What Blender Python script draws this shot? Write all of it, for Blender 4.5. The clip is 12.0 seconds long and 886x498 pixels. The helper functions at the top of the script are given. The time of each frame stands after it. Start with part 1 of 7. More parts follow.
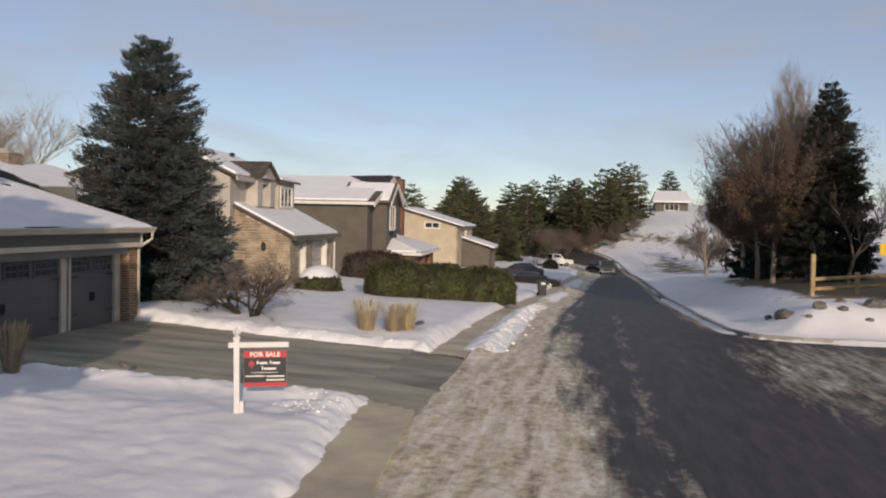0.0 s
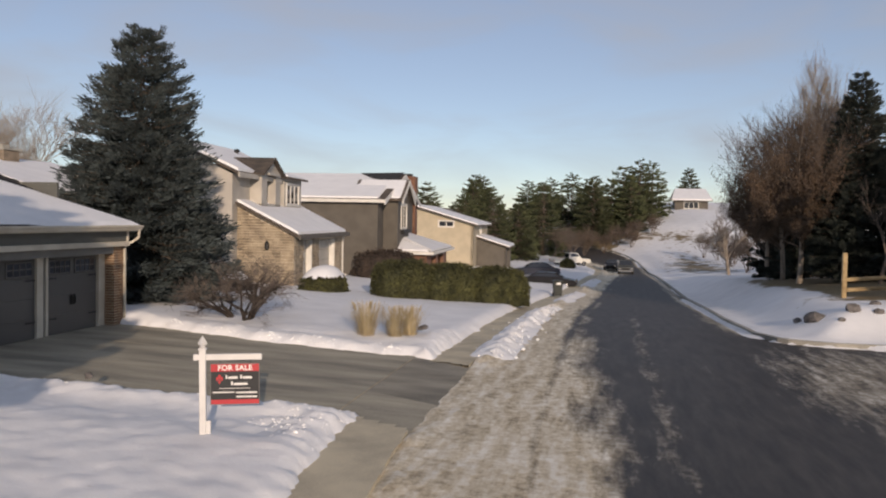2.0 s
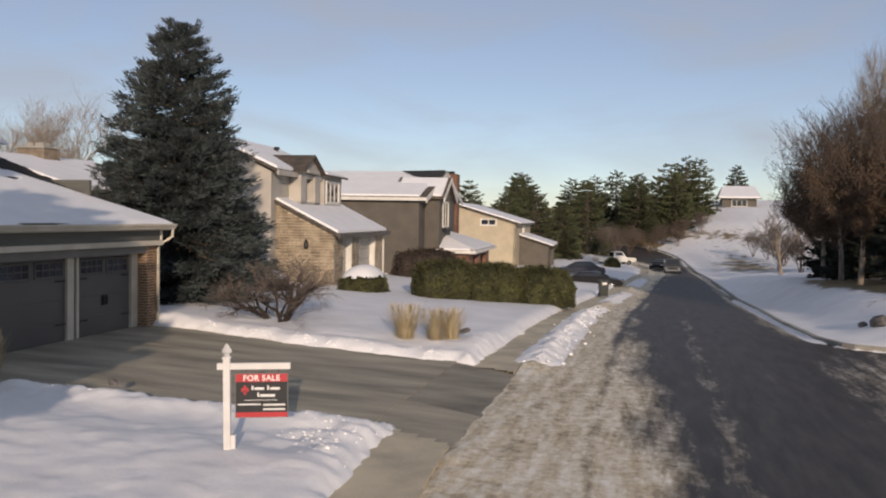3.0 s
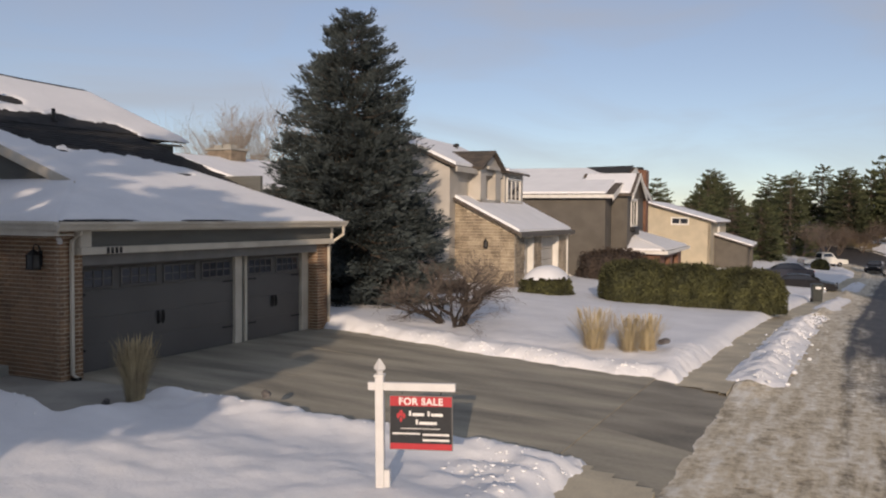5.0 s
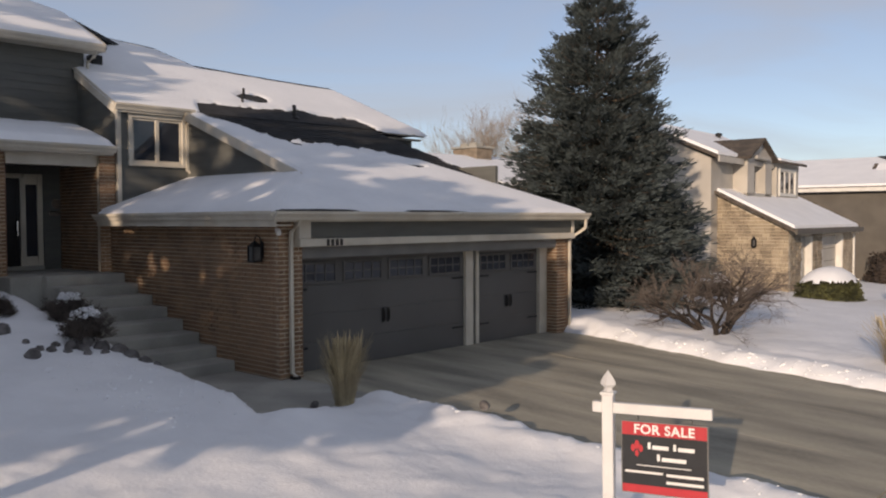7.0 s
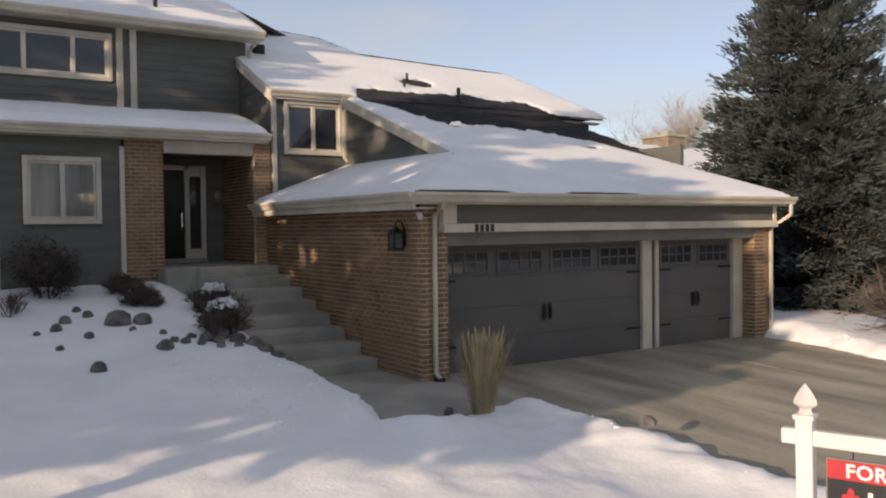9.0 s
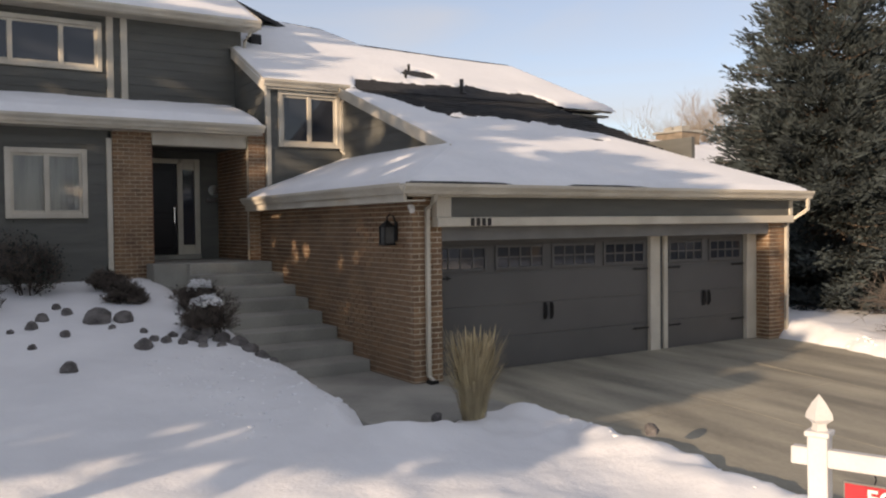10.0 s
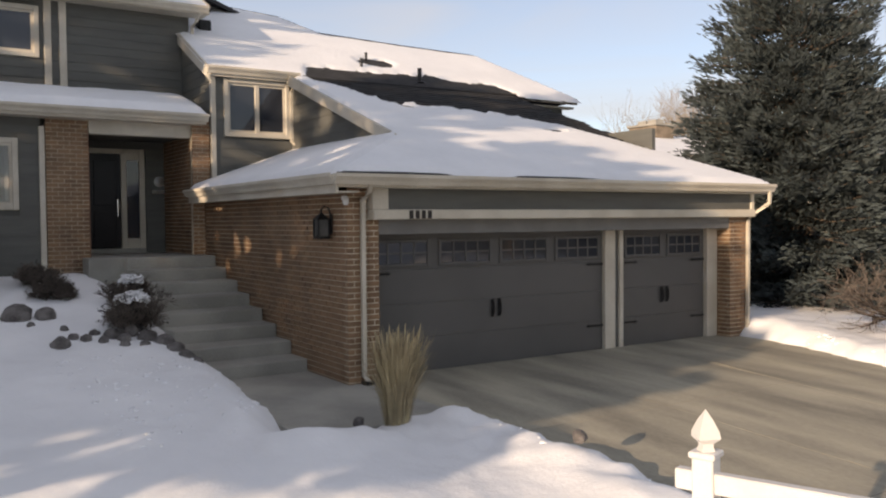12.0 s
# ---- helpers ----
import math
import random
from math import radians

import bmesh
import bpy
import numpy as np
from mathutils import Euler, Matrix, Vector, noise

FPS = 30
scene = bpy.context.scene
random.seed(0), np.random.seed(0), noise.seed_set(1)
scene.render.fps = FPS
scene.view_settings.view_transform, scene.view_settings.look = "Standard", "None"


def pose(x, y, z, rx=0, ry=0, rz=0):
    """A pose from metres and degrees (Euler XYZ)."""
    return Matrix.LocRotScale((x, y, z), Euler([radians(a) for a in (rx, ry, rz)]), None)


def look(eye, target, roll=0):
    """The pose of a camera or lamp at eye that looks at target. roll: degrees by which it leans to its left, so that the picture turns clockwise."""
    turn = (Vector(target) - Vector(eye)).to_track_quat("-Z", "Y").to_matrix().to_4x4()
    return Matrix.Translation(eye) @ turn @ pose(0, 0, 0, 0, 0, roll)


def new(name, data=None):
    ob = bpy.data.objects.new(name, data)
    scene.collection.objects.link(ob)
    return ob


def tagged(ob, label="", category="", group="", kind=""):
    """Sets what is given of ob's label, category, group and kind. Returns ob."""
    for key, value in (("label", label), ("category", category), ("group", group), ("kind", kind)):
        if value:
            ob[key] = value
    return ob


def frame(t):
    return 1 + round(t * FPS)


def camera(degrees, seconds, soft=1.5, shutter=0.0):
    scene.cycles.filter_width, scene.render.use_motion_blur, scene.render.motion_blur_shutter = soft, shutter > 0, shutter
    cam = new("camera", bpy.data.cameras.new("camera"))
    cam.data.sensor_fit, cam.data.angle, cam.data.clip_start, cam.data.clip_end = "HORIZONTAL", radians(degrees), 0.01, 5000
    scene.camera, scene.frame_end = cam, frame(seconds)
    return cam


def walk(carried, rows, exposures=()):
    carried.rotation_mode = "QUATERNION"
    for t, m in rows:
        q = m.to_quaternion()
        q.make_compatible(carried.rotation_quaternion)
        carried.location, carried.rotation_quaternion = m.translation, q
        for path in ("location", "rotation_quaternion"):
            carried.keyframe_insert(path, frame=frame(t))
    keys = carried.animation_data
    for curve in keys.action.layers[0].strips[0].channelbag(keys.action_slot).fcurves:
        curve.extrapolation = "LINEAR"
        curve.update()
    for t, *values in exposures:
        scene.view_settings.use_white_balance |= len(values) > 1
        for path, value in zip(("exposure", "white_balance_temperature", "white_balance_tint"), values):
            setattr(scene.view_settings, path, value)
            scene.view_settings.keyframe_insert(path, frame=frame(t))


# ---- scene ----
cam = camera(55.60, 12.0, soft=2.1)
ROWS = [
    (0, -15.846, -14.028, 3.391, -80.587, -1.938, -1.209),
    (0.5, -15.422, -14.073, 3.389, -80.625, -1.948, -1.193),
    (1, -14.970, -14.112, 3.382, -80.501, -1.974, -1.178),
    (1.5, -14.503, -14.135, 3.361, -80.114, -1.996, -1.148),
    (2, -14.017, -14.114, 3.343, -79.379, -2.033, -1.103),
    (2.5, -13.479, -14.020, 3.335, -78.172, -2.104, -1.059),
    (3, -12.889, -13.868, 3.329, -76.525, -2.189, -1.032),
    (5, -10.503, -13.057, 3.145, -64.124, -2.249, -0.505),
    (5.5, -9.929, -12.873, 3.075, -59.927, -2.197, -0.295),
    (6, -9.401, -12.650, 3.000, -55.632, -2.141, -0.126),
    (6.5, -8.915, -12.401, 2.913, -51.207, -2.060, 0.050),
    (7, -8.448, -12.166, 2.817, -46.779, -1.952, 0.226),
    (7.5, -8.010, -11.956, 2.724, -42.558, -1.850, 0.354),
    (9.5, -6.293, -10.950, 2.409, -32.448, -1.573, 0.675),
    (10, -5.995, -10.771, 2.380, -32.357, -1.619, 0.635),
    (10.5, -5.701, -10.652, 2.361, -32.359, -1.684, 0.583),
    (11, -5.440, -10.607, 2.353, -32.510, -1.781, 0.526),
    (11.5, -5.235, -10.614, 2.350, -32.821, -1.892, 0.484),
    (12, -5.055, -10.637, 2.340, -33.227, -1.962, 0.473),
]
EXPOSURE = [(0.0, 0.21, 7600, 19), (3.0, 0.21, 7600, 19), (6.5, 0.3, 7700, 19), (9.5, 0.81, 8450, 19), (12.0, 0.95, 8600, 19)]
walk(cam, [(t, pose(x, y, z, 90 + pitch, roll, yaw)) for t, x, y, z, yaw, pitch, roll in ROWS], EXPOSURE)

# ---- world and sun ----
SUN_FROM = Vector((-0.93, -0.36, 0.235)).normalized()      # towards the low winter sun
world = bpy.data.worlds.new("winter_sky")
scene.world = world
world.use_nodes = True
wn, wl = world.node_tree.nodes, world.node_tree.links
sky = wn.new("ShaderNodeTexSky")
sky.sky_type, sky.sun_disc = "NISHITA", False
sky.sun_elevation = math.asin(SUN_FROM.z)
sky.sun_rotation = math.atan2(SUN_FROM.x, SUN_FROM.y)
sky.altitude, sky.air_density, sky.dust_density, sky.ozone_density = 1700, 0.9, 0.4, 2.6
coord = wn.new("ShaderNodeTexCoord")
stretch = wn.new("ShaderNodeMapping")
stretch.inputs["Scale"].default_value = (1.2, 2.6, 9.0)
stretch.inputs["Rotation"].default_value = (0.0, 0.25, 0.5)
wisps = wn.new("ShaderNodeTexNoise")
wisps.inputs["Scale"].default_value, wisps.inputs["Detail"].default_value = 1.6, 7.0
wisps.inputs["Distortion"].default_value = 0.6
ramp = wn.new("ShaderNodeValToRGB")
ramp.color_ramp.elements[0].position, ramp.color_ramp.elements[1].position = 0.4, 0.72
ramp.color_ramp.elements[0].color = (0.34, 0.34, 0.34, 1)
ramp.color_ramp.elements[1].color = (0.7, 0.7, 0.7, 1)
cloud = wn.new("ShaderNodeMixRGB")
cloud.inputs["Color2"].default_value = (2.75, 3.15, 3.7, 1)
wl.new(coord.outputs["Generated"], stretch.inputs["Vector"])
wl.new(stretch.outputs["Vector"], wisps.inputs["Vector"])
wl.new(wisps.outputs["Fac"], ramp.inputs["Fac"])
wl.new(ramp.outputs["Color"], cloud.inputs["Fac"])
wl.new(sky.outputs["Color"], cloud.inputs["Color1"])
wl.new(cloud.outputs["Color"], wn["Background"].inputs["Color"])
wn["Background"].inputs["Strength"].default_value = 0.117

sun = new("sun", bpy.data.lights.new("sun", "SUN"))
sun.data.energy, sun.data.angle, sun.data.color = 2.62, radians(0.6), (1.0, 0.89, 0.75)
sun.matrix_world = look(SUN_FROM * 60, (0, 0, 0))


# ---- materials ----
def mat(name, color, color2=None, rough=0.8, scale=3.0, fine=40.0, bump=0.15, metal=0.0, wear=0.5, stretch=(1, 1, 1), spread=0.0, spec=0.5):
    """A surface with broad stains, fine grain and relief. spread: how far pieces differ from one another."""
    m = bpy.data.materials.new(name)
    m.use_nodes = True
    n, l = m.node_tree.nodes, m.node_tree.links
    b = n["Principled BSDF"]
    b.inputs["Roughness"].default_value, b.inputs["Metallic"].default_value = rough, metal
    b.inputs["Specular IOR Level"].default_value = spec
    co = n.new("ShaderNodeTexCoord")
    mp = n.new("ShaderNodeMapping")
    mp.inputs["Scale"].default_value = stretch
    big, small = n.new("ShaderNodeTexNoise"), n.new("ShaderNodeTexNoise")
    big.inputs["Scale"].default_value, big.inputs["Detail"].default_value = scale, 6
    small.inputs["Scale"].default_value, small.inputs["Detail"].default_value = fine, 4
    l.new(co.outputs["Object"], mp.inputs["Vector"])
    l.new(mp.outputs["Vector"], big.inputs["Vector"])
    l.new(mp.outputs["Vector"], small.inputs["Vector"])
    c2 = color2 or tuple(c * 0.72 for c in color)
    r = n.new("ShaderNodeValToRGB")
    r.color_ramp.elements[0].position, r.color_ramp.elements[1].position = 0.5 - 0.25 * wear, 0.5 + 0.25 * wear
    r.color_ramp.elements[0].color, r.color_ramp.elements[1].color = (*c2, 1), (*color, 1)
    mixn = n.new("ShaderNodeMath")
    mixn.operation = "MULTIPLY_ADD"
    mixn.inputs[1].default_value, mixn.inputs[2].default_value = 0.35, -0.17
    l.new(small.outputs["Fac"], mixn.inputs[0])
    addn = n.new("ShaderNodeMath")
    l.new(big.outputs["Fac"], addn.inputs[0])
    l.new(mixn.outputs[0], addn.inputs[1])
    l.new(addn.outputs[0], r.inputs["Fac"])
    out = r.outputs["Color"]
    if spread:
        info, hsv = n.new("ShaderNodeObjectInfo"), n.new("ShaderNodeHueSaturation")
        geo = n.new("ShaderNodeNewGeometry")
        pick = n.new("ShaderNodeMath")
        pick.operation = "ADD"
        l.new(info.outputs["Random"], pick.inputs[0])
        l.new(geo.outputs["Random Per Island"], pick.inputs[1])
        rng = n.new("ShaderNodeMapRange")
        rng.inputs[1].default_value, rng.inputs[2].default_value = 0.0, 2.0
        rng.inputs[3].default_value, rng.inputs[4].default_value = 1 - spread, 1 + spread
        l.new(pick.outputs[0], rng.inputs[0])
        l.new(rng.outputs[0], hsv.inputs["Value"])
        l.new(out, hsv.inputs["Color"])
        out = hsv.outputs["Color"]
    l.new(out, b.inputs["Base Color"])
    if bump:
        bp = n.new("ShaderNodeBump")
        bp.inputs["Strength"].default_value, bp.inputs["Distance"].default_value = bump, 0.02
        l.new(small.outputs["Fac"], bp.inputs["Height"])
        l.new(bp.outputs["Normal"], b.inputs["Normal"])
    return m


SNOW = mat("snow", (0.89, 0.893, 0.905), (0.8, 0.808, 0.825), 0.75, 0.9, 9.0, 0.5, wear=0.9)
BRICK = mat("brick", (0.32, 0.19, 0.11), (0.2, 0.115, 0.068), 0.85, 2.5, 60, 0.35, spread=0.38)
MORTAR = mat("mortar", (0.66, 0.57, 0.44), (0.5, 0.43, 0.33), 0.95, 3, 80, 0.3)
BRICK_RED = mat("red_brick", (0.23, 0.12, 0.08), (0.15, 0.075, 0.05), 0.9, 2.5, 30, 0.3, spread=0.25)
STONE = mat("tan_stone", (0.42, 0.345, 0.25), (0.25, 0.2, 0.145), 0.9, 2.0, 25, 0.5, spread=0.35)
SIDING = mat("grey_green_siding", (0.118, 0.119, 0.107), (0.096, 0.097, 0.088), 0.65, 1.2, 50, 0.12, stretch=(1, 1, 6), spread=0.04)
TRIM = mat("cream_trim", (0.62, 0.57, 0.48), (0.5, 0.45, 0.37), 0.55, 1.5, 40, 0.06)
DOOR_GREY = mat("grey_door_paint", (0.108, 0.104, 0.1), (0.093, 0.09, 0.087), 0.5, 1.0, 60, 0.05)
HEADER = mat("grey_header_paint", (0.2, 0.195, 0.185), (0.16, 0.155, 0.15), 0.6, 1.4, 50, 0.06)
SHINGLE = mat("asphalt_shingle", (0.03, 0.03, 0.032), (0.016, 0.016, 0.017), 0.95, 4, 70, 0.5, spread=0.35)
SHINGLE_BROWN = mat("weathered_shingle", (0.12, 0.095, 0.075), (0.06, 0.05, 0.042), 0.95, 2, 50, 0.5)
CONCRETE = mat("concrete", (0.4, 0.385, 0.34), (0.27, 0.262, 0.235), 0.9, 0.8, 45, 0.2)
METAL_DARK = mat("dark_metal", (0.03, 0.03, 0.032), (0.02, 0.02, 0.02), 0.45, 8, 90, 0.05, metal=0.6)
PLASTIC_WHITE = mat("white_vinyl", (0.7, 0.69, 0.675), (0.62, 0.61, 0.6), 0.4, 3, 60, 0.03)
SIGN_RED = mat("sign_red", (0.5, 0.03, 0.04), (0.43, 0.025, 0.035), 0.4, 6, 70, 0.02)
SIGN_BLACK = mat("sign_black", (0.02, 0.022, 0.026), (0.014, 0.015, 0.018), 0.35, 6, 70, 0.02)
SIGN_INK = mat("sign_white_ink", (0.78, 0.76, 0.74), (0.7, 0.69, 0.67), 0.5, 6, 70, 0.0)
BARK = mat("bark", (0.17, 0.13, 0.1), (0.08, 0.06, 0.048), 0.95, 6, 40, 0.6, stretch=(1, 1, 0.3))
BARK_PALE = mat("pale_bark", (0.34, 0.29, 0.24), (0.2, 0.165, 0.135), 0.95, 6, 40, 0.5, stretch=(1, 1, 0.3))
TWIG = mat("twigs", (0.135, 0.11, 0.095), (0.085, 0.068, 0.058), 0.95, 2, 30, 0.0, spread=0.3)
NEEDLE_BLUE = mat("blue_spruce_needles", (0.068, 0.088, 0.09), (0.03, 0.041, 0.044), 0.8, 1.3, 9, 0.0, spread=0.6)
NEEDLE_DARK = mat("dark_spruce_needles", (0.052, 0.066, 0.056), (0.024, 0.032, 0.028), 0.85, 1.3, 9, 0.0, spread=0.45)
NEEDLE_PINE = mat("pine_needles", (0.085, 0.1, 0.045), (0.035, 0.047, 0.023), 0.85, 0.5, 6, 0.0, spread=0.45)
LEAF_RUST = mat("dry_brown_leaves", (0.13, 0.086, 0.056), (0.07, 0.048, 0.034), 0.9, 1.5, 12, 0.0, spread=0.45)
HEDGE = mat("juniper_hedge", (0.085, 0.088, 0.032), (0.036, 0.04, 0.018), 0.85, 1.5, 10, 0.0, spread=0.5)
HEDGE_DARK = mat("brown_shrub", (0.05, 0.036, 0.028), (0.026, 0.02, 0.017), 0.9, 3, 12, 0.0, spread=0.5)
GRASS_DRY = mat("dry_ornamental_grass", (0.5, 0.41, 0.25), (0.33, 0.265, 0.165), 0.8, 3, 20, 0.0, spread=0.35)
ROCK = mat("landscape_rock", (0.165, 0.152, 0.145), (0.075, 0.068, 0.066), 0.9, 5, 30, 0.6, spread=0.3)
ROCK_TAN = mat("weathered_chimney_stone", (0.27, 0.215, 0.16), (0.17, 0.135, 0.1), 0.9, 3.0, 25, 0.5)
WOOD_FENCE = mat("weathered_pine_rail", (0.45, 0.33, 0.18), (0.3, 0.21, 0.11), 0.85, 4, 40, 0.3, stretch=(1, 1, 1))
CREAM_WALL = mat("cream_siding", (0.5, 0.43, 0.31), (0.43, 0.37, 0.27), 0.75, 1.0, 30, 0.1)
PALE_WALL = mat("off_white_siding", (0.5, 0.465, 0.41), (0.42, 0.39, 0.345), 0.75, 1.0, 30, 0.1)
TAUPE_WALL = mat("taupe_siding", (0.125, 0.112, 0.095), (0.1, 0.09, 0.077), 0.8, 1.0, 30, 0.1)
WHITE_TRIM = mat("white_trim", (0.75, 0.73, 0.68), (0.65, 0.63, 0.58), 0.6, 2, 40, 0.05)
TYRE = mat("rubber", (0.02, 0.02, 0.02), (0.03, 0.028, 0.026), 0.9, 6, 40, 0.2)
CHROME = mat("bright_metal", (0.6, 0.6, 0.6), (0.5, 0.5, 0.5), 0.25, 6, 50, 0.0, metal=1.0)
CAR_BLUE = mat("dark_blue_paint", (0.012, 0.018, 0.04), (0.01, 0.015, 0.03), 0.25, 2, 40, 0.0, spec=0.2)
CAR_SILVER = mat("grey_car_paint", (0.075, 0.08, 0.08), (0.055, 0.06, 0.06), 0.3, 2, 40, 0.0, spec=0.3)
CAR_WHITE = mat("white_car_paint", (0.7, 0.69, 0.64), (0.6, 0.59, 0.54), 0.35, 2, 40, 0.0)
BIN_GREEN = mat("dark_bin_plastic", (0.02, 0.028, 0.026), (0.014, 0.02, 0.018), 0.5, 4, 40, 0.05)
YELLOW = mat("yellow_sign_sheet", (0.75, 0.5, 0.02), (0.66, 0.43, 0.02), 0.4, 3, 30, 0.0)
CURTAIN = mat("white_curtain", (0.6, 0.6, 0.57), (0.42, 0.42, 0.4), 0.9, 1.2, 30, 0.1, stretch=(6, 6, 0.4))
DARK_ROOM = mat("dim_interior", (0.045, 0.042, 0.04), (0.025, 0.024, 0.023), 0.95, 1, 20, 0.0)
DOOR_BLACK = mat("black_door_paint", (0.018, 0.018, 0.021), (0.013, 0.013, 0.015), 0.3, 2, 40, 0.03, spec=0.25)
LAMP_GLASS = mat("seeded_glass", (0.12, 0.12, 0.115), (0.08, 0.08, 0.078), 0.15, 5, 40, 0.05)
MULCH = mat("mulch", (0.13, 0.085, 0.05), (0.07, 0.047, 0.03), 0.95, 4, 30, 0.6)
NUMBER_INK = mat("dark_numeral_metal", (0.05, 0.045, 0.04), (0.035, 0.03, 0.03), 0.4, 5, 40, 0.0, metal=0.5)

GLASS = bpy.data.materials.new("window_glass")
GLASS.use_nodes = True
_g = GLASS.node_tree.nodes["Principled BSDF"]
_g.inputs["Base Color"].default_value = (0.03, 0.035, 0.045, 1)
_g.inputs["Roughness"].default_value, _g.inputs["Specular IOR Level"].default_value = 0.05, 0.55
_g.inputs["IOR"].default_value = 1.6
CLEAR = bpy.data.materials.new("clear_glass")
CLEAR.use_nodes = True
_g = CLEAR.node_tree.nodes["Principled BSDF"]
_g.inputs["Transmission Weight"].default_value, _g.inputs["Roughness"].default_value = 1.0, 0.02
_g.inputs["IOR"].default_value = 1.35


# ---- building helpers ----
class Build:
    """Collects faces for one mesh."""
    def __init__(self):
        self.v, self.f = [], []

    def add(self, verts, faces):
        k = len(self.v)
        self.v += [tuple(p) for p in verts]
        self.f += [tuple(i + k for i in q) for q in faces]
        return self

    def box(self, x0, x1, y0, y1, z0, z1, m=None):
        p = [Vector((x, y, z)) for x in (x0, x1) for y in (y0, y1) for z in (z0, z1)]
        if m is not None:
            p = [m @ q for q in p]
        return self.add(p, [(0, 1, 3, 2), (4, 6, 7, 5), (0, 4, 5, 1), (2, 3, 7, 6), (0, 2, 6, 4), (1, 5, 7, 3)])

    def chamfer(self, x0, x1, y0, y1, z0, z1, c=0.01, m=None):
        """A box with its edges broken by c."""
        cx, cy, cz = (x0 + x1) / 2, (y0 + y1) / 2, (z0 + z1) / 2
        hx, hy, hz = abs(x1 - x0) / 2, abs(y1 - y0) / 2, abs(z1 - z0) / 2
        c = min(c, hx * 0.8, hy * 0.8, hz * 0.8)
        bm = bmesh.new()
        bmesh.ops.create_cube(bm, size=2)
        for w in bm.verts:
            w.co = (w.co.x * hx, w.co.y * hy, w.co.z * hz)
        bmesh.ops.bevel(bm, geom=bm.edges[:], offset=c, segments=1, affect="EDGES")
        bm.verts.index_update()
        mm = (m or Matrix()) @ Matrix.Translation((cx, cy, cz))
        self.add([mm @ w.co for w in bm.verts], [[w.index for w in q.verts] for q in bm.faces])
        bm.free()
        return self

    def prism(self, ring, way):
        """A closed flat ring pushed along way."""
        n, way = len(ring), Vector(way)
        a = [Vector(p) for p in ring]
        return self.add(a + [p + way for p in a], [tuple(range(n))[::-1], tuple(range(n, 2 * n))] + [(i, (i + 1) % n, n + (i + 1) % n, n + i) for i in range(n)])

    def tube(self, path, radii, sides=6, cap=True):
        pts = [Vector(p) for p in path]
        k, rings = len(self.v), []
        for i, p in enumerate(pts):
            d = (pts[min(i + 1, len(pts) - 1)] - pts[max(i - 1, 0)]).normalized()
            u = d.orthogonal().normalized()
            w = d.cross(u)
            r = radii[i] if hasattr(radii, "__len__") else radii
            rings.append([p + (u * math.cos(2 * math.pi * j / sides) + w * math.sin(2 * math.pi * j / sides)) * r for j in range(sides)])
        vs = [q for r in rings for q in r]
        fs = [(i * sides + j, i * sides + (j + 1) % sides, (i + 1) * sides + (j + 1) % sides, (i + 1) * sides + j) for i in range(len(pts) - 1) for j in range(sides)]
        if cap:
            fs += [tuple(range(sides))[::-1], tuple(range((len(pts) - 1) * sides, len(pts) * sides))]
        return self.add(vs, fs)

    def lathe(self, profile, centre=(0, 0, 0), sides=12):
        cx, cy, cz = centre
        vs = [(cx + r * math.cos(2 * math.pi * j / sides), cy + r * math.sin(2 * math.pi * j / sides), cz + z) for r, z in profile for j in range(sides)]
        n = len(profile)
        fs = [(i * sides + j, i * sides + (j + 1) % sides, (i + 1) * sides + (j + 1) % sides, (i + 1) * sides + j) for i in range(n - 1) for j in range(sides)]
        fs += [tuple(range(sides))[::-1], tuple(range((n - 1) * sides, n * sides))]
        return self.add(vs, fs)

    def mesh(self, name, material, smooth=False):
        me = bpy.data.meshes.new(name)
        me.from_pydata(self.v, [], self.f)
        me.materials.append(material)
        if smooth:
            me.polygons.foreach_set("use_smooth", [True] * len(me.polygons))
        me.update()
        return me


def thing(name, label, category, at=None, group="", kind=""):
    ob = new(name)
    if at is not None:
        ob.matrix_basis = at
    return tagged(ob, label, category, group, kind)


def part(name, build, material, parent, label="", smooth=False, kind=""):
    ob = new(name, build.mesh(name, material, smooth) if isinstance(build, Build) else build)
    ob.parent = parent
    return tagged(ob, label, kind=kind)


def solid(name, build, material, label, category, group="", kind="", smooth=False):
    return tagged(new(name, build.mesh(name, material, smooth)), label, category, group, kind)


def array_mesh(name, verts, faces, material, smooth=True):
    """A mesh straight from numpy arrays of vertices and equal-sided faces."""
    me = bpy.data.meshes.new(name)
    verts, faces = np.asarray(verts, np.float32), np.asarray(faces, np.int32)
    me.vertices.add(len(verts))
    me.vertices.foreach_set("co", verts.ravel())
    n, k = faces.shape
    me.loops.add(n * k)
    me.loops.foreach_set("vertex_index", faces.ravel())
    me.polygons.add(n)
    me.polygons.foreach_set("loop_start", np.arange(0, n * k, k, dtype=np.int32))
    me.polygons.foreach_set("use_smooth", np.full(n, smooth))
    me.materials.append(material)
    me.update(calc_edges=True)
    me.validate()
    return me


def smooth01(x, a, b):
    t = np.clip((np.asarray(x, float) - a) / (b - a), 0, 1)
    return t * t * (3 - 2 * t)


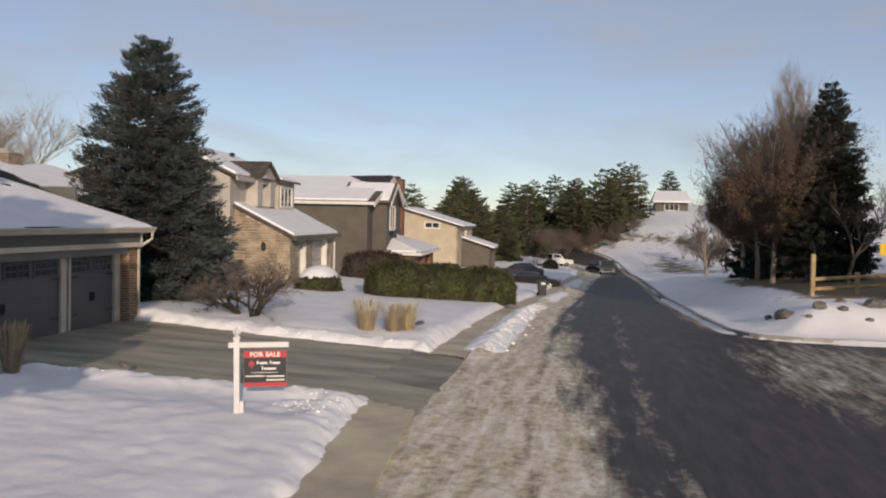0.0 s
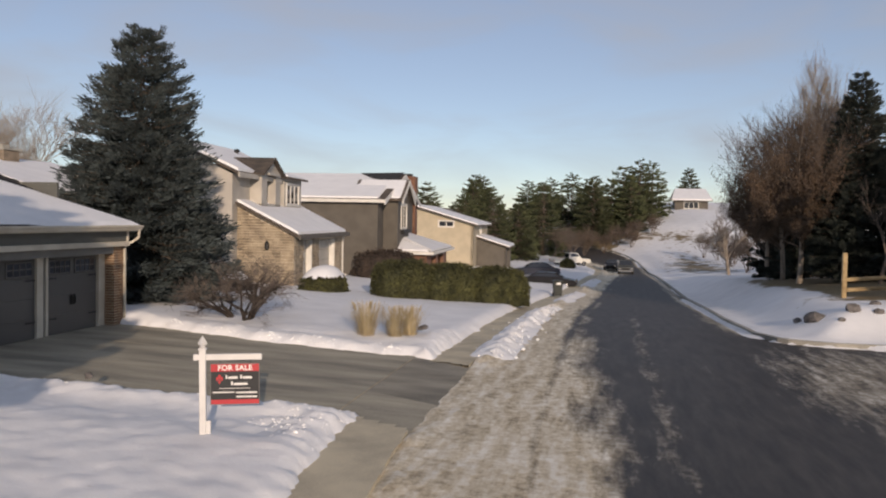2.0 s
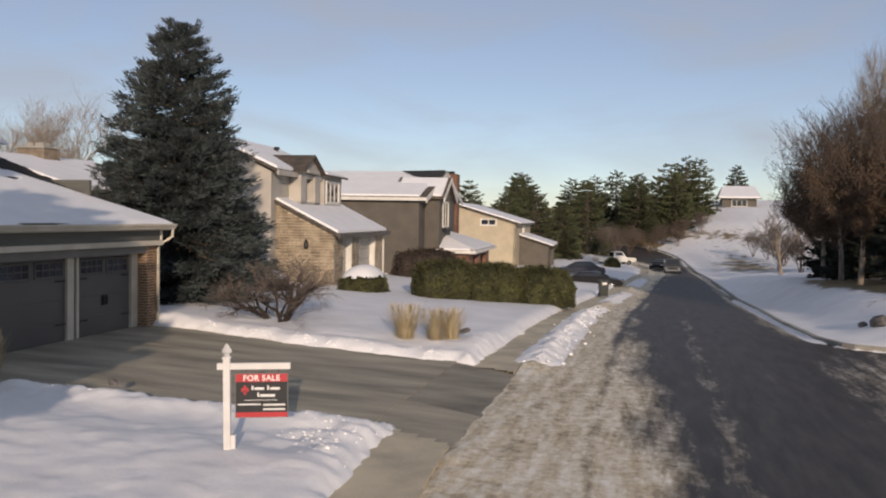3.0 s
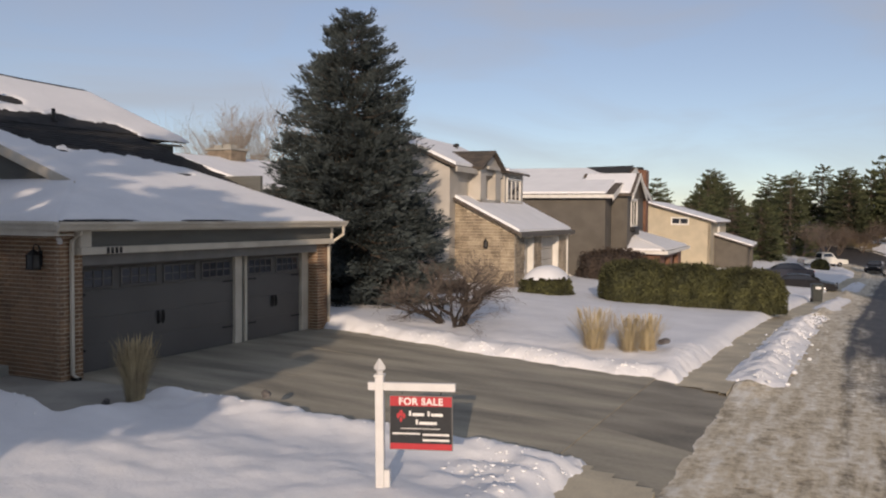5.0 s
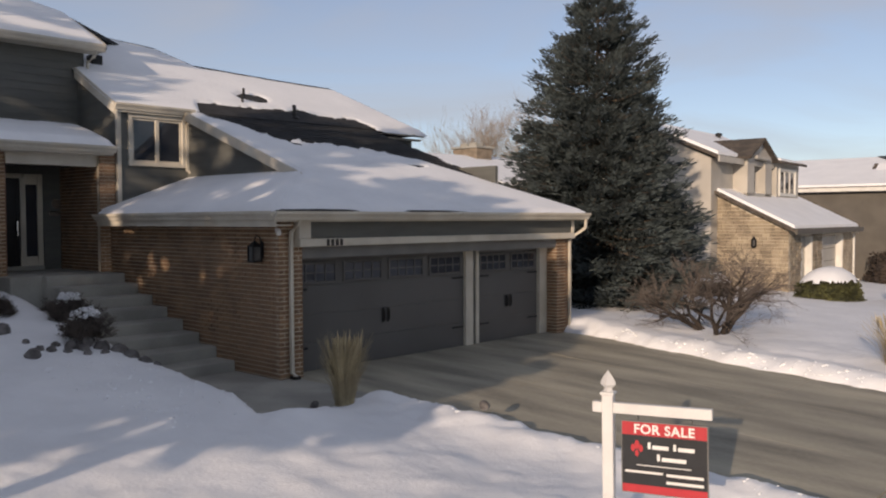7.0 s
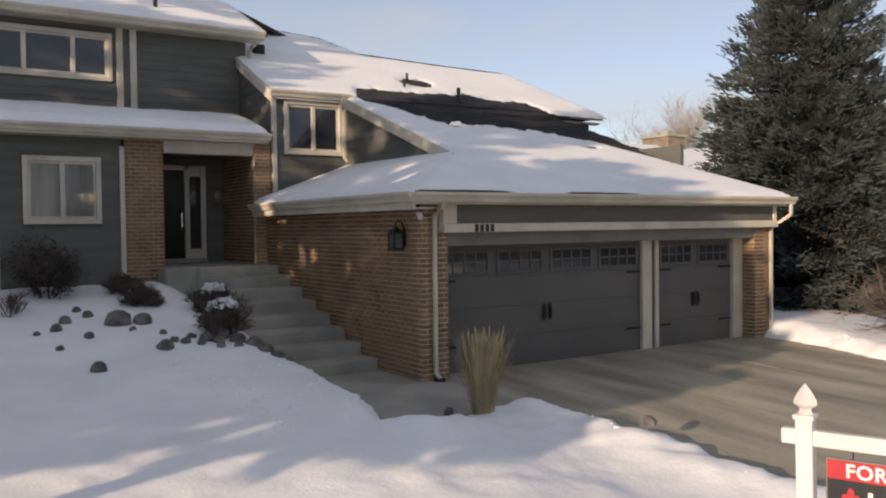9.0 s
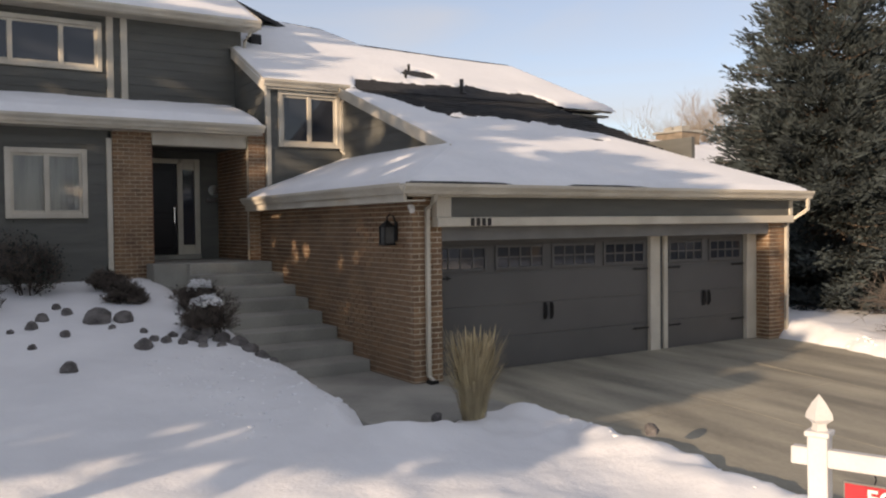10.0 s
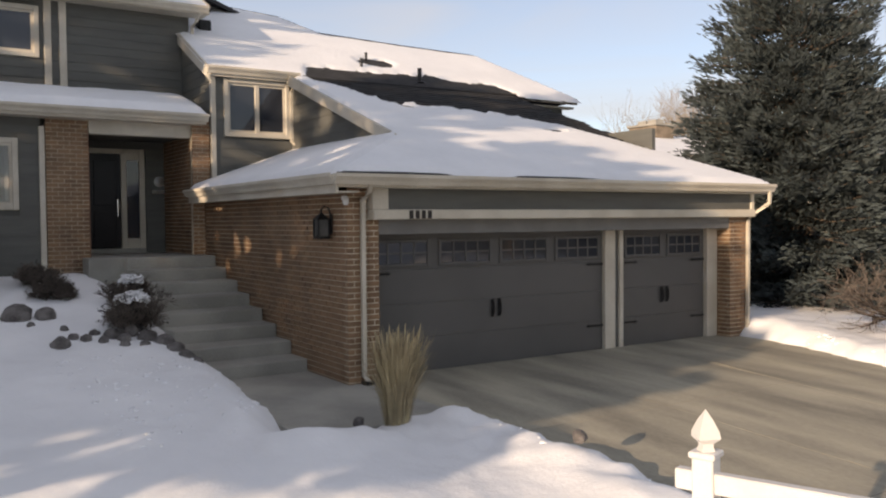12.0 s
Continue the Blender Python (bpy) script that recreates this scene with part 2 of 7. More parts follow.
def value_noise(x, y, seed=0):
    """Smooth noise from 0 to 1 on arrays."""
    x, y = np.asarray(x, float), np.asarray(y, float)
    xi, yi = np.floor(x).astype(np.int64), np.floor(y).astype(np.int64)
    fx, fy = x - xi, y - yi
    fx, fy = fx * fx * (3 - 2 * fx), fy * fy * (3 - 2 * fy)

    def rnd(a, b):
        h = (a * 374761393 + b * 668265263 + seed * 974711) & 0x7FFFFFFF
        h = ((h ^ (h >> 13)) * 1274126177) & 0x7FFFFFFF
        return ((h ^ (h >> 16)) & 0xFFFF) / 65535.0
    return (rnd(xi, yi) * (1 - fx) + rnd(xi + 1, yi) * fx) * (1 - fy) + (rnd(xi, yi + 1) * (1 - fx) + rnd(xi + 1, yi + 1) * fx) * fy


def lumps(x, y, seed=0, octaves=3):
    return sum(value_noise(x * 2 ** o, y * 2 ** o, seed + o) / 2 ** o for o in range(octaves)) / (2 - 2 ** (1 - octaves))


# ---- the lie of the land ----
def road_level(x):
    return np.interp(x, [-300, -60, 3, 9, 20, 31, 46, 60, 78, 98, 112, 125, 140, 160, 185, 230, 420, 900],
                     [2.6, -0.25, -0.4, -0.45, -0.75, -1.2, -1.9, -2.2, -2.6, -3.15, -2.95, -2.3, -1.0, 1.0, 3.6, 5.5, 5.5, 5.0])


def kerb_left(x):
    return np.interp(x, [-60, -5, -1, 1, 15, 25, 40, 60, 85, 100, 110, 118, 124, 132], [-14.8, -11.3, -10.95, -10.85, -10.9, -11.1, -11.8, -12.8, -14.2, -14.4, -12.8, -9.0, -4.5, 9])


def kerb_right(x):
    return np.interp(x, [15.2, 15.3, 15.6, 16.4, 18.4, 25.4, 39, 68, 85, 105, 116, 125, 131, 136, 146], [-60, -23.5, -21.7, -20.3, -19.7, -19.6, -19.9, -20.3, -20.4, -20.2, -19.8, -18.8, -17.0, -14.0, 0])


def drive_near(y):
    return np.interp(y, [-11.6, -10.4, -9.7, -8.5, -5.6, -2.6, -1.4, -0.6, 0.3], [0.3, 0.6, 1.1, 0.95, 0.95, 0.9, 0.83, 0.3, 0.3])


def drive_far(y):
    return np.interp(y, [-11.5, -10, -9.2, -8.3, -5.5, -2.6, 0.4], [7.2, 7.7, 8.0, 7.9, 8.05, 8.5, 9.1])


def drive_fall(y):
    """How much of the street's drop the drive has reached."""
    return np.interp(y, [-10.8, -6, -2, -0.5], [1.0, 0.55, 0.12, 0.0])


def land(x, y):
    """Height of the bare ground."""
    z = road_level(x) + 0.0
    left = np.clip(y - kerb_left(x), 0, None)
    rise1 = np.interp(y, [-11, -9.8, -8.6, -4, -2, 0, 1.6, 3.4, 6.2, 12], [0, 0.04, 0.12, 0.15, 0.2, 0.33, 0.48, 0.82, 1.25, 1.4])
    w1 = smooth01(x, -0.4, -2.2)
    z = z + w1 * rise1 - road_level(x) * (1 - drive_fall(y)) * smooth01(x, 10.5, 8.0)
    z = z + smooth01(x, 8.0, 10.5) * smooth01(left, 0.2, 1.6) * (0.05 * np.clip(y + 10.8, 0, 15) + 0.12)
    right = np.minimum(np.clip(kerb_right(x) - y, 0, None), np.clip((x - 15.2) * 1.1, 0, None) + 0 * y)
    tall = np.interp(x, [20, 30, 45, 64, 80, 120], [1.05, 1.35, 1.4, 0.9, 0.5, 0.8])
    z = z + smooth01(right, 0.5, 3.8) * tall + 0.09 * np.clip(right - 3.5, 0, 30) * smooth01(x, 14, 22)
    z = z + 0.3 * smooth01(x, 108, 172) * smooth01(right, 0.5, 14)
    z = z + 2.0 * smooth01(left, 14, 60) * smooth01(x, 60, 140)
    return z


def is_paved(x, y):
    """How far inside the road, walk and drive a place lies, in metres (negative outside)."""
    road = np.minimum(kerb_left(x) + 1.05 - y, y - kerb_right(x))
    drive = np.minimum(np.minimum(x - drive_near(y), drive_far(y) - x), np.minimum(y + 12, 0.9 - y))
    path = np.minimum(np.minimum(x + 1.32 + 0.25 * np.clip(-y - 0.6, 0, 2), 1.2 - x), np.minimum(y + 2.1 - 0.25 * x, 9 - y))
    return np.maximum(np.maximum(road, drive), path)


def steps(*runs):
    return np.concatenate([np.arange(a, b, s) for a, b, s in runs])


gx = steps((-320, -40, 20), (-40, -14, 2), (-14, -8, 0.3), (-8, 12.4, 0.11), (12.4, 32, 0.3), (32, 70, 0.8), (70, 140, 2), (140, 260, 6), (260, 1500, 60))
gy = steps((-1200, -120, 60), (-120, -40, 8), (-40, -27, 1.0), (-27, -20, 0.22), (-20, -13, 1.0), (-13, -12, 0.2), (-12, 3.0, 0.11), (3.0, 9, 0.3), (9, 40, 1.5), (40, 160, 10), (160, 1300, 60))
X, Y = np.meshgrid(gx, gy)
wob = (lumps(X * 1.3, Y * 1.3, 3) - 0.5) * 0.35 + (lumps(X * 5, Y * 5, 9, 2) - 0.5) * 0.12
inside = is_paved(X, Y) + wob * np.where((Y > -13) & (X < 16), 1.0, 0.5)
cover = 0.03 + 0.08 * smooth01(-inside, 0.0, 0.3)
plowed = np.exp(-((-inside - 0.5) / 0.45) ** 2) * smooth01(-inside, 0, 0.3)
near_bank = ((X < 1.6) & (X > -2.2) & (Y > -10) & (Y < -1.0)) | ((X > 7) & (X < 13) & (Y > -10.5) & (Y < 1.5))
cover = cover + plowed * np.where(near_bank, 0.1, 0.03) * (0.2 + 1.5 * lumps(X * 2.6, Y * 2.6, 21))
cover = cover + 0.05 * (lumps(X * 0.7, Y * 0.7, 5) - 0.5) + 0.022 * (lumps(X * 3.5, Y * 3.5, 6) - 0.5) + 0.05 * np.clip(lumps(X * 1.8 + Y, Y * 2.6, 8) - 0.6, 0, 1)
trod = np.exp(-(((X + 0.3) / 1.3) ** 2 + ((Y + 9.0) / 0.8) ** 2)) + 0.7 * np.exp(-(((X - 0.2) / 1.0) ** 2 + ((Y + 3.0) / 1.2) ** 2))
fore = smooth01(X, -9, -5) * smooth01(X, 14, 10) * (Y > -12.5) * (Y < 3)
cover = cover + fore * (0.045 * (lumps(X * 2.7, Y * 2.7, 14) - 0.5) + 0.06 * np.clip(lumps(X * 4.2, Y * 4.2, 15, 2) - 0.52, 0, 1) - 0.05 * np.clip(lumps(X * 3.1 + 7, Y * 3.6, 16, 2) - 0.6, 0, 1))
cover = cover + trod * 0.2 * (lumps(X * 5.5, Y * 5.5, 31, 2) - 0.55)
Z = land(X, Y) + np.where(inside > 0, -0.14 * smooth01(inside, 0, 0.06) - 0.02, cover)
nx, ny = len(gx), len(gy)
idx = (np.arange(ny - 1)[:, None] * nx + np.arange(nx - 1)[None]).ravel()
quads = np.stack([idx, idx + 1, idx + nx + 1, idx + nx], 1)

# snow with bare dry grass and mulch where it has melted
GROUND = bpy.data.materials.new("snowy_ground")
GROUND.use_nodes = True
n, l = GROUND.node_tree.nodes, GROUND.node_tree.links
b = n["Principled BSDF"]
b.inputs["Roughness"].default_value = 0.8
co = n.new("ShaderNodeTexCoord")
at = n.new("ShaderNodeAttribute")
at.attribute_name = "melt"
n1, n2, n3 = (n.new("ShaderNodeTexNoise") for _ in range(3))
for node, sc, de in ((n1, 0.7, 6), (n2, 5.0, 6), (n3, 26.0, 4)):
    node.inputs["Scale"].default_value, node.inputs["Detail"].default_value = sc, de
    l.new(co.outputs["Object"], node.inputs["Vector"])
sn, gr = n.new("ShaderNodeValToRGB"), n.new("ShaderNodeValToRGB")
sn.color_ramp.elements[0].color, sn.color_ramp.elements[1].color = (0.79, 0.797, 0.815, 1), (0.9, 0.903, 0.915, 1)
sn.color_ramp.elements[0].position, sn.color_ramp.elements[1].position = 0.3, 0.65
gr.color_ramp.elements[0].color, gr.color_ramp.elements[1].color = (0.1, 0.07, 0.04, 1), (0.3, 0.23, 0.12, 1)
l.new(n1.outputs["Fac"], sn.inputs["Fac"])
l.new(n2.outputs["Fac"], gr.inputs["Fac"])
ad, th = n.new("ShaderNodeMath"), n.new("ShaderNodeMapRange")
l.new(at.outputs["Fac"], ad.inputs[0])
l.new(n1.outputs["Fac"], ad.inputs[1])
ad2 = n.new("ShaderNodeMath")
ad2.operation = "MULTIPLY_ADD"
ad2.inputs[1].default_value = 0.35
l.new(n2.outputs["Fac"], ad2.inputs[0])
l.new(ad.outputs[0], ad2.inputs[2])
th.inputs[1].default_value, th.inputs[2].default_value = 0.93, 1.08
l.new(ad2.outputs[0], th.inputs[0])
mx = n.new("ShaderNodeMixRGB")
l.new(th.outputs[0], mx.inputs["Fac"])
l.new(sn.outputs["Color"], mx.inputs["Color1"])
l.new(gr.outputs["Color"], mx.inputs["Color2"])
l.new(mx.outputs["Color"], b.inputs["Base Color"])
bp = n.new("ShaderNodeBump")
bp.inputs["Strength"].default_value, bp.inputs["Distance"].default_value = 0.4, 0.03
l.new(n2.outputs["Fac"], bp.inputs["Height"])
bp2 = n.new("ShaderNodeBump")
bp2.inputs["Strength"].default_value, bp2.inputs["Distance"].default_value = 0.35, 0.012
l.new(n3.outputs["Fac"], bp2.inputs["Height"])
l.new(bp.outputs["Normal"], bp2.inputs["Normal"])
l.new(bp2.outputs["Normal"], b.inputs["Normal"])
gm = array_mesh("ground", np.stack([X, Y, Z], -1).reshape(-1, 3), quads, GROUND)
rgt = np.clip(kerb_right(X) - Y, 0, None)
melt = 0.0 * X
melt += 0.75 * np.exp(-(((X - 35) / 9) ** 2 + ((Y + 24.8) / 1.7) ** 2)) + 1.0 * np.exp(-(((X - 31.5) / 8) ** 2 + ((Y + 28) / 2.8) ** 2))
melt += 0.55 * np.exp(-(((X - 23) / 3) ** 2 + ((Y + 27) / 3.5) ** 2))
melt += 0.45 * np.exp(-(((X - 138) / 10) ** 2 + ((Y + 14) / 5) ** 2)) + 0.4 * smooth01(X, 120, 135) * smooth01(Y, -16, -8)
melt += 0.45 * np.exp(-(((X - 95) / 26) ** 2 + ((rgt - 6) / 4) ** 2)) + 0.42 * np.exp(-(((X - 150) / 30) ** 2 + ((rgt - 16) / 8) ** 2))
melt += 0.2 * smooth01(X, 190, 260)
melt += 0.6 * np.exp(-(((X - 13.6) / 2.6) ** 2 + ((Y - 3.6) / 2.6) ** 2))
melt += 0.6 * np.exp(-(((X - 26.5) / 1.2) ** 2 + ((Y + 6) / 4) ** 2))
a = gm.attributes.new("melt", "FLOAT", "POINT")
a.data.foreach_set("value", melt.ravel().astype(np.float32))
ground = tagged(new("ground", gm), "rolling ground under thin winter snow with bare patches", "ground", kind="structure")


# ---- road, walk and drive ----
def road_material():
    m = bpy.data.materials.new("icy_asphalt")
    m.use_nodes = True
    n, l = m.node_tree.nodes, m.node_tree.links
    b = n["Principled BSDF"]
    co, at = n.new("ShaderNodeTexCoord"), n.new("ShaderNodeAttribute")
    at.attribute_name = "slush"
    mp = n.new("ShaderNodeMapping")
    mp.inputs["Scale"].default_value = (0.24, 1.3, 1)
    mp.inputs["Rotation"].default_value = (0, 0, 0.05)
    l.new(co.outputs["Object"], mp.inputs["Vector"])
    streak, patch, grit = (n.new("ShaderNodeTexNoise") for _ in range(3))
    for node, sc, de, src in ((streak, 2.6, 8, mp.outputs["Vector"]), (patch, 5.5, 10, co.outputs["Object"]), (grit, 45, 5, co.outputs["Object"])):
        node.inputs["Scale"].default_value, node.inputs["Detail"].default_value = sc, de
        node.inputs["Roughness"].default_value = 0.68
        l.new(src, node.inputs["Vector"])
    s1 = n.new("ShaderNodeMath")
    s1.operation = "MULTIPLY_ADD"
    s1.inputs[1].default_value = 0.5
    l.new(streak.outputs["Fac"], s1.inputs[0])
    s2 = n.new("ShaderNodeMath")
    s2.operation = "MULTIPLY_ADD"
    s2.inputs[1].default_value = 0.3
    l.new(patch.outputs["Fac"], s2.inputs[0])
    l.new(at.outputs["Fac"], s2.inputs[2])
    l.new(s2.outputs[0], s1.inputs[2])
    amount = n.new("ShaderNodeMapRange")
    amount.inputs[1].default_value, amount.inputs[2].default_value = 0.68, 1.0
    l.new(s1.outputs[0], amount.inputs[0])
    tar, ice = n.new("ShaderNodeValToRGB"), n.new("ShaderNodeValToRGB")
    tar.color_ramp.elements[0].color, tar.color_ramp.elements[1].color = (0.022, 0.019, 0.018, 1), (0.085, 0.074, 0.066, 1)
    tar.color_ramp.elements[0].position, tar.color_ramp.elements[1].position = 0.3, 0.75
    ice.color_ramp.elements[0].color, ice.color_ramp.elements[1].color = (0.3, 0.24, 0.165, 1), (0.9, 0.86, 0.77, 1)
    ice.color_ramp.elements[0].position, ice.color_ramp.elements[1].position = 0.37, 0.62
    tan = ice.color_ramp.elements.new(0.475)
    tan.color = (0.62, 0.53, 0.385, 1)
    mixg = n.new("ShaderNodeMath")
    mixg.operation = "MULTIPLY_ADD"
    mixg.inputs[1].default_value, mixg.inputs[2].default_value = 0.5, 0.25
    l.new(grit.outputs["Fac"], mixg.inputs[0])
    avg = n.new("ShaderNodeMath")
    avg.operation = "MULTIPLY"
    l.new(streak.outputs["Fac"], avg.inputs[0])
    l.new(mixg.outputs[0], avg.inputs[1])
    dbl = n.new("ShaderNodeMath")
    dbl.operation = "MULTIPLY"
    dbl.inputs[1].default_value = 2.0
    l.new(avg.outputs[0], dbl.inputs[0])
    l.new(dbl.outputs[0], tar.inputs["Fac"])
    both = n.new("ShaderNodeMath")
    both.operation = "MULTIPLY_ADD"
    both.inputs[1].default_value = 0.5
    half = n.new("ShaderNodeMath")
    half.operation = "MULTIPLY"
    half.inputs[1].default_value = 0.5
    l.new(patch.outputs["Fac"], half.inputs[0])
    l.new(streak.outputs["Fac"], both.inputs[0])
    l.new(half.outputs[0], both.inputs[2])
    l.new(both.outputs[0], ice.inputs["Fac"])
    mx = n.new("ShaderNodeMixRGB")
    l.new(amount.outputs[0], mx.inputs["Fac"])
    l.new(tar.outputs["Color"], mx.inputs["Color1"])
    l.new(ice.outputs["Color"], mx.inputs["Color2"])
    l.new(mx.outputs["Color"], b.inputs["Base Color"])
    rr = n.new("ShaderNodeMapRange")
    rr.inputs[3].default_value, rr.inputs[4].default_value = 0.62, 0.8
    l.new(amount.outputs[0], rr.inputs[0])
    l.new(rr.outputs[0], b.inputs["Roughness"])
    bp = n.new("ShaderNodeBump")
    bp.inputs["Strength"].default_value, bp.inputs["Distance"].default_value = 0.7, 0.05
    l.new(mx.outputs["Color"], bp.inputs["Height"])
    l.new(bp.outputs["Normal"], b.inputs["Normal"])
    return m


def paved_sheet(name, u, v, lift, keep, material, extra=None, skirt=0.0):
    """A grid of paving that follows the ground, with the cells kept where keep(x, y) is true."""
    PX, PY = np.meshgrid(u, v)
    PZ = road_level(PX) + lift(PX, PY)
    k = keep((PX[:-1, :-1] + PX[1:, 1:]) / 2, (PY[:-1, :-1] + PY[1:, 1:]) / 2).ravel()
    m = len(u)
    i = (np.arange(len(v) - 1)[:, None] * m + np.arange(m - 1)[None]).ravel()[k]
    me = array_mesh(name, np.stack([PX, PY, PZ], -1).reshape(-1, 3), np.stack([i, i + 1, i + m + 1, i + m], 1), material)
    if extra is not None:
        at = me.attributes.new("slush", "FLOAT", "POINT")
        at.data.foreach_set("value", extra(PX, PY).ravel().astype(np.float32))
    return me


def slush(x, y):
    d = kerb_left(x) - y                       # metres out from the near kerb
    band = np.interp(x, [-10, 8, 20, 50, 100], [3.2, 2.6, 1.9, 1.3, 1.2])
    band = band + 1.3 * (lumps(x * 0.35 + 3, y * 0.8, 61) - 0.5)
    s = 0.64 * smooth01(d, band + 1.9, band - 0.9) * smooth01(d, -0.3, 0.2)
    s += 0.1 + 0.2 * np.exp(-((d - 4.6) / 0.35) ** 2) * smooth01(x, 60, 20)
    e = y - kerb_right(x)
    s += 0.5 * np.exp(-((e - 0.35) / 0.35) ** 2) * smooth01(x, 17, 20)
    s += 0.3 * np.exp(-(((x - 10) / 7.5) ** 2 + ((y + 22) / 3.6) ** 2)) + 0.14 * np.exp(-(((x - 5) / 6) ** 2 + ((y + 19.6) / 1.6) ** 2))
    s += 0.07 * np.exp(-((d - 5.9) / 0.6) ** 2) * smooth01(x, 30, 10) - 0.2 * np.exp(-((d - 2.2) / 0.14) ** 2) - 0.16 * np.exp(-((d - 0.95) / 0.12) ** 2)
    s += 0.5 * np.exp(-((d - 0.5) / 0.7) ** 2) * (smooth01(x, 7.0, 9) + smooth01(x, 0.6, -0.2))
    s += 0.35 * smooth01(x, 60, 95) * np.exp(-((d - 1.5) / 2.5) ** 2)
    return s


def road_lift(x, y):
    d = kerb_left(x) - y
    thick = smooth01(d, -0.1, 0.2) * smooth01(d, np.interp(x, [-10, 8, 20, 50], [3.0, 2.4, 1.7, 1.2]), 0.6)
    z = -0.05 + thick * (0.012 + 0.06 * np.clip(lumps(x * 1.6, y * 3.2, 41) - 0.38, 0, 1) + 0.022 * (lumps(x * 6, y * 9, 44, 2) - 0.4))
    berm = np.exp(-((d - 0.32) / 0.36) ** 2) * smooth01(x, 7.0, 8.6)
    z += berm * (0.1 + 0.34 * np.clip(lumps(x * 1.9, y * 2.6, 47) - 0.33, 0, 1))
    near = np.exp(-((d - 0.15) / 0.18) ** 2) * smooth01(x, 0.6, -0.5)
    z += near * 0.3 * np.clip(lumps(x * 1.2, y * 3, 49) - 0.38, 0, 1)
    return z


ROAD = road_material()
ru = steps((-60, -14, 2), (-14, 14, 0.14), (14, 34, 0.3), (34, 146, 1.5))
rv = steps((-120, -40, 10), (-40, -22, 1.0), (-22, -16.5, 0.5), (-16.5, -10.9, 0.1), (-10.9, 14, 0.5))
on_road = lambda x, y: (y < kerb_left(x) + 0.06) & (y > kerb_right(x) - 0.06) & (x < 145) & ((y > -20.2) | (x > -9))
tagged(new("road", paved_sheet("road", ru, rv, road_lift, on_road, ROAD, slush)), "dark asphalt street with slush and tracked ice", "road", kind="structure")

wu = steps((-40, -14, 2), (-14, 14, 0.2), (14, 60, 0.7), (60, 112, 2))
wv = steps((-16, -13, 0.3), (-13, -9.5, 0.12), (-9.5, -8, 0.3))
on_walk = lambda x, y: (y > kerb_left(x) + 0.02) & (y < kerb_left(x) + 1.25) & ((x < drive_near(y) - 0.05) | (x > drive_far(y) - 0.1))
WALK = mat("sandy_concrete_walk", (0.62, 0.545, 0.4), (0.42, 0.37, 0.28), 0.9, 0.9, 40, 0.25)
tagged(new("pavement", paved_sheet("pavement", wu, wv, lambda x, y: 0.03 + 0 * x, on_walk, WALK)), "bare tan concrete walk beside the snowy street", "pavement", kind="structure")

# kerbs as stepped stone strips
for nm, edge, x0, x1, side in (("kerb_near", kerb_left, -40, 112, 1), ("kerb_far", kerb_right, 15.22, 144, -1)):
    kb = Build()
    xs = steps((x0, 26, 0.35), (26, x1, 1.2)) if x0 < 26 else steps((x0, x1, 1.2))
    ring = []
    for x in xs:
        if nm == "kerb_near" and 0.3 < x < 7.2:
            continue
        y, z = float(edge(x)), float(road_level(x))
        ring.append((x, y, z))
    for (xa, ya, za), (xb, yb, zb) in zip(ring, ring[1:]):
        if abs(xb - xa) > 3:
            continue
        hi = 0.032 if side > 0 else 0.12
        d = Vector((xb - xa, yb - ya, 0)).normalized()
        o = Vector((-d.y, d.x, 0)) * 0.16 * side
        p = [Vector((xa, ya, za - 0.1)), Vector((xb, yb, zb - 0.1)), Vector((xb, yb, zb + hi)), Vector((xa, ya, za + hi))]
        q = [w + o for w in p]
        kb.add(p + q, [(0, 1, 2, 3), (3, 2, 6, 7), (4, 7, 6, 5)])
    solid(nm, kb, WALK if side > 0 else CONCRETE, "low grey concrete street kerb", "kerb", kind="structure")

# the drive: concrete slabs with open joints
DRIVE = mat("stained_concrete_drive", (0.45, 0.41, 0.32), (0.2, 0.186, 0.152), 0.86, 0.8, 34, 0.2, wear=0.8, stretch=(1.9, 0.4, 1))
APRON = mat("dark_apron_concrete", (0.38, 0.347, 0.28), (0.15, 0.139, 0.115), 0.88, 0.9, 40, 0.3, wear=0.9, stretch=(1.2, 0.6, 1))
driveway = tagged(new("driveway"), "stained concrete driveway cleared of snow", "driveway", kind="structure")
ye = [0.36, -3.15, -6.4, -9.3, -10.98]
xe_n = 3
for j in range(4):
    for i in range(xe_n):
        ya, yb = ye[j] - 0.004, ye[j + 1] + 0.004
        def edge_x(y, k):
            a, c = float(drive_near(y)) - 0.35, float(drive_far(y)) + 0.3
            return a + (c - a) * k / xe_n
        top = [(edge_x(ya, i) + 0.004, ya), (edge_x(ya, i + 1) - 0.004, ya), (edge_x((ya + yb) / 2, i + 1) - 0.004, (ya + yb) / 2), (edge_x(yb, i + 1) - 0.004, yb), (edge_x(yb, i) + 0.004, yb), (edge_x((ya + yb) / 2, i) + 0.004, (ya + yb) / 2)]
        lift = 0.012 if j < 3 else -0.005
        s = Build()
        ringv = [(x, y, float(road_level(x)) * float(drive_fall(y)) + lift - (0.035 * smooth01(y, -9.4, -10.9))) for x, y in top]
        s.prism([(x, y, z - 0.1) for x, y, z in ringv], (0, 0, 0.1))
        part("slab", s, APRON if j == 3 and i > 0 else DRIVE, driveway)
bed = Build().prism([(0.3, 0.4, -0.3), (9.2, 0.4, -0.3), (8.0, -10.6, -0.75), (0.3, -10.6, -0.75)], (0, 0, 0.1))
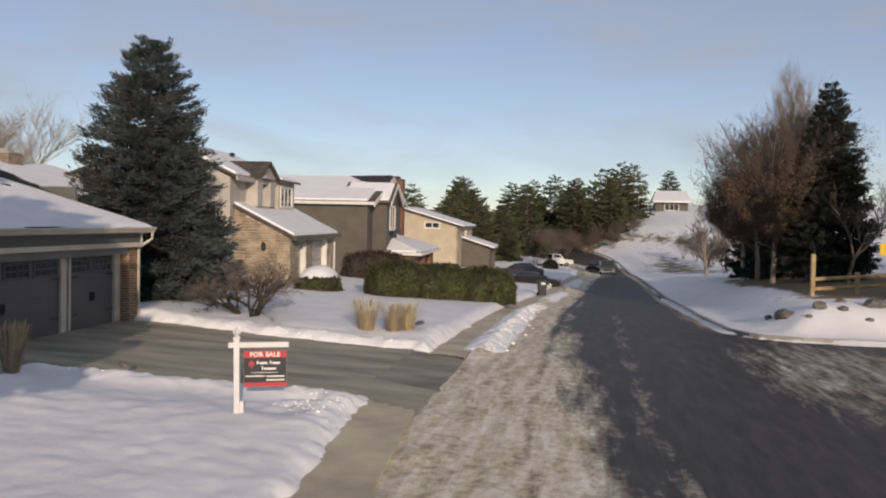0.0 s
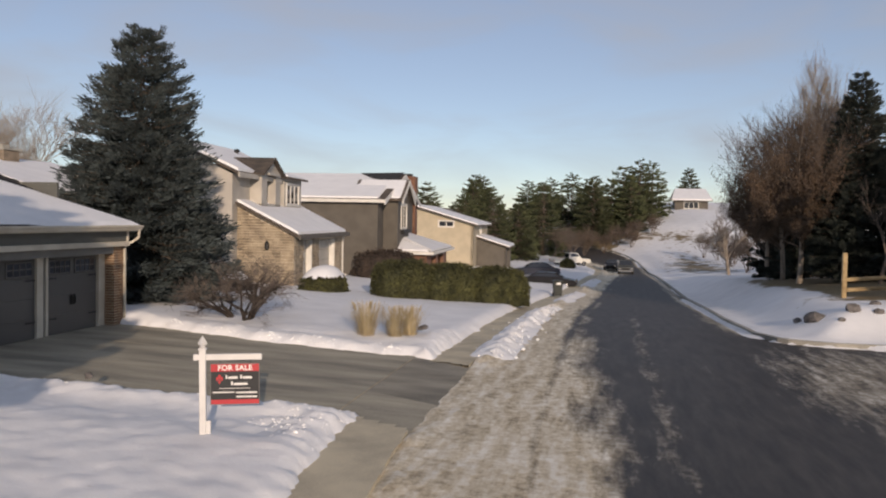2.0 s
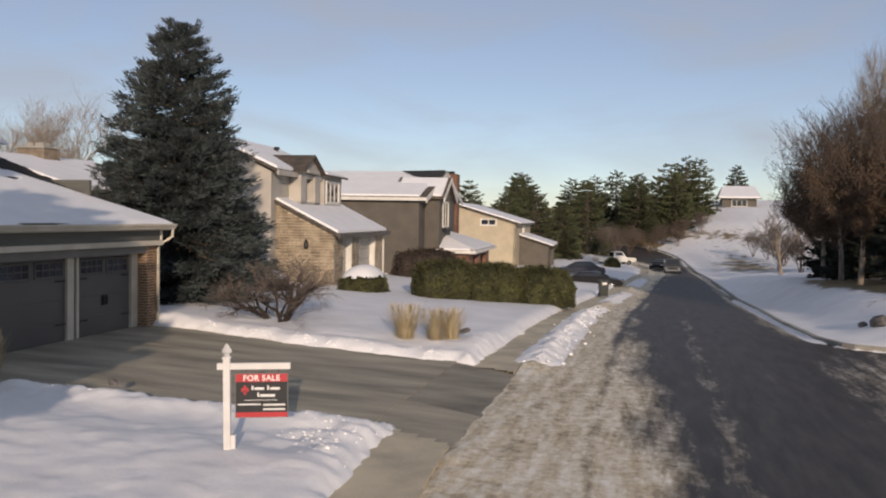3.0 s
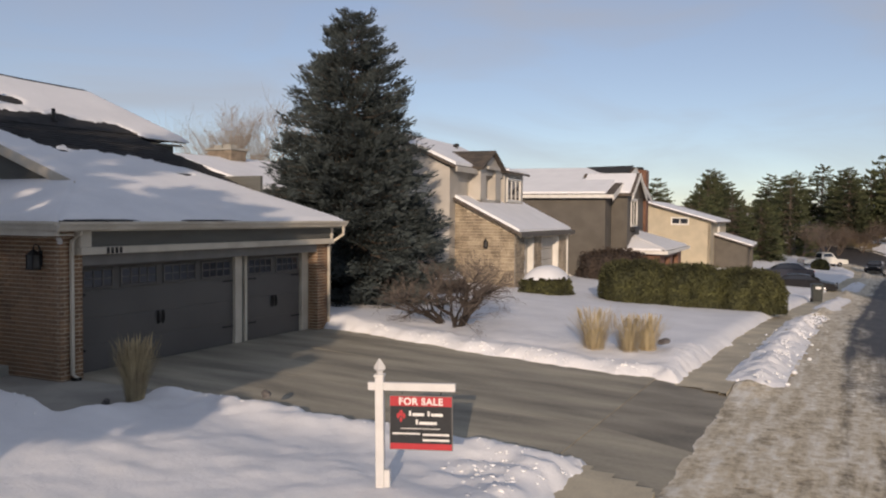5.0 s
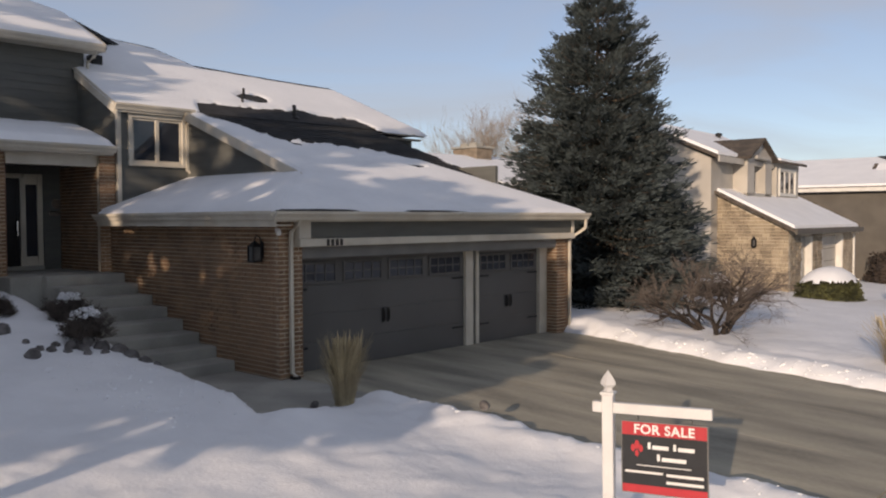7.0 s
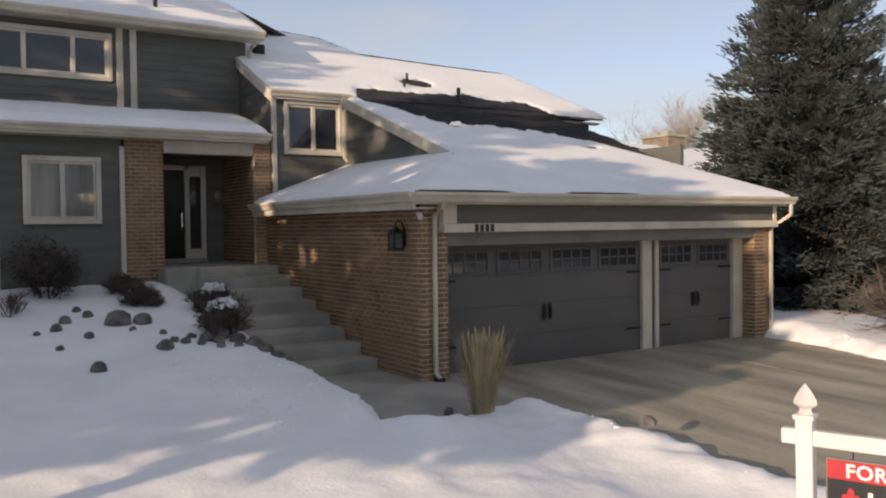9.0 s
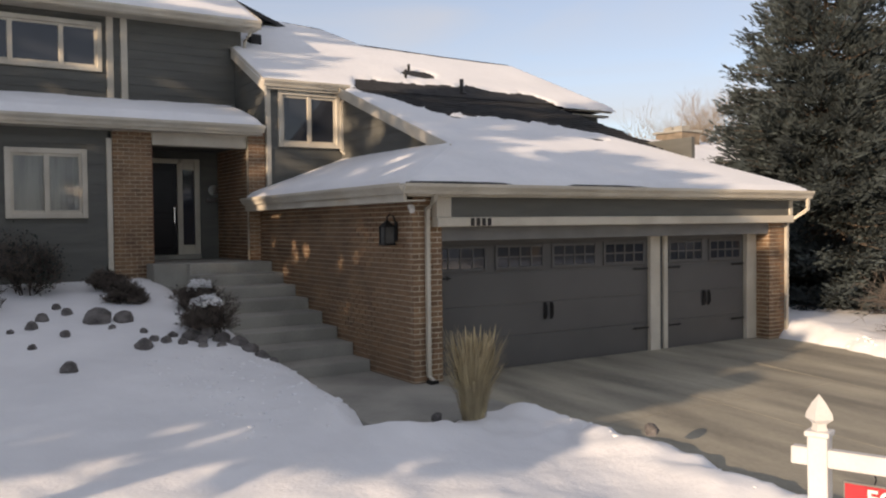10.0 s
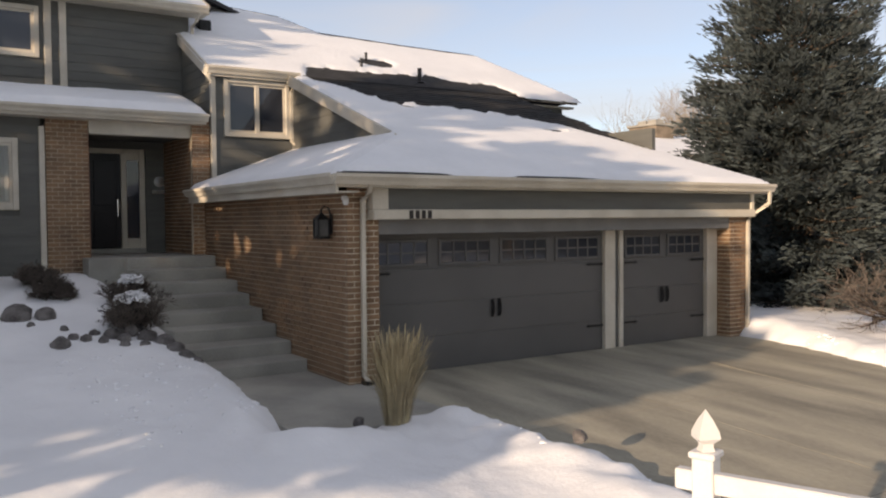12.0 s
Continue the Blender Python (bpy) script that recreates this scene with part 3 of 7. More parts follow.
part("joint_bed", bed, MULCH, driveway, "dark earth showing in the slab joints")

# chunky ridge of shovelled snow between the walk and the street
bu, bv = steps((8.2, 26, 0.09), (26, 70, 0.3)), np.linspace(-0.35, 1.25, 20)
BX, BD = np.meshgrid(bu, bv)
BYY = kerb_left(BX) - BD
gaps = 1 - np.exp(-((BX - 32.5) / 3.4) ** 4) - np.exp(-((BX - 53) / 4.5) ** 4)
profile = np.exp(-((BD - 0.4 - 0.25 * (lumps(BX * 0.5, BX * 0 + 2, 73) - 0.5)) / 0.5) ** 2)
BH = profile * gaps * smooth01(BX, 8.2, 9.2) * (0.1 + 0.42 * lumps(BX * 2.1, BYY * 2.6, 71) * lumps(BX * 0.6, BYY * 0.6, 72) * 1.4) - 0.05 + 0.13 * (lumps(BX * 6, BYY * 7, 74, 2) - 0.5) * profile
keep = ((BH[:-1, :-1] + BH[1:, 1:]) > 0.0).ravel()
bi = (np.arange(len(bv) - 1)[:, None] * len(bu) + np.arange(len(bu) - 1)[None]).ravel()[keep]
bmz = road_level(BX) + np.where(BD > 0, 0.0, 0.03) + BH
tagged(new("snow_berm", array_mesh("snow_berm", np.stack([BX, BYY, bmz], -1).reshape(-1, 3), np.stack([bi + len(bu), bi + len(bu) + 1, bi + 1, bi], 1), SNOW)), "lumpy ridge of shovelled snow along the street kerb", "snow", kind="stuff")


def surface_top(x, y):
    """Height of the snow surface at places on the ground grid."""
    i = np.clip(np.searchsorted(gx, x) - 1, 0, nx - 2)
    j = np.clip(np.searchsorted(gy, y) - 1, 0, ny - 2)
    a, c = (x - gx[i]) / (gx[i + 1] - gx[i]), (y - gy[j]) / (gy[j + 1] - gy[j])
    return (Z[j, i] * (1 - a) + Z[j, i + 1] * a) * (1 - c) + (Z[j + 1, i] * (1 - a) + Z[j + 1, i + 1] * a) * c


def snow_clods(x, y, z, sizes, seed, label):
    """Loose broken lumps of snow lying on the surface."""
    rng = np.random.default_rng(seed)
    bm = bmesh.new()
    bmesh.ops.create_icosphere(bm, subdivisions=1, radius=1)
    bm.verts.index_update()
    base = np.array([w.co[:] for w in bm.verts])
    tri = np.array([[w.index for w in f.verts] for f in bm.faces])
    bm.free()
    k, q = len(x), len(base)
    v = base[None] * (1 + rng.normal(0, 0.2, (k, q, 1))) * sizes[:, None, None] * rng.uniform(0.6, 1.3, (k, 1, 3)) * np.array([1.2, 1.2, 0.7])
    v += np.stack([x, y, z - sizes * 0.2], -1)[:, None]
    f = tri[None] + (np.arange(k) * q)[:, None, None]
    return tagged(new("snow_clods", array_mesh("snow_clods", v.reshape(-1, 3), f.reshape(-1, 3), SNOW, True)), label, "snow", kind="stuff")


rc = np.random.default_rng(77)
cy = rc.uniform(-9.6, -1.6, 80)
cx = drive_near(cy) - 0.08 - np.abs(rc.normal(0, 0.3, 80))
snow_clods(cx, cy, surface_top(cx, cy), rc.uniform(0.01, 0.03, 80), 1, "loose snow lumps along the drive edge")
cx, cy = rc.normal(-0.35, 0.55, 110), rc.normal(-9.1, 0.35, 110)
snow_clods(cx, cy, surface_top(cx, cy), rc.uniform(0.015, 0.04, 110), 2, "churned snow lumps below the sale sign")
cx = rc.uniform(8.6, 30, 600)
cd = rc.normal(0.45, 0.3, 600)
snow_clods(cx, kerb_left(cx) - cd, road_level(cx) + 0.03 + 0.16 * np.exp(-((cd - 0.45) / 0.35) ** 2), rc.uniform(0.02, 0.055, 600), 3, "chunks of ploughed snow on the kerb ridge")
cy = rc.uniform(-10, -0.5, 110)
cx = drive_far(cy) + 0.1 + np.abs(rc.normal(0, 0.3, 110))
snow_clods(cx, cy, surface_top(cx, cy), rc.uniform(0.015, 0.05, 110), 4, "loose snow lumps along the far drive edge")
cx, cy = rc.uniform(-3.4, -0.9, 260), rc.uniform(-2.6, 1.2, 260)
ok = is_paved(cx, cy) < -0.05
cx, cy = cx[ok], cy[ok]
snow_clods(cx, cy, surface_top(cx, cy), rc.uniform(0.01, 0.04, len(cx)), 5, "trodden snow lumps beside the front walk")


# ---- the near house ----
house = thing("house", "dark grey-green two-storey house with brick garage and snowy roofs", "house")
EAVE, SLOPE = 3.0, 0.365
EX0, EX1, EY = -0.05, 9.3, -0.42              # garage eave lines


def garage_roof(x, y):
    return EAVE + SLOPE * (y - EY)


def upper_roof(y):
    return 5.45 + 0.505 * (y - 6.2)


def siding_wall(parent, origin, along, width, z0, z1, holes=(), slant=None, board=0.19, name="siding_board", material=None):
    """Lapped boards on a wall; along is its direction, holes are (a0, a1, z0, z1); slant(z) gives the run (a0, a1) at a height."""
    o, d = Vector((*origin, 0)), Vector((*along, 0)).normalized()
    out = Vector((d.y, -d.x, 0))
    z = z0
    while z < z1 - 0.02:
        t = min(z + board, z1)
        spans = [(0.0, width)] if slant is None else [slant((z + t) / 2)]
        for a0, a1, h0, h1 in holes:
            if t > h0 + 0.02 and z < h1 - 0.02:
                spans = [s for p, q in spans for s in ((p, min(q, a0)), (max(p, a1), q)) if s[1] - s[0] > 0.03]
        for p, q in spans:
            if q - p < 0.05:
                continue
            b = Build()
            pts = [o + d * a + out * e + Vector((0, 0, h)) for a in (p, q) for e, h in ((0.0, z), (0.016, z), (0.004, t), (0.0, t))]
            b.add(pts, [(0, 1, 2, 3), (7, 6, 5, 4), (0, 4, 5, 1), (1, 5, 6, 2), (2, 6, 7, 3), (3, 7, 4, 0)])
            part(name, b, material or SIDING, parent)
        z = t


def window(parent, origin, along, width, z0, z1, lights, trim=0.1, depth=0.12, frame_mat=None, curtain=False, name="window", bars=0):
    """A framed window set in a wall: frame, sill, one pane for each light, and a dim room or a curtain behind."""
    o, d = Vector((*origin, 0)), Vector((*along, 0)).normalized()
    out = Vector((d.y, -d.x, 0))
    m = Matrix((( d.x, -out.x, 0, o.x), (d.y, -out.y, 0, o.y), (0, 0, 1, 0), (0, 0, 0, 1)))   # x along, y inwards
    w = new(name)
    w.parent = parent
    fm = frame_mat or TRIM
    f = Build()
    for a0, a1, b0, b1 in ((-trim, 0, z0 - trim, z1 + trim), (width, width + trim, z0 - trim, z1 + trim), (0, width, z1, z1 + trim), (0, width, z0 - trim, z0)):
        f.chamfer(a0, a1, -0.06, 0.03, b0, b1, 0.008, m)
    part("window_frame", f, fm, w)
    edges = np.linspace(0, width, lights + 1) if isinstance(lights, int) else np.array([0, *lights, width])
    s = Build()
    for a in edges[1:-1]:
        s.chamfer(a - 0.045, a + 0.045, -0.03, 0.04, z0, z1, 0.006, m)
    for a0, a1 in zip(edges, edges[1:]):
        for u0, u1, v0, v1 in ((a0, a0 + 0.05, z0, z1), (a1 - 0.05, a1, z0, z1), (a0 + 0.05, a1 - 0.05, z1 - 0.05, z1), (a0 + 0.05, a1 - 0.05, z0, z0 + 0.05)):
            s.box(u0, u1, -0.012, 0.03, v0, v1, m)
        for k in range(bars):
            zc = z0 + (z1 - z0) * (k + 1) / (bars + 1)
            s.box(a0 + 0.05, a1 - 0.05, 0.0, 0.02, zc - 0.012, zc + 0.012, m)
    part("sash", s, fm, w)
    for a0, a1 in zip(edges, edges[1:]):
        part("pane", Build().box(a0 + 0.05, a1 - 0.05, 0.008, 0.014, z0 + 0.05, z1 - 0.05, m), CLEAR if curtain else GLASS, w).visible_shadow = False
    room = Build()
    room.add([m @ Vector(p) for p in ((-0.02, depth, z0 - 0.02), (width + 0.02, depth, z0 - 0.02), (width + 0.02, depth, z1 + 0.02), (-0.02, depth, z1 + 0.02))], [(0, 1, 2, 3)])
    if curtain:
        c = Build()
        k = 40
        pts = [(width * i / k, 0.05 + 0.004 * math.sin(i * 1.1) + 0.003 * math.sin(i * 2.3)) for i in range(k + 1)]
        c.add([m @ Vector((a, e, z)) for z in (z0, z1) for a, e in pts], [(i, i + 1, k + 2 + i, k + 1 + i) for i in range(k)])
        part("curtain", c, CURTAIN, w, "closed white curtain")
    part("interior", room, DARK_ROOM, w)
    return w


def brick_wall(parent, name, origin, along, width, z0, z1, singles=None, top=None):
    """Mortar body with running-bond bricks proud of it; those within singles (a0, a1, z0, z1) are pieces of their own."""
    o, d = Vector((*origin, 0)), Vector((*along, 0)).normalized()
    out = Vector((d.y, -d.x, 0))
    m = Matrix(((d.x, out.x, 0, o.x), (d.y, out.y, 0, o.y), (0, 0, 1, 0), (0, 0, 0, 1)))      # x along, y outwards
    body = part(name, Build().box(0, width, -0.14, -0.009, z0, z1, m), MORTAR, parent, "running-bond brown brick wall")
    course, length, joint = 0.08, 0.215, 0.0145
    rnd = random.Random(int(width * 977 + z0 * 31))
    one = {}
    rest = Build()
    row, z = 0, z0 + 0.004
    while z < z1 - 0.03:
        a = -length / 2 if row % 2 else 0.0
        h = min(course - joint, z1 - z)
        while a < width - 0.02:
            p, q = max(a, 0.0), min(a + length - joint, width)
            if q - p > 0.03:
                e = 0.002 + rnd.random() * 0.005
                if singles and singles[0] <= p and q <= singles[1] + 0.01 and singles[2] <= z and z + h <= singles[3]:
                    key = round(q - p, 3)
                    if key not in one:
                        one[key] = Build().chamfer(0, key, -0.03, 0.0, 0, course - joint, 0.004).mesh("brick", BRICK)
                    ob = new("brick", one[key])
                    ob.parent = body
                    ob.matrix_basis = m @ Matrix.Translation((p, e, z))
                else:
                    rest.box(p, q, -0.03, e, z, z + h, m)
            a += length
        z += course
        row += 1
    part("brickwork", rest, BRICK, body, kind="stuff")
    return body


# garage walls: side, two front piers, far side and back
GX, GR = 0.3, 9.1
garage = house
core = Build()
core.box(0.45, 8.98, 0.44, 6.9, 2.2, 2.3)      # ceiling
core.box(8.96, GR, 0.0, 7.0, -0.3, 2.95)
core.box(0.5, 8.9, 6.8, 6.92, -0.3, 3.2)
part("garage_shell", core, HEADER, house)
brick_wall(house, "brick_side_wall", (GX, 6.4), (0, -1), 6.4, -0.12, 2.9, singles=(4.98, 6.5, 0.0, 2.9))
brick_wall(house, "brick_pier", (GX, 0.0), (1, 0), 0.5, -0.12, 2.9)
brick_wall(house, "brick_pier", (8.6, 0.0), (1, 0), 0.5, -0.12, 2.5)
brick_wall(house, "brick_pier", (0.8, 0.0), (0, 1), 0.36, -0.12, 2.5)
brick_wall(house, "brick_pier", (8.6, 0.36), (0, -1), 0.36, -0.12, 2.4)
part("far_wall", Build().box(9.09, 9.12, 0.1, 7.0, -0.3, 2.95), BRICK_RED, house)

# front beam, frieze and headers
part("beam", Build().chamfer(0.62, 9.12, -0.2, 0.02, 2.355, 2.5, 0.012), TRIM, house, "cream painted beam over the garage doors")
part("frieze", Build().box(0.88, 9.04, -0.14, 0.02, 2.5, 2.8), SIDING, house)
part("corner_block", Build().chamfer(0.62, 0.88, -0.17, 0.02, 2.5, 2.82, 0.01), TRIM, house)
part("corner_block", Build().chamfer(9.02, 9.12, -0.17, 0.02, 2.5, 2.82, 0.01), TRIM, house)
part("header", Build().box(0.8, 8.6, 0.02, 0.4, 2.14, 2.352), HEADER, house)
part("soffit", Build().box(EX0 + 0.05, EX1 - 0.05, EY + 0.06, 0.0, 2.802, 2.83), TRIM, house)
# mullion post between the doors and the far jamb
for a, c in ((5.58, 5.84), (5.94, 6.04)):
    part("door_post", Build().chamfer(a, c, 0.32, 0.44, 0.0, 2.14, 0.01), TRIM, house)
part("door_post_gap", Build().box(5.84, 5.94, 0.37, 0.44, 0.0, 2.14), DOOR_GREY, house)
part("door_jamb", Build().chamfer(8.3, 8.6, 0.3, 0.44, 0.0, 2.14, 0.01), TRIM, house)


def garage_door(x0, x1, groups):
    d = new("garage_door")
    d.parent = house
    tagged(d, "closed dark grey carriage-style garage door")
    y, h = 0.4, 2.13
    n = groups
    w = (x1 - x0) / n
    gaps = [0, 0.53, 1.06, 1.59, h]
    for k in range(4):
        p = Build().box(x0, x1, y, y + 0.05, gaps[k] + 0.002, gaps[k + 1] - 0.002)
        part("door_section", p, DOOR_GREY, d)
    for i in range(n):
        a, c = x0 + i * w + 0.13, x0 + (i + 1) * w - 0.13
        z0, z1 = 1.68, 2.0
        f = Build()
        for u0, u1, v0, v1 in ((a - 0.05, a, z0 - 0.05, z1 + 0.05), (c, c + 0.05, z0 - 0.05, z1 + 0.05), (a, c, z1, z1 + 0.05), (a, c, z0 - 0.05, z0)):
            f.chamfer(u0, u1, y - 0.03, y + 0.01, v0, v1, 0.006)
        for u in np.linspace(a, c, 5)[1:-1]:
            f.box(u - 0.014, u + 0.014, y - 0.02, y + 0.005, z0, z1)
        f.box(a, c, y - 0.018, y + 0.005, (z0 + z1) / 2 - 0.014, (z0 + z1) / 2 + 0.014)
        wn_ = part("door_window", f, DOOR_GREY, d)
        part("pane", Build().box(a, c, y - 0.008, y - 0.003, z0, z1), GLASS, wn_)
    for u, sgn in ((x0, 1), (x1, -1)):
        for z in (0.42, 1.52):
            s = Build().chamfer(u, u + sgn * 0.34, y - 0.028, y - 0.016, z, z + 0.035, 0.004)
            s.prism([(u + sgn * 0.34, y - 0.028, z - 0.012), (u + sgn * 0.42, y - 0.028, z + 0.0175), (u + sgn * 0.34, y - 0.028, z + 0.047)], (0, 0.01, 0))
            part("strap_hinge", s, METAL_DARK, d, "black strap hinge")
    c = (x0 + x1) / 2
    for sgn in (-1, 1):
        hd = Build().tube([(c + sgn * 0.07, y - 0.02, 0.78), (c + sgn * 0.07, y - 0.06, 0.83), (c + sgn * 0.07, y - 0.06, 0.98), (c + sgn * 0.07, y - 0.02, 1.03)], 0.014, 6)
        hd.chamfer(c + sgn * 0.07 - 0.03, c + sgn * 0.07 + 0.03, y - 0.024, y - 0.012, 0.76, 1.05, 0.004)
        part("handle", hd, METAL_DARK, d, "black pull handle")


garage_door(0.8, 5.58, 4)
garage_door(6.04, 8.3, 2)


# gutters, fascias and downspouts
def gutter(a, c, out, z, name="gutter"):
    a, c, out = Vector((*a, 0)), Vector((*c, 0)), Vector((*out, 0)).normalized()
    prof = [(0.0, -0.15), (0.055, -0.15), (0.075, -0.1), (0.12, -0.045), (0.12, 0.0), (0.105, 0.0), (0.1, -0.035), (0.02, -0.04), (0.0, -0.0)]
    g = Build()
    n = len(prof)
    pts = [p + out * u + Vector((0, 0, z + v)) for p in (a, c) for u, v in prof]
    g.add(pts, [(i, (i + 1) % n, n + (i + 1) % n, n + i) for i in range(n)] + [tuple(range(n)), tuple(range(2 * n - 1, n - 1, -1))])
    return part(name, g, TRIM, house)


def board(a, c, drop, thick, name="fascia", lift=0.0, material=None):
    """A rake or fascia board hung below the line a to c."""
    a, c = Vector(a), Vector(c)
    s = Vector((c.y - a.y, a.x - c.x, 0)).normalized() * thick
    up = Vector((0, 0, lift))
    ring = [a + up, c + up, c - Vector((0, 0, drop)), a - Vector((0, 0, drop))]
    return part(name, Build().prism(ring, s), material or TRIM, house)


part("fascia", Build().box(EX0 + 0.02, EX1 - 0.02, EY + 0.02, EY + 0.05, 2.83, 2.985), TRIM, house)
gutter((EX0 - 0.06, EY + 0.02), (EX1 + 0.04, EY + 0.02), (0, -1), 2.985)
part("fascia", Build().box(EX0, EX0 + 0.04, EY + 0.05, 6.35, 2.72, 2.99), TRIM, house)
gutter((EX0, EY), (EX0, 6.35), (-1, 0), 2.99)
part("side_soffit", Build().box(EX0 + 0.04, GX, EY + 0.05, 6.35, 2.73, 2.75), TRIM, house)


def downspout(path, parent=None):
    return part("downspout", Build().tube(path, 0.042, 4), TRIM, parent or house)


downspout([(0.46, -0.4, 2.86), (0.5, -0.3, 2.76), (0.52, -0.06, 2.62), (0.52, -0.05, 2.3), (0.52, -0.05, 0.12), (0.54, -0.16, 0.05)])
downspout([(9.22, -0.44, 2.86), (9.24, -0.42, 2.62), (9.12, -0.12, 2.4), (9.08, -0.05, 2.3), (9.08, -0.05, 0.14), (9.16, -0.22, 0.06)])
part("downspout_boot", Build().box(0.47, 0.6, -0.2, -0.06, 0.0, 0.07), METAL_DARK, house)


# roofs as slabs with thickness
def roof_slab(ring, thick=0.09, name="roof", material=None):
    return part(name, Build().prism([Vector(p) - Vector((0, 0, thick)) for p in ring], (0, 0, thick)), material or SHINGLE, house)


RX = 2.2                                        # the wall that rises beside the hip
YC = 6.5
zc = lambda y: garage_roof(0, y)
roof_slab([(EX0, EY, EAVE), (RX, EY + RX - EX0, zc(EY + RX - EX0)), (RX, 6.36, zc(EY + RX - EX0)), (EX0, 6.4, EAVE)])
HY = EY + (EX1 - 8.2) * 1.75
roof_slab([(EX0, EY, EAVE), (EX1, EY, EAVE), (8.2, HY, zc(HY)), (8.2, YC, zc(YC)), (RX - 0.1, YC, zc(YC)), (RX - 0.1, EY + RX - EX0 - 0.1, zc(EY + RX - EX0 - 0.1))])
roof_slab([(EX1, EY, EAVE), (EX1, 7.0, EAVE), (8.2, 7.0, zc(HY)), (8.2, HY, zc(HY))])
part("upper_side_wall", Build().box(8.05, 8.15, HY, 7.0, 3.0, 4.2), SIDING, house)
UP = [(0.35, 6.2), (2.4, 6.2), (7.3, 6.3), (10.45, 6.45), (9.25, 9.6), (7.0, 9.7), (4.5, 9.95), (3.84, 11.1), (2.2, 11.5), (0.35, 11.5)]
roof_slab([(x, y, upper_roof(y)) for x, y in UP], 0.12)
roof_slab([(10.45, 6.45, upper_roof(6.45)), (10.45, 14, upper_roof(6.45)), (9.25, 12.0, upper_roof(9.6)), (9.25, 9.6, upper_roof(9.6))], 0.1)
part("upper_gable_body", Build().box(0.5, 10.1, 6.6, 11.0, 2.0, 5.35), SIDING, house)
for (xa, ya), (xb, yb) in zip(UP[4:], UP[5:]):
    roof_slab([(xa, ya, upper_roof(ya)), (xb, yb, upper_roof(yb)), (xb, 14.3, 5.0), (xa, 14.3, 5.0)], 0.1)
board((8.25, 6.43, upper_roof(6.43)), (10.45, 6.43, upper_roof(6.43)), 0.16, 0.04)
part("eave_soffit", Build().box(7.4, 10.4, 6.47, 6.7, 5.3, 5.35), TRIM, house)

# dormer wall with its window, and the triangular wall beside the garage roof
DW = 6.33
siding_wall(house, (0.52, DW), (1, 0), 1.7, 3.1, 5.42, holes=[(0.17, 1.62, 4.1, 5.3)])
part("dormer_backing", Build().box(0.5, 2.22, DW + 0.02, DW + 0.06, 3.0, 4.12).box(0.5, 2.22, DW + 0.02, DW + 0.06, 5.26, 5.45).box(2.1, 2.22, DW + 0.02, DW + 0.06, 4.12, 5.26).box(0.5, 0.7, DW + 0.02, DW + 0.06, 4.12, 5.26), SIDING, house)
window(house, (0.78, DW), (1, 0), 1.26, 4.19, 5.21, 2, trim=0.09)
part("corner_board", Build().chamfer(0.42, 0.52, DW - 0.05, DW + 0.05, 3.05, 5.42, 0.008), TRIM, house)
tri0 = EY + RX - EX0
siding_wall(house, (RX, 6.32), (0, -1), 4.4, zc(tri0) - 0.15, 5.4, slant=lambda z: (0.0, min(6.32 - tri0 + 0.3, 6.32 - (EY + (z + 0.12 - EAVE) / SLOPE))))
part("triangle_backing", Build().prism([(RX + 0.01, 6.32, 3.7), (RX + 0.01, tri0 - 0.2, 3.7), (RX + 0.01, 6.32, zc(6.32) - 0.1)], (0.05, 0, 0)), SIDING, house)
board((RX - 0.12, tri0 - 0.35, zc(tri0 - 0.35) + 0.02), (RX - 0.12, YC, zc(YC) + 0.02), 0.2, -0.04, "rake_board", 0.02)
gutter((0.32, 6.2), (2.3, 6.2), (0, -1), 5.5)
board((0.32, 6.22, 5.5), (2.3, 6.22, 5.5), 0.2, 0.03)
board((0.34, 6.15, upper_roof(6.15) + 0.02), (0.34, 8.3, upper_roof(8.3) + 0.02), 0.24, 0.04, "rake_board", 0.02)
siding_wall(house, (0.46, 8.36), (0, -1), 2.03, 4.45, 6.4, slant=lambda z: (0.0, min(2.03, 8.36 - (6.2 + (z + 0.2 - 5.45) / 0.505))))
part("gable_side_backing", Build().prism([(0.49, 8.34, 4.3), (0.49, 6.4, 4.3), (0.49, 6.4, 5.35), (0.49, 8.34, 6.25)], (0.04, 0, 0)), SIDING, house)
downspout([(2.24, 6.12, 5.36), (2.2, 6.2, 5.22), (2.16, 6.27, 5.1), (2.16, 6.27, 4.05), (2.22, 6.2, 3.98)])
brick_wall(house, "brick_porch_return", (0.06, 6.41), (1, 0), 0.36, 1.2, 4.42)
brick_wall(house, "brick_return_side", (0.07, 8.7), (0, -1), 2.27, 1.3, 4.4)

# upper storey
before_wing = set(house.children)
UY = 8.02
siding_wall(house, (-8.0, UY), (1, 0), 8.05, 4.95, 6.95, holes=[(2.4, 5.0, 5.73, 6.8)])
part("upper_backing", Build().box(-8, -5.58, UY + 0.02, UY + 0.1, 4.8, 7.0).box(-3.02, 0.05, UY + 0.02, UY + 0.1, 4.8, 7.0).box(-5.58, -3.02, UY + 0.02, UY + 0.1, 4.8, 5.75).box(-5.58, -3.02, UY + 0.02, UY + 0.1, 6.78, 7.0), SIDING, house)
window(house, (-5.5, UY), (1, 0), 2.38, 5.83, 6.68, (0.72, 1.68), trim=0.1, depth=0.5)
for x in (-5.85, -2.93, -2.64):
    part("corner_board", Build().chamfer(x, x + 0.14, UY - 0.06, UY + 0.01, 5.0, 6.95, 0.008), TRIM, house)
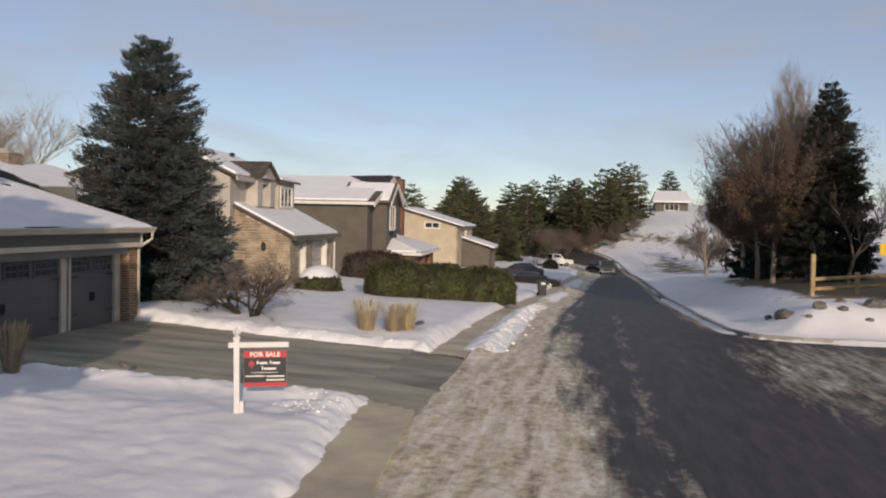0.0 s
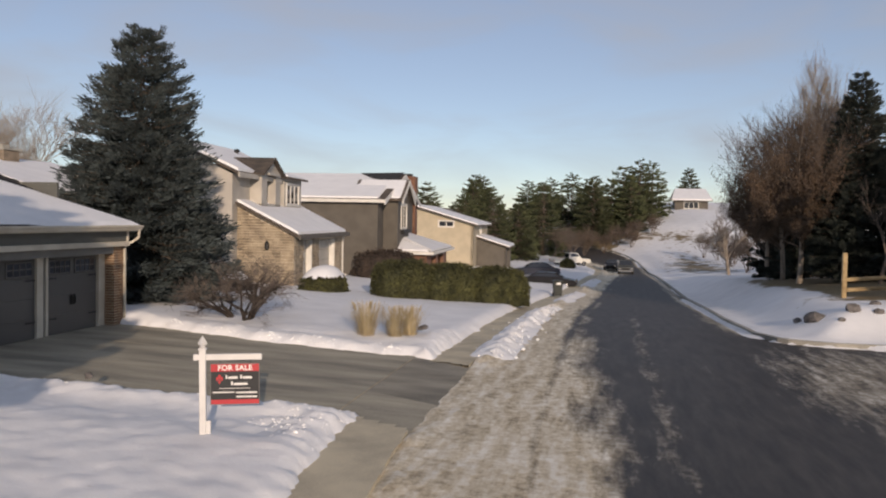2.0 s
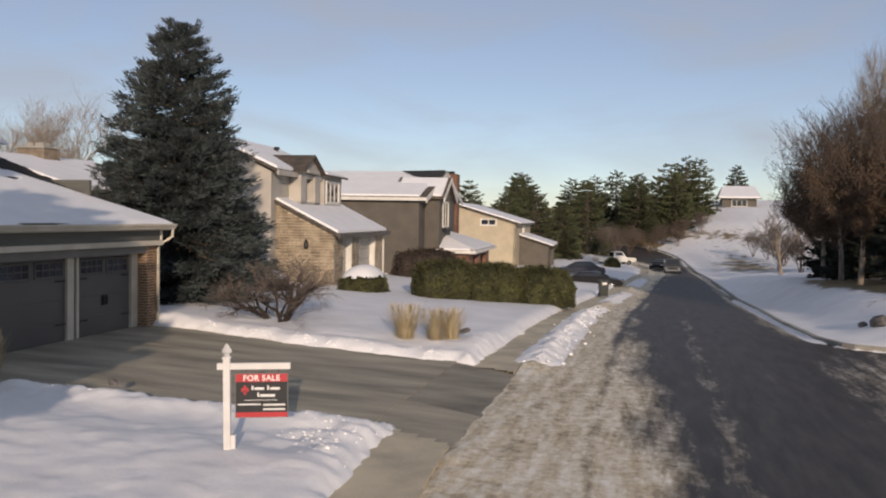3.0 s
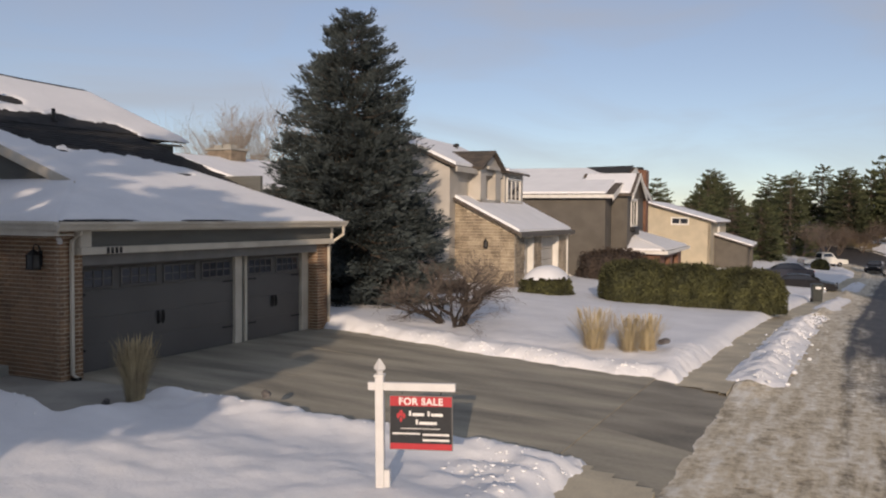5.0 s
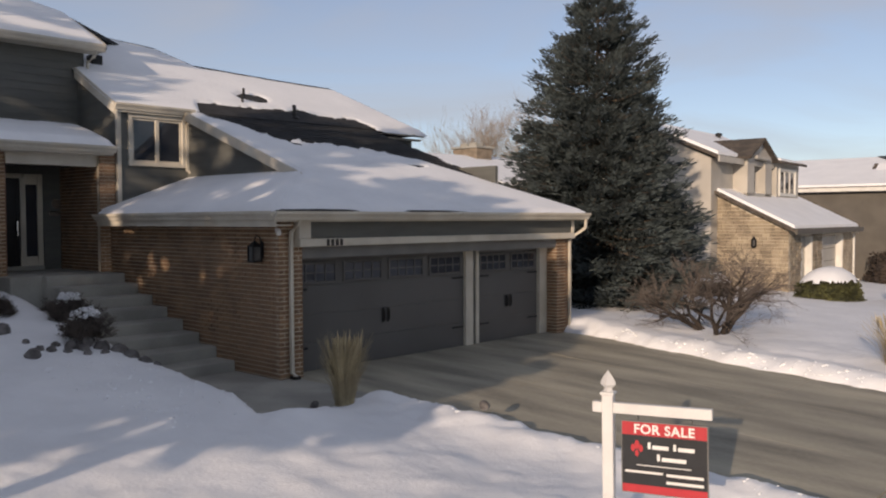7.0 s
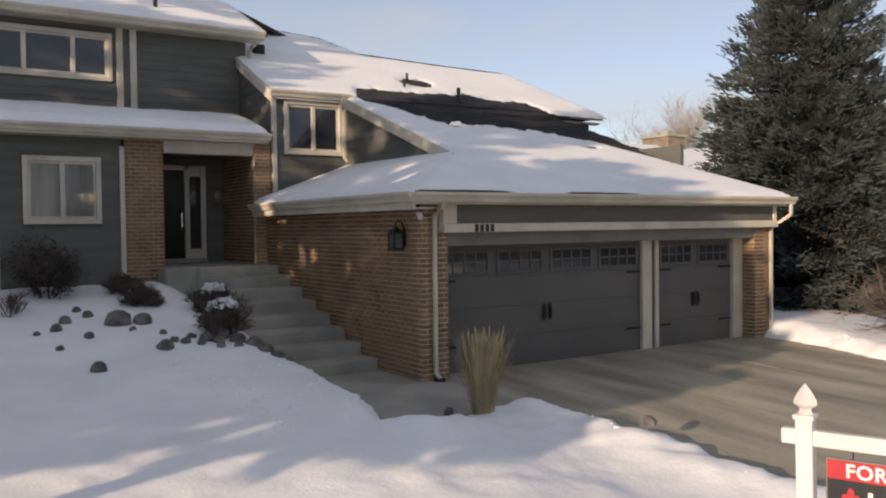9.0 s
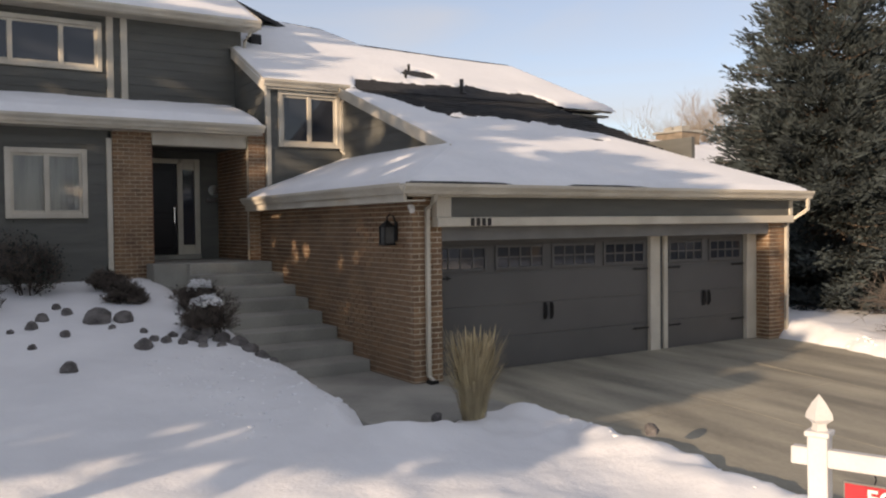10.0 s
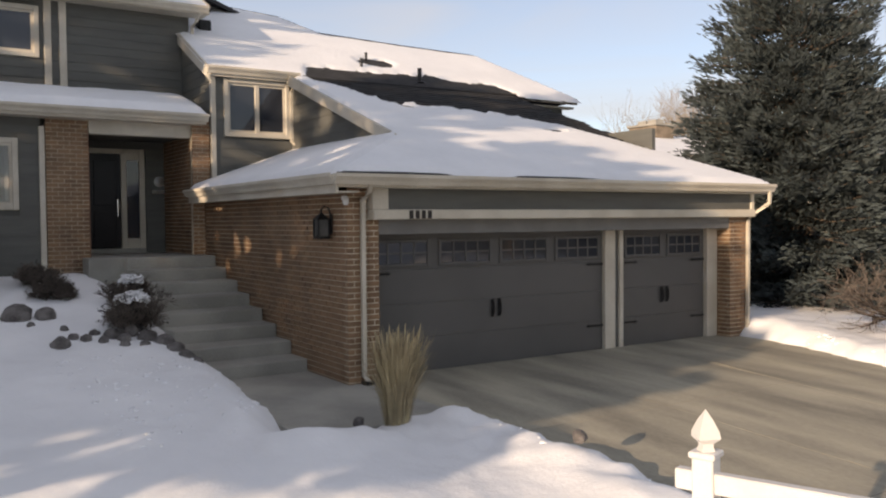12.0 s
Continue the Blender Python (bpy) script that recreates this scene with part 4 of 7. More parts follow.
part("upper_return_wall", Build().box(-0.02, 0.05, UY, 12, 5.0, 7.0), SIDING, house)
gutter((-8.2, 7.55), (0.35, 7.55), (0, -1), 7.1)
part("upper_soffit", Build().box(-8.2, 0.35, 7.55, UY, 6.93, 6.97), TRIM, house)
part("upper_fascia", Build().box(-8.2, 0.35, 7.55, 7.59, 6.95, 7.1), TRIM, house)
board((0.37, 7.5, 7.12), (0.37, 9.4, 8.05), 0.2, -0.04, "rake_board", 0.02)
roof_slab([(-8.3, 7.5, 7.1), (0.4, 7.5, 7.1), (0.4, 9.4, 8.06), (-1.2, 11, 8.85), (-8.3, 11, 8.85)], 0.1)
roof_slab([(0.4, 9.4, 8.06), (2.6, 10.6, 7.7), (2.2, 13, 8.3), (-1.2, 11, 8.85)], 0.1)
downspout([(0.16, 7.5, 6.95), (0.12, 7.62, 6.8), (0.1, 7.9, 6.7), (0.1, 7.94, 6.25)])

# bay, porch and its low roof
BY = 6.2
siding_wall(house, (-5.5, BY), (1, 0), 2.21, 1.35, 4.15, holes=[(0.41, 1.83, 2.59, 3.91)])
part("bay_backing", Build().box(-5.5, -5.07, BY + 0.02, BY + 0.1, 1.2, 4.5).box(-3.69, -3.28, BY + 0.02, BY + 0.1, 1.2, 4.5).box(-5.07, -3.69, BY + 0.02, BY + 0.1, 1.2, 2.61).box(-5.07, -3.69, BY + 0.02, BY + 0.1, 3.89, 4.5), SIDING, house)
window(house, (-4.99, BY), (1, 0), 1.22, 2.69, 3.81, 2, trim=0.1, depth=0.3, curtain=True)
for x in (-5.6, -3.32):
    part("corner_board", Build().chamfer(x, x + 0.1, BY - 0.06, BY + 0.01, 1.35, 4.15, 0.008), TRIM, house)
brick_wall(house, "brick_porch_pier", (-3.2, BY), (1, 0), 0.75, 1.1, 4.46)
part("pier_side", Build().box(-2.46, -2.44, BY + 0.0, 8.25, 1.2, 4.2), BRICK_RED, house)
part("rear_wall", Build().box(-8.0, 0.1, 13.8, 14.0, -0.2, 7.1).box(0.1, 10.0, 13.8, 14.0, -0.2, 5.0), SIDING, house)
part("end_wall", Build().prism([(-8.0, 6.6, 0.5), (-8.0, 13.8, 0.5), (-8.0, 13.8, 7.1), (-8.0, 11.0, 8.7), (-8.0, 8.1, 7.1), (-8.0, 8.1, 4.6), (-8.0, 6.6, 4.3)], (0.12, 0, 0)), SIDING, house)
roof_slab([(-8.3, 11, 8.85), (-1.2, 11, 8.85), (-1.2, 14.3, 7.1), (-8.3, 14.3, 7.1)], 0.1)
brick_wall(house, "brick_left_wall", (-8.0, BY + 0.3), (1, 0), 2.4, 1.1, 4.3)
part("porch_beam", Build().chamfer(-2.45, -0.5, BY - 0.05, BY + 0.2, 4.05, 4.5, 0.012), TRIM, house)
part("porch_ceiling", Build().box(-2.45, -0.4, BY + 0.2, 8.2, 4.12, 4.17), SIDING, house)
PB = 8.2
siding_wall(house, (-2.45, PB), (1, 0), 2.1, 1.66, 4.12, holes=[(0.22, 1.55, 1.66, 3.98)])
part("porch_backing", Build().box(-2.45, 0.0, PB + 0.1, PB + 0.2, 1.4, 4.2), SIDING, house)
fd = new("front_door")
fd.parent = house
tagged(fd, "closed black front door with a cream-framed sidelight")
part("door_leaf", Build().chamfer(-2.1, -1.44, PB - 0.01, PB + 0.04, 1.8, 3.84, 0.01).chamfer(-2.0, -1.54, PB - 0.025, PB, 1.92, 2.6, 0.01).chamfer(-2.0, -1.54, PB - 0.025, PB, 2.72, 3.7, 0.01), DOOR_BLACK, fd)
part("door_frame", Build().chamfer(-2.2, -2.1, PB - 0.05, PB + 0.05, 1.72, 3.95, 0.008).chamfer(-1.44, -1.32, PB - 0.05, PB + 0.05, 1.72, 3.95, 0.008).chamfer(-1.05, -0.93, PB - 0.05, PB + 0.05, 1.72, 3.95, 0.008).chamfer(-2.1, -1.05, PB - 0.05, PB + 0.05, 3.84, 3.95, 0.008).chamfer(-1.32, -1.05, PB - 0.04, PB + 0.05, 1.72, 2.0, 0.008).chamfer(-1.32, -1.05, PB - 0.04, PB + 0.05, 3.7, 3.84, 0.008), TRIM, fd)
part("sidelight_pane", Build().box(-1.32, -1.05, PB, PB + 0.01, 2.0, 3.7), GLASS, fd)
part("threshold", Build().chamfer(-2.15, -0.95, PB - 0.16, PB, 1.68, 1.78, 0.01), CONCRETE, fd)
part("door_pull", Build().tube([(-1.52, PB - 0.03, 2.45), (-1.52, PB - 0.08, 2.5), (-1.52, PB - 0.08, 2.85), (-1.52, PB - 0.03, 2.9)], 0.016, 6), CHROME, fd, "bright metal pull handle")
plaque = thing("wall_plaque", "pale metal plaque hanging on the dark porch wall", "plaque")
part("plaque_sheet", Build().lathe([(0.0, 0), (0.12, 0.005), (0.12, 0.02), (0, 0.025)], (0, 0, 0), 10), CHROME, plaque)
part("plaque_bar", Build().chamfer(-0.17, 0.17, -0.28, -0.18, 0, 0.02, 0.005), CHROME, plaque)
plaque.matrix_basis = pose(-0.62, PB - 0.03, 3.25, 90, 0, 0)

low = lambda y: 4.5 + 0.27 * (y - 5.75)
roof_slab([(-8.3, 5.75, low(5.75)), (-0.27, 5.75, low(5.75)), (-0.17, 7.0, low(7.0)), (-0.17, UY, low(UY)), (-8.3, UY, low(UY))], 0.08)
gutter((-8.3, 5.76), (-0.27, 5.76), (0, -1), 4.5)
part("low_soffit", Build().box(-8.3, -0.3, 5.8, BY + 0.1, 4.3, 4.33), TRIM, house)
part("low_fascia", Build().box(-8.3, -0.3, 5.76, 5.8, 4.3, 4.5), TRIM, house)
downspout([(-5.62, 5.7, 4.32), (-5.64, 5.8, 4.2), (-5.66, 6.1, 4.05), (-5.66, 6.12, 1.5)])
part("foundation", Build().box(-8.0, -3.2, BY + 0.02, BY + 0.3, 0.4, 1.36), CONCRETE, house)
part("porch_floor", Build().chamfer(-2.6, -0.29, 5.6, 8.2, 1.0, 1.68, 0.015), CONCRETE, house)

# the western wing stands a little east and back of its drawn lines
WING = Matrix.Translation((0.57, 0.38, 0.0))
for ob in [c for c in house.children if c not in before_wing] + [plaque]:
    ob.matrix_basis = WING @ ob.matrix_basis

# roof fittings
for x, y, h, r in ((5.6, 6.6, 0.34, 0.05), (4.35, 7.2, 0.26, 0.035), (4.85, 7.9, 0.2, 0.035)):
    part("vent_pipe", Build().lathe([(r * 2.4, 0), (r * 1.2, 0.05), (r, 0.06), (r, h), (r * 1.1, h + 0.01), (r * 0.8, h + 0.01)], (x, y, upper_roof(y) - 0.02), 10), METAL_DARK, house)
part("roof_vent", Build().chamfer(0.95, 1.25, 8.7, 9.0, upper_roof(8.7), upper_roof(8.7) + 0.3, 0.03), METAL_DARK, house, "black roof vent")
part("flue", Build().lathe([(0.05, 0), (0.05, 0.6), (0.06, 0.62), (0.04, 0.63)], (-1.4, 8.7, 7.4), 8), METAL_DARK, house)
part("ridge_chimney", Build().chamfer(6.6, 7.4, 9.9, 10.3, 6.4, 7.2, 0.02), SHINGLE_BROWN, house)

# shingle courses where the roof is bare
courses = Build()
rnd = random.Random(5)
for k in range(19):
    y = 2.3 + k * 0.21
    x = 2.4 + rnd.random() * 0.2
    while x < 8.1:
        w = 0.2 + rnd.random() * 0.1
        e = rnd.random() * 0.008
        z0, z1 = garage_roof(0, y) + 0.02 + e, garage_roof(0, y + 0.22) + 0.006
        courses.add([(x, y, z0 - 0.02), (x + w - 0.012, y, z0 - 0.02), (x + w - 0.012, y, z0), (x, y, z0), (x, y + 0.22, z1), (x + w - 0.012, y + 0.22, z1)], [(0, 1, 2, 3), (3, 2, 5, 4)])
        x += w
part("shingle_courses", courses, SHINGLE, house, "dark asphalt shingles bare of snow", kind="stuff")


def snow_sheet(name, u, v, level, depth, label):
    """Snow lying on a roof: thickness depth(x, y) above level(x, y), gone where it is not above zero."""
    A, B = np.meshgrid(u, v)
    D = depth(A, B)
    zz = level(A, B) + np.maximum(D, -0.015)
    k = ((D[:-1, :-1] > -0.004) | (D[1:, 1:] > -0.004) | (D[:-1, 1:] > -0.004) | (D[1:, :-1] > -0.004)).ravel()
    m = len(u)
    i = (np.arange(len(v) - 1)[:, None] * m + np.arange(m - 1)[None]).ravel()[k]
    me = array_mesh(name, np.stack([A, B, zz], -1).reshape(-1, 3), np.stack([i, i + 1, i + m + 1, i + m], 1), SNOW)
    return tagged(new(name, me), label, "snow", kind="stuff")


def garage_depth(x, y):
    hip_l = (x - EX0) - (y - EY)                # over zero on the front slope
    edge = np.minimum(y - EY + 0.03 - 0.2 * np.clip(lumps(x * 0.8, 0 * y + 4, 69) - 0.42, 0, 1), np.minimum((EX1 - x) - (y - EY) / 1.75 + 0.03, np.minimum(x - RX + 0.12 + 10 * (y < tri0), x - EX0 - (y - EY) + 0.05 + 20 * (x > RX))))
    lump = lumps(x * 0.9, y * 0.9, 61) - 0.5
    d = 0.06 * smooth01(edge, -0.0, 0.14) - 0.008 + 0.02 * lump
    wig = 0.5 * (lumps(x * 1.4, y * 1.4, 66) - 0.5) + 0.9 * (lumps(x * 5, y * 5, 67) - 0.5)
    lowb, highb = np.interp(x, [2.5, 3.0, 3.6, 4.6, 5.7, 6.6, 8], [6.1, 5.2, 4.1, 4.2, 4.05, 3.5, 3.2]) + wig * 0.9, 7.5 + wig * 0.5 + 0 * x
    tail = 0.5 - np.hypot((x - 6.6 + (y - 2.8) * 0.5) / 0.8, (y - 2.75) / 0.25) * 0.5 + wig * 0.5
    bare = np.maximum(np.minimum(np.minimum(y - lowb, highb - y), np.minimum(x - 2.45 - 0.2 * (6.3 - y), 8.4 - x)), tail - 0.25)
    return np.where(edge < -0.02, -1, np.where(bare > 0, 0.03 - 0.4 * np.clip(bare, 0, 1) + 0.3 * np.clip(lumps(x * 5, y * 7, 68, 2) - 0.62, 0, 1), d))


u = np.arange(EX0 - 0.03, EX1 + 0.06, 0.075)
snow_sheet("roof_snow", u, np.arange(EY - 0.03, 6.5, 0.075), lambda x, y: garage_roof(x, y), garage_depth, "thin snow on the garage roof with a bare shingle band")
snow_sheet("roof_snow", np.arange(EX0 - 0.03, RX + 0.02, 0.075), np.arange(EY, 6.33, 0.075), lambda x, y: EAVE + SLOPE * (x - EX0),
           lambda x, y: np.where((y - EY) < (x - EX0) - 0.02, -1, 0.085 * smooth01(np.minimum(x - EX0 + 0.03, 8 - y), 0, 0.14) - 0.01 + 0.02 * (lumps(x, y, 63) - 0.5)), "snow on the garage side slope")


def upper_depth(x, y):
    top = np.interp(x, [0.3, 2.2, 3.84, 4.5, 7.0, 9.25, 10.5], [11.5, 11.5, 11.05, 9.9, 9.65, 9.55, 6.4])
    edge = np.minimum(np.minimum(y - 6.2, top - y - 0.1), np.minimum(x - 0.36, 10.45 - x))
    hole = np.hypot((x - 5.0) / 0.5, (y - 7.72) / 0.34) - 1 + 0.5 * (lumps(x * 4, y * 4, 71) - 0.5)
    d = 0.06 * smooth01(edge, -0.01, 0.16) - 0.008 + 0.02 * (lumps(x, y, 72) - 0.5)
    low_bare = np.interp(x, [2.4, 2.9, 4.4, 6.3, 8.1, 8.4], [6.2, 6.9, 7.0, 7.15, 6.9, 6.2]) + 0.45 * (lumps(x * 3, y * 2, 74) - 0.5) - y
    return np.where(edge < -0.02, -1, np.where(low_bare > 0, -0.1, np.minimum(d, 0.3 * hole)))


snow_sheet("roof_snow", np.arange(0.33, 10.5, 0.09), np.arange(6.17, 11.55, 0.09), lambda x, y: upper_roof(y), upper_depth, "snow on the steep upper roof")
snow_sheet("roof_snow", np.arange(-8.3, 0.42, 0.1), np.arange(7.48, 11, 0.1), lambda x, y: 7.1 + 0.5 * (y - 7.5),
           lambda x, y: 0.1 * smooth01(np.minimum(np.minimum(y - 7.5, 0.38 - x), 11.2 - y - np.clip(x + 1.2, 0, 9)), 0, 0.15) - 0.012 + 0.02 * (lumps(x, y, 77) - 0.5), "snow on the top roof").matrix_basis = WING
snow_sheet("roof_snow", np.arange(-8.3, -0.16, 0.08), np.arange(5.64, 8.02, 0.08), lambda x, y: low(y),
           lambda x, y: 0.17 * smooth01(np.minimum(np.minimum(y - 5.65, 7.75 - y + 0.25 * (lumps(x * 2, y * 2, 79) - 0.5)), -0.24 + 0.06 * (y - 5.75) - x), 0, 0.22) - 0.012 + 0.025 * (lumps(x * 1.2, y * 1.2, 78) - 0.5), "thick snow on the porch roof").matrix_basis = WING

# front steps
stairs = tagged(new("front_steps"), "broad grey concrete front steps up to the porch", "steps")
for k in range(8):
    y0 = 1.4 + 0.62 * k
    part("step", Build().chamfer(-1.4, 0.29, y0, y0 + 0.65 if k < 7 else 6.0, -0.15 + 0.21 * k - 0.1, 0.21 * (k + 1), 0.015), CONCRETE, stairs)
tagged(new("front_walk", Build().chamfer(-1.4, 0.62, -2.3, 1.42, -0.12, 0.016, 0.01).mesh("front_walk", CONCRETE)), "grey concrete walk from the drive to the steps", "walk", kind="structure")

# wall lantern, camera and house numerals
lantern = thing("wall_lantern", "black wall lantern with glass sides on the brick", "lantern")
part("back_plate", Build().chamfer(-0.02, 0.0, -0.06, 0.06, -0.16, 0.2, 0.006), METAL_DARK, lantern)
part("arm", Build().tube([(-0.01, 0, 0.16), (-0.06, 0, 0.3), (-0.14, 0, 0.34), (-0.2, 0, 0.28), (-0.2, 0, 0.2)], 0.014, 6), METAL_DARK, lantern)
cage = Build().add([(-0.2, 0, 0.24)] + [(-0.2 + a, c, 0.1) for a, c in ((-0.12, -0.12), (0.12, -0.12), (0.12, 0.12), (-0.12, 0.12))], [(0, 1, 2), (0, 2, 3), (0, 3, 4), (0, 4, 1), (4, 3, 2, 1)])
for a in (-0.1, 0.1):
    for c in (-0.1, 0.1):
        cage.box(-0.2 + a - 0.012, -0.2 + a + 0.012, c - 0.012, c + 0.012, -0.2, 0.1)
cage.chamfer(-0.32, -0.08, -0.12, 0.12, -0.24, -0.2, 0.01)
part("cage", cage, METAL_DARK, lantern)
part("lantern_glass", Build().box(-0.29, -0.11, -0.09, 0.09, -0.2, 0.1), LAMP_GLASS, lantern, "cloudy glass body")
lantern.matrix_basis = pose(GX, 0.5, 2.28) @ Matrix.Scale(0.82, 4)
camera_dome = thing("eave_camera", "small white security camera under the eave", "camera")
part("mount", Build().chamfer(-0.04, 0.04, -0.05, 0.0, -0.03, 0.03, 0.006), PLASTIC_WHITE, camera_dome)
part("eye", Build().lathe([(0.0, -0.07), (0.035, -0.06), (0.045, -0.02), (0.04, 0.03), (0.0, 0.04)], (0, -0.06, -0.03), 10), PLASTIC_WHITE, camera_dome, smooth=True)
camera_dome.matrix_basis = pose(0.24, -0.02, 2.66)
numerals = thing("number_bars", "four dark numeral bars on the cream beam", "number plate")
for k in range(4):
    part("numeral_bar", Build().chamfer(1.2 + 0.105 * k, 1.27 + 0.105 * k, -0.212, -0.2, 2.365, 2.485, 0.004), NUMBER_INK, numerals)


# ---- plants ----
def needle_tree(name, at, height, radius, material, label, seed=1, whorls=26, per=15, tufts=22, size=0.3, skirt=0.04, power=0.8, droop=0.25, bark=None, round_top=0.0, category="spruce tree", fat=(0.16, 0.3)):
    """A conifer: tapered trunk, whorls of limbs and crowns of many small needle sprays."""
    rng = np.random.default_rng(seed)
    t = thing(name, label, category, pose(*at))
    part("trunk", Build().tube([(0, 0, -0.3), (0, 0, height * 0.3), (0, 0, height * 0.97)], [height * 0.022, height * 0.016, 0.01], 8), bark or BARK, t)
    limbs = Build()
    V, F = [], []
    count = 0
    for w in range(whorls):
        f = (w + rng.uniform(-0.3, 0.3)) / whorls
        f = min(max(f, 0.0), 0.985)
        z = height * (skirt + (1 - skirt) * f)
        if round_top:
            reach = radius * (math.sin(math.pi * min(0.12 + 0.88 * f, 1)) ** 0.6 * round_top + (1 - f) ** power * (1 - round_top))
        else:
            reach = radius * (1 - f) ** power * (0.72 + 0.28 * min(1, f / 0.12))
        k = max(5, int(per * (0.45 + 0.55 * (1 - f))))
        turn = rng.uniform(0, 6.3)
        for j in range(k):
            a = turn + 2 * math.pi * j / k + rng.uniform(-0.25, 0.25)
            r = reach * rng.uniform(0.72, 1.12) + 0.08
            up = rng.uniform(-0.1, 0.18) * (1 if f < 0.6 else 2.2) - droop * (1 - f) * 0.6
            tip = np.array([math.cos(a) * r, math.sin(a) * r, z + up * r])
            lift = rng.uniform(-0.5, 0.5) * height / whorls
            tip[2] += lift
            root = np.array([0, 0, z + lift])
            if r > 0.8:
                limbs.tube([root, (root + tip) / 2 - np.array([0, 0, 0.06 * r]), tip], [0.012 + 0.012 * r, 0.01 + 0.006 * r, 0.006], 4, False)
            m = max(6, int(tufts * (r / radius) ** 0.8) + 5)
            s = rng.uniform(0.18, 1.05, m) ** 0.75
            fan = rng.uniform(-1, 1, m) * (0.3 * r + 0.06) * (1.12 - s)
            base = root + (tip - root) * s[:, None] + np.stack([-math.sin(a) * fan, math.cos(a) * fan, -0.25 * np.abs(fan)], 1) + rng.normal(0, 0.025 * r + 0.02, (m, 3))
            base[:, 2] -= 0.14 * r * s * (1 - s) * 2
            out = np.stack([math.cos(a) - math.sin(a) * np.sign(fan) * 0.6, math.sin(a) + math.cos(a) * np.sign(fan) * 0.6, np.full(m, 0.05 + 0.8 * f)], 1) + rng.normal(0, 0.28, (m, 3))
            out /= np.linalg.norm(out, axis=1)[:, None]
            side = np.cross(out, rng.normal(0, 1, (m, 3)))
            side /= np.linalg.norm(side, axis=1)[:, None] + 1e-9
            ln = size * rng.uniform(0.6, 1.25, m)[:, None] * (0.65 + 0.35 * (1 - f))
            wd = ln * rng.uniform(*fat, m)[:, None]
            nrm = np.cross(out, side)
            for sd in (side, nrm):
                q = np.stack([base, base + out * ln * 0.45 + sd * wd, base + out * ln, base + out * ln * 0.45 - sd * wd], 1)
                V.append(q.reshape(-1, 3))
                F.append(np.arange(4 * m).reshape(-1, 4) + count)
                count += 4 * m
    part("limbs", limbs, bark or BARK, t, kind="stuff")
    part("crown", array_mesh("crown", np.concatenate(V), np.concatenate(F), material, False), material, t, kind="stuff")
    return t


def bare_tree(name, at, height, label, seed=1, material=None, spread=0.55, trunk=0.16, levels=5, clear=0.25, stems=1, twigs=3, leaves=None, leaf_count=0, leaf_size=0.12, up=0.35, category="bare tree", kids=(4, 6), lean_range=(0.35, 0.8)):
    """A leafless tree that forks again and again into fine twigs, with dry leaves here and there."""
    rng = random.Random(seed)
    t = thing(name, label, category, pose(*at))
    stem, wood, fine = Build(), Build(), Build()
    ends = []

    def grow(p, d, length, r, level):
        n = 3 if level < 2 else 2
        pts, q, dd = [p], p, d
        for _ in range(n):
            dd = (dd + Vector((rng.gauss(0, 0.1), rng.gauss(0, 0.1), rng.gauss(0.04, 0.06)))).normalized()
            q = q + dd * length / n
            pts.append(q)
        rs = [r * (1 - 0.45 * i / n) for i in range(n + 1)]
        (stem if level == 0 else wood if level < 3 else fine).tube(pts, rs, 7 if level == 0 else 5 if level < 3 else 3, False)
        if level >= levels - 1:
            ends.append((pts[-1], dd))
            return
        k = rng.randint(*kids)
        for i in range(k):
            s = rng.uniform(0.35, 1.0) if level else rng.uniform(0.5, 1.0)
            o = pts[0].lerp(pts[-1], s) if level else pts[min(n, int(s * n) + 1)]
            side = Vector((rng.gauss(0, 1), rng.gauss(0, 1), rng.gauss(0, 0.4)))
            nd = (dd * (1 - spread * 0.6) + side.normalized() * spread + Vector((0, 0, up))).normalized()
            grow(o, nd, length * rng.uniform(0.55, 0.85), max(r * rng.uniform(0.38, 0.6), 0.004), level + 1)

    for s in range(stems):
        a = 2 * math.pi * s / max(stems, 1) + rng.uniform(-0.4, 0.4)
        lean = 0.08 if stems == 1 else rng.uniform(*lean_range)
        d = Vector((math.cos(a) * lean, math.sin(a) * lean, 1)).normalized()
        grow(Vector((0.05 * math.cos(a), 0.05 * math.sin(a), -0.15)), d, height * (0.42 if stems == 1 else 0.4) * rng.uniform(0.85, 1.1), trunk / (stems ** 0.5), 0)
    part("trunk", stem, material or BARK, t, smooth=True, kind="stuff" if stems > 1 else "")
    part("branches", wood, material or BARK, t, smooth=True, kind="stuff")
    if fine.f:
        part("twigs", fine, BARK_PALE if material == BARK_PALE else TWIG, t, kind="stuff")
    if leaf_count and leaves:
        lv = np.random.default_rng(seed)
        pick = lv.integers(0, len(ends), leaf_count)
        e = np.array([ends[i][0][:] for i in pick]) + lv.normal(0, min(0.2, 0.04 * height), (leaf_count, 3))
        a, c = lv.normal(0, 1, (leaf_count, 3)), lv.normal(0, 1, (leaf_count, 3))
        a /= np.linalg.norm(a, axis=1)[:, None]
        c -= a * (a * c).sum(1)[:, None]
        c /= np.linalg.norm(c, axis=1)[:, None]
        s = leaf_size * lv.uniform(0.5, 1.2, leaf_count)[:, None]
        q = np.stack([e, e + a * s * 0.5 + c * s * 0.3, e + a * s, e + a * s * 0.5 - c * s * 0.3], 1).reshape(-1, 3)
        part("dry_leaves", array_mesh("dry_leaves", q, np.arange(4 * leaf_count).reshape(-1, 4), leaves, False), leaves, t, "scattered dry brown leaves", kind="stuff")
    return t


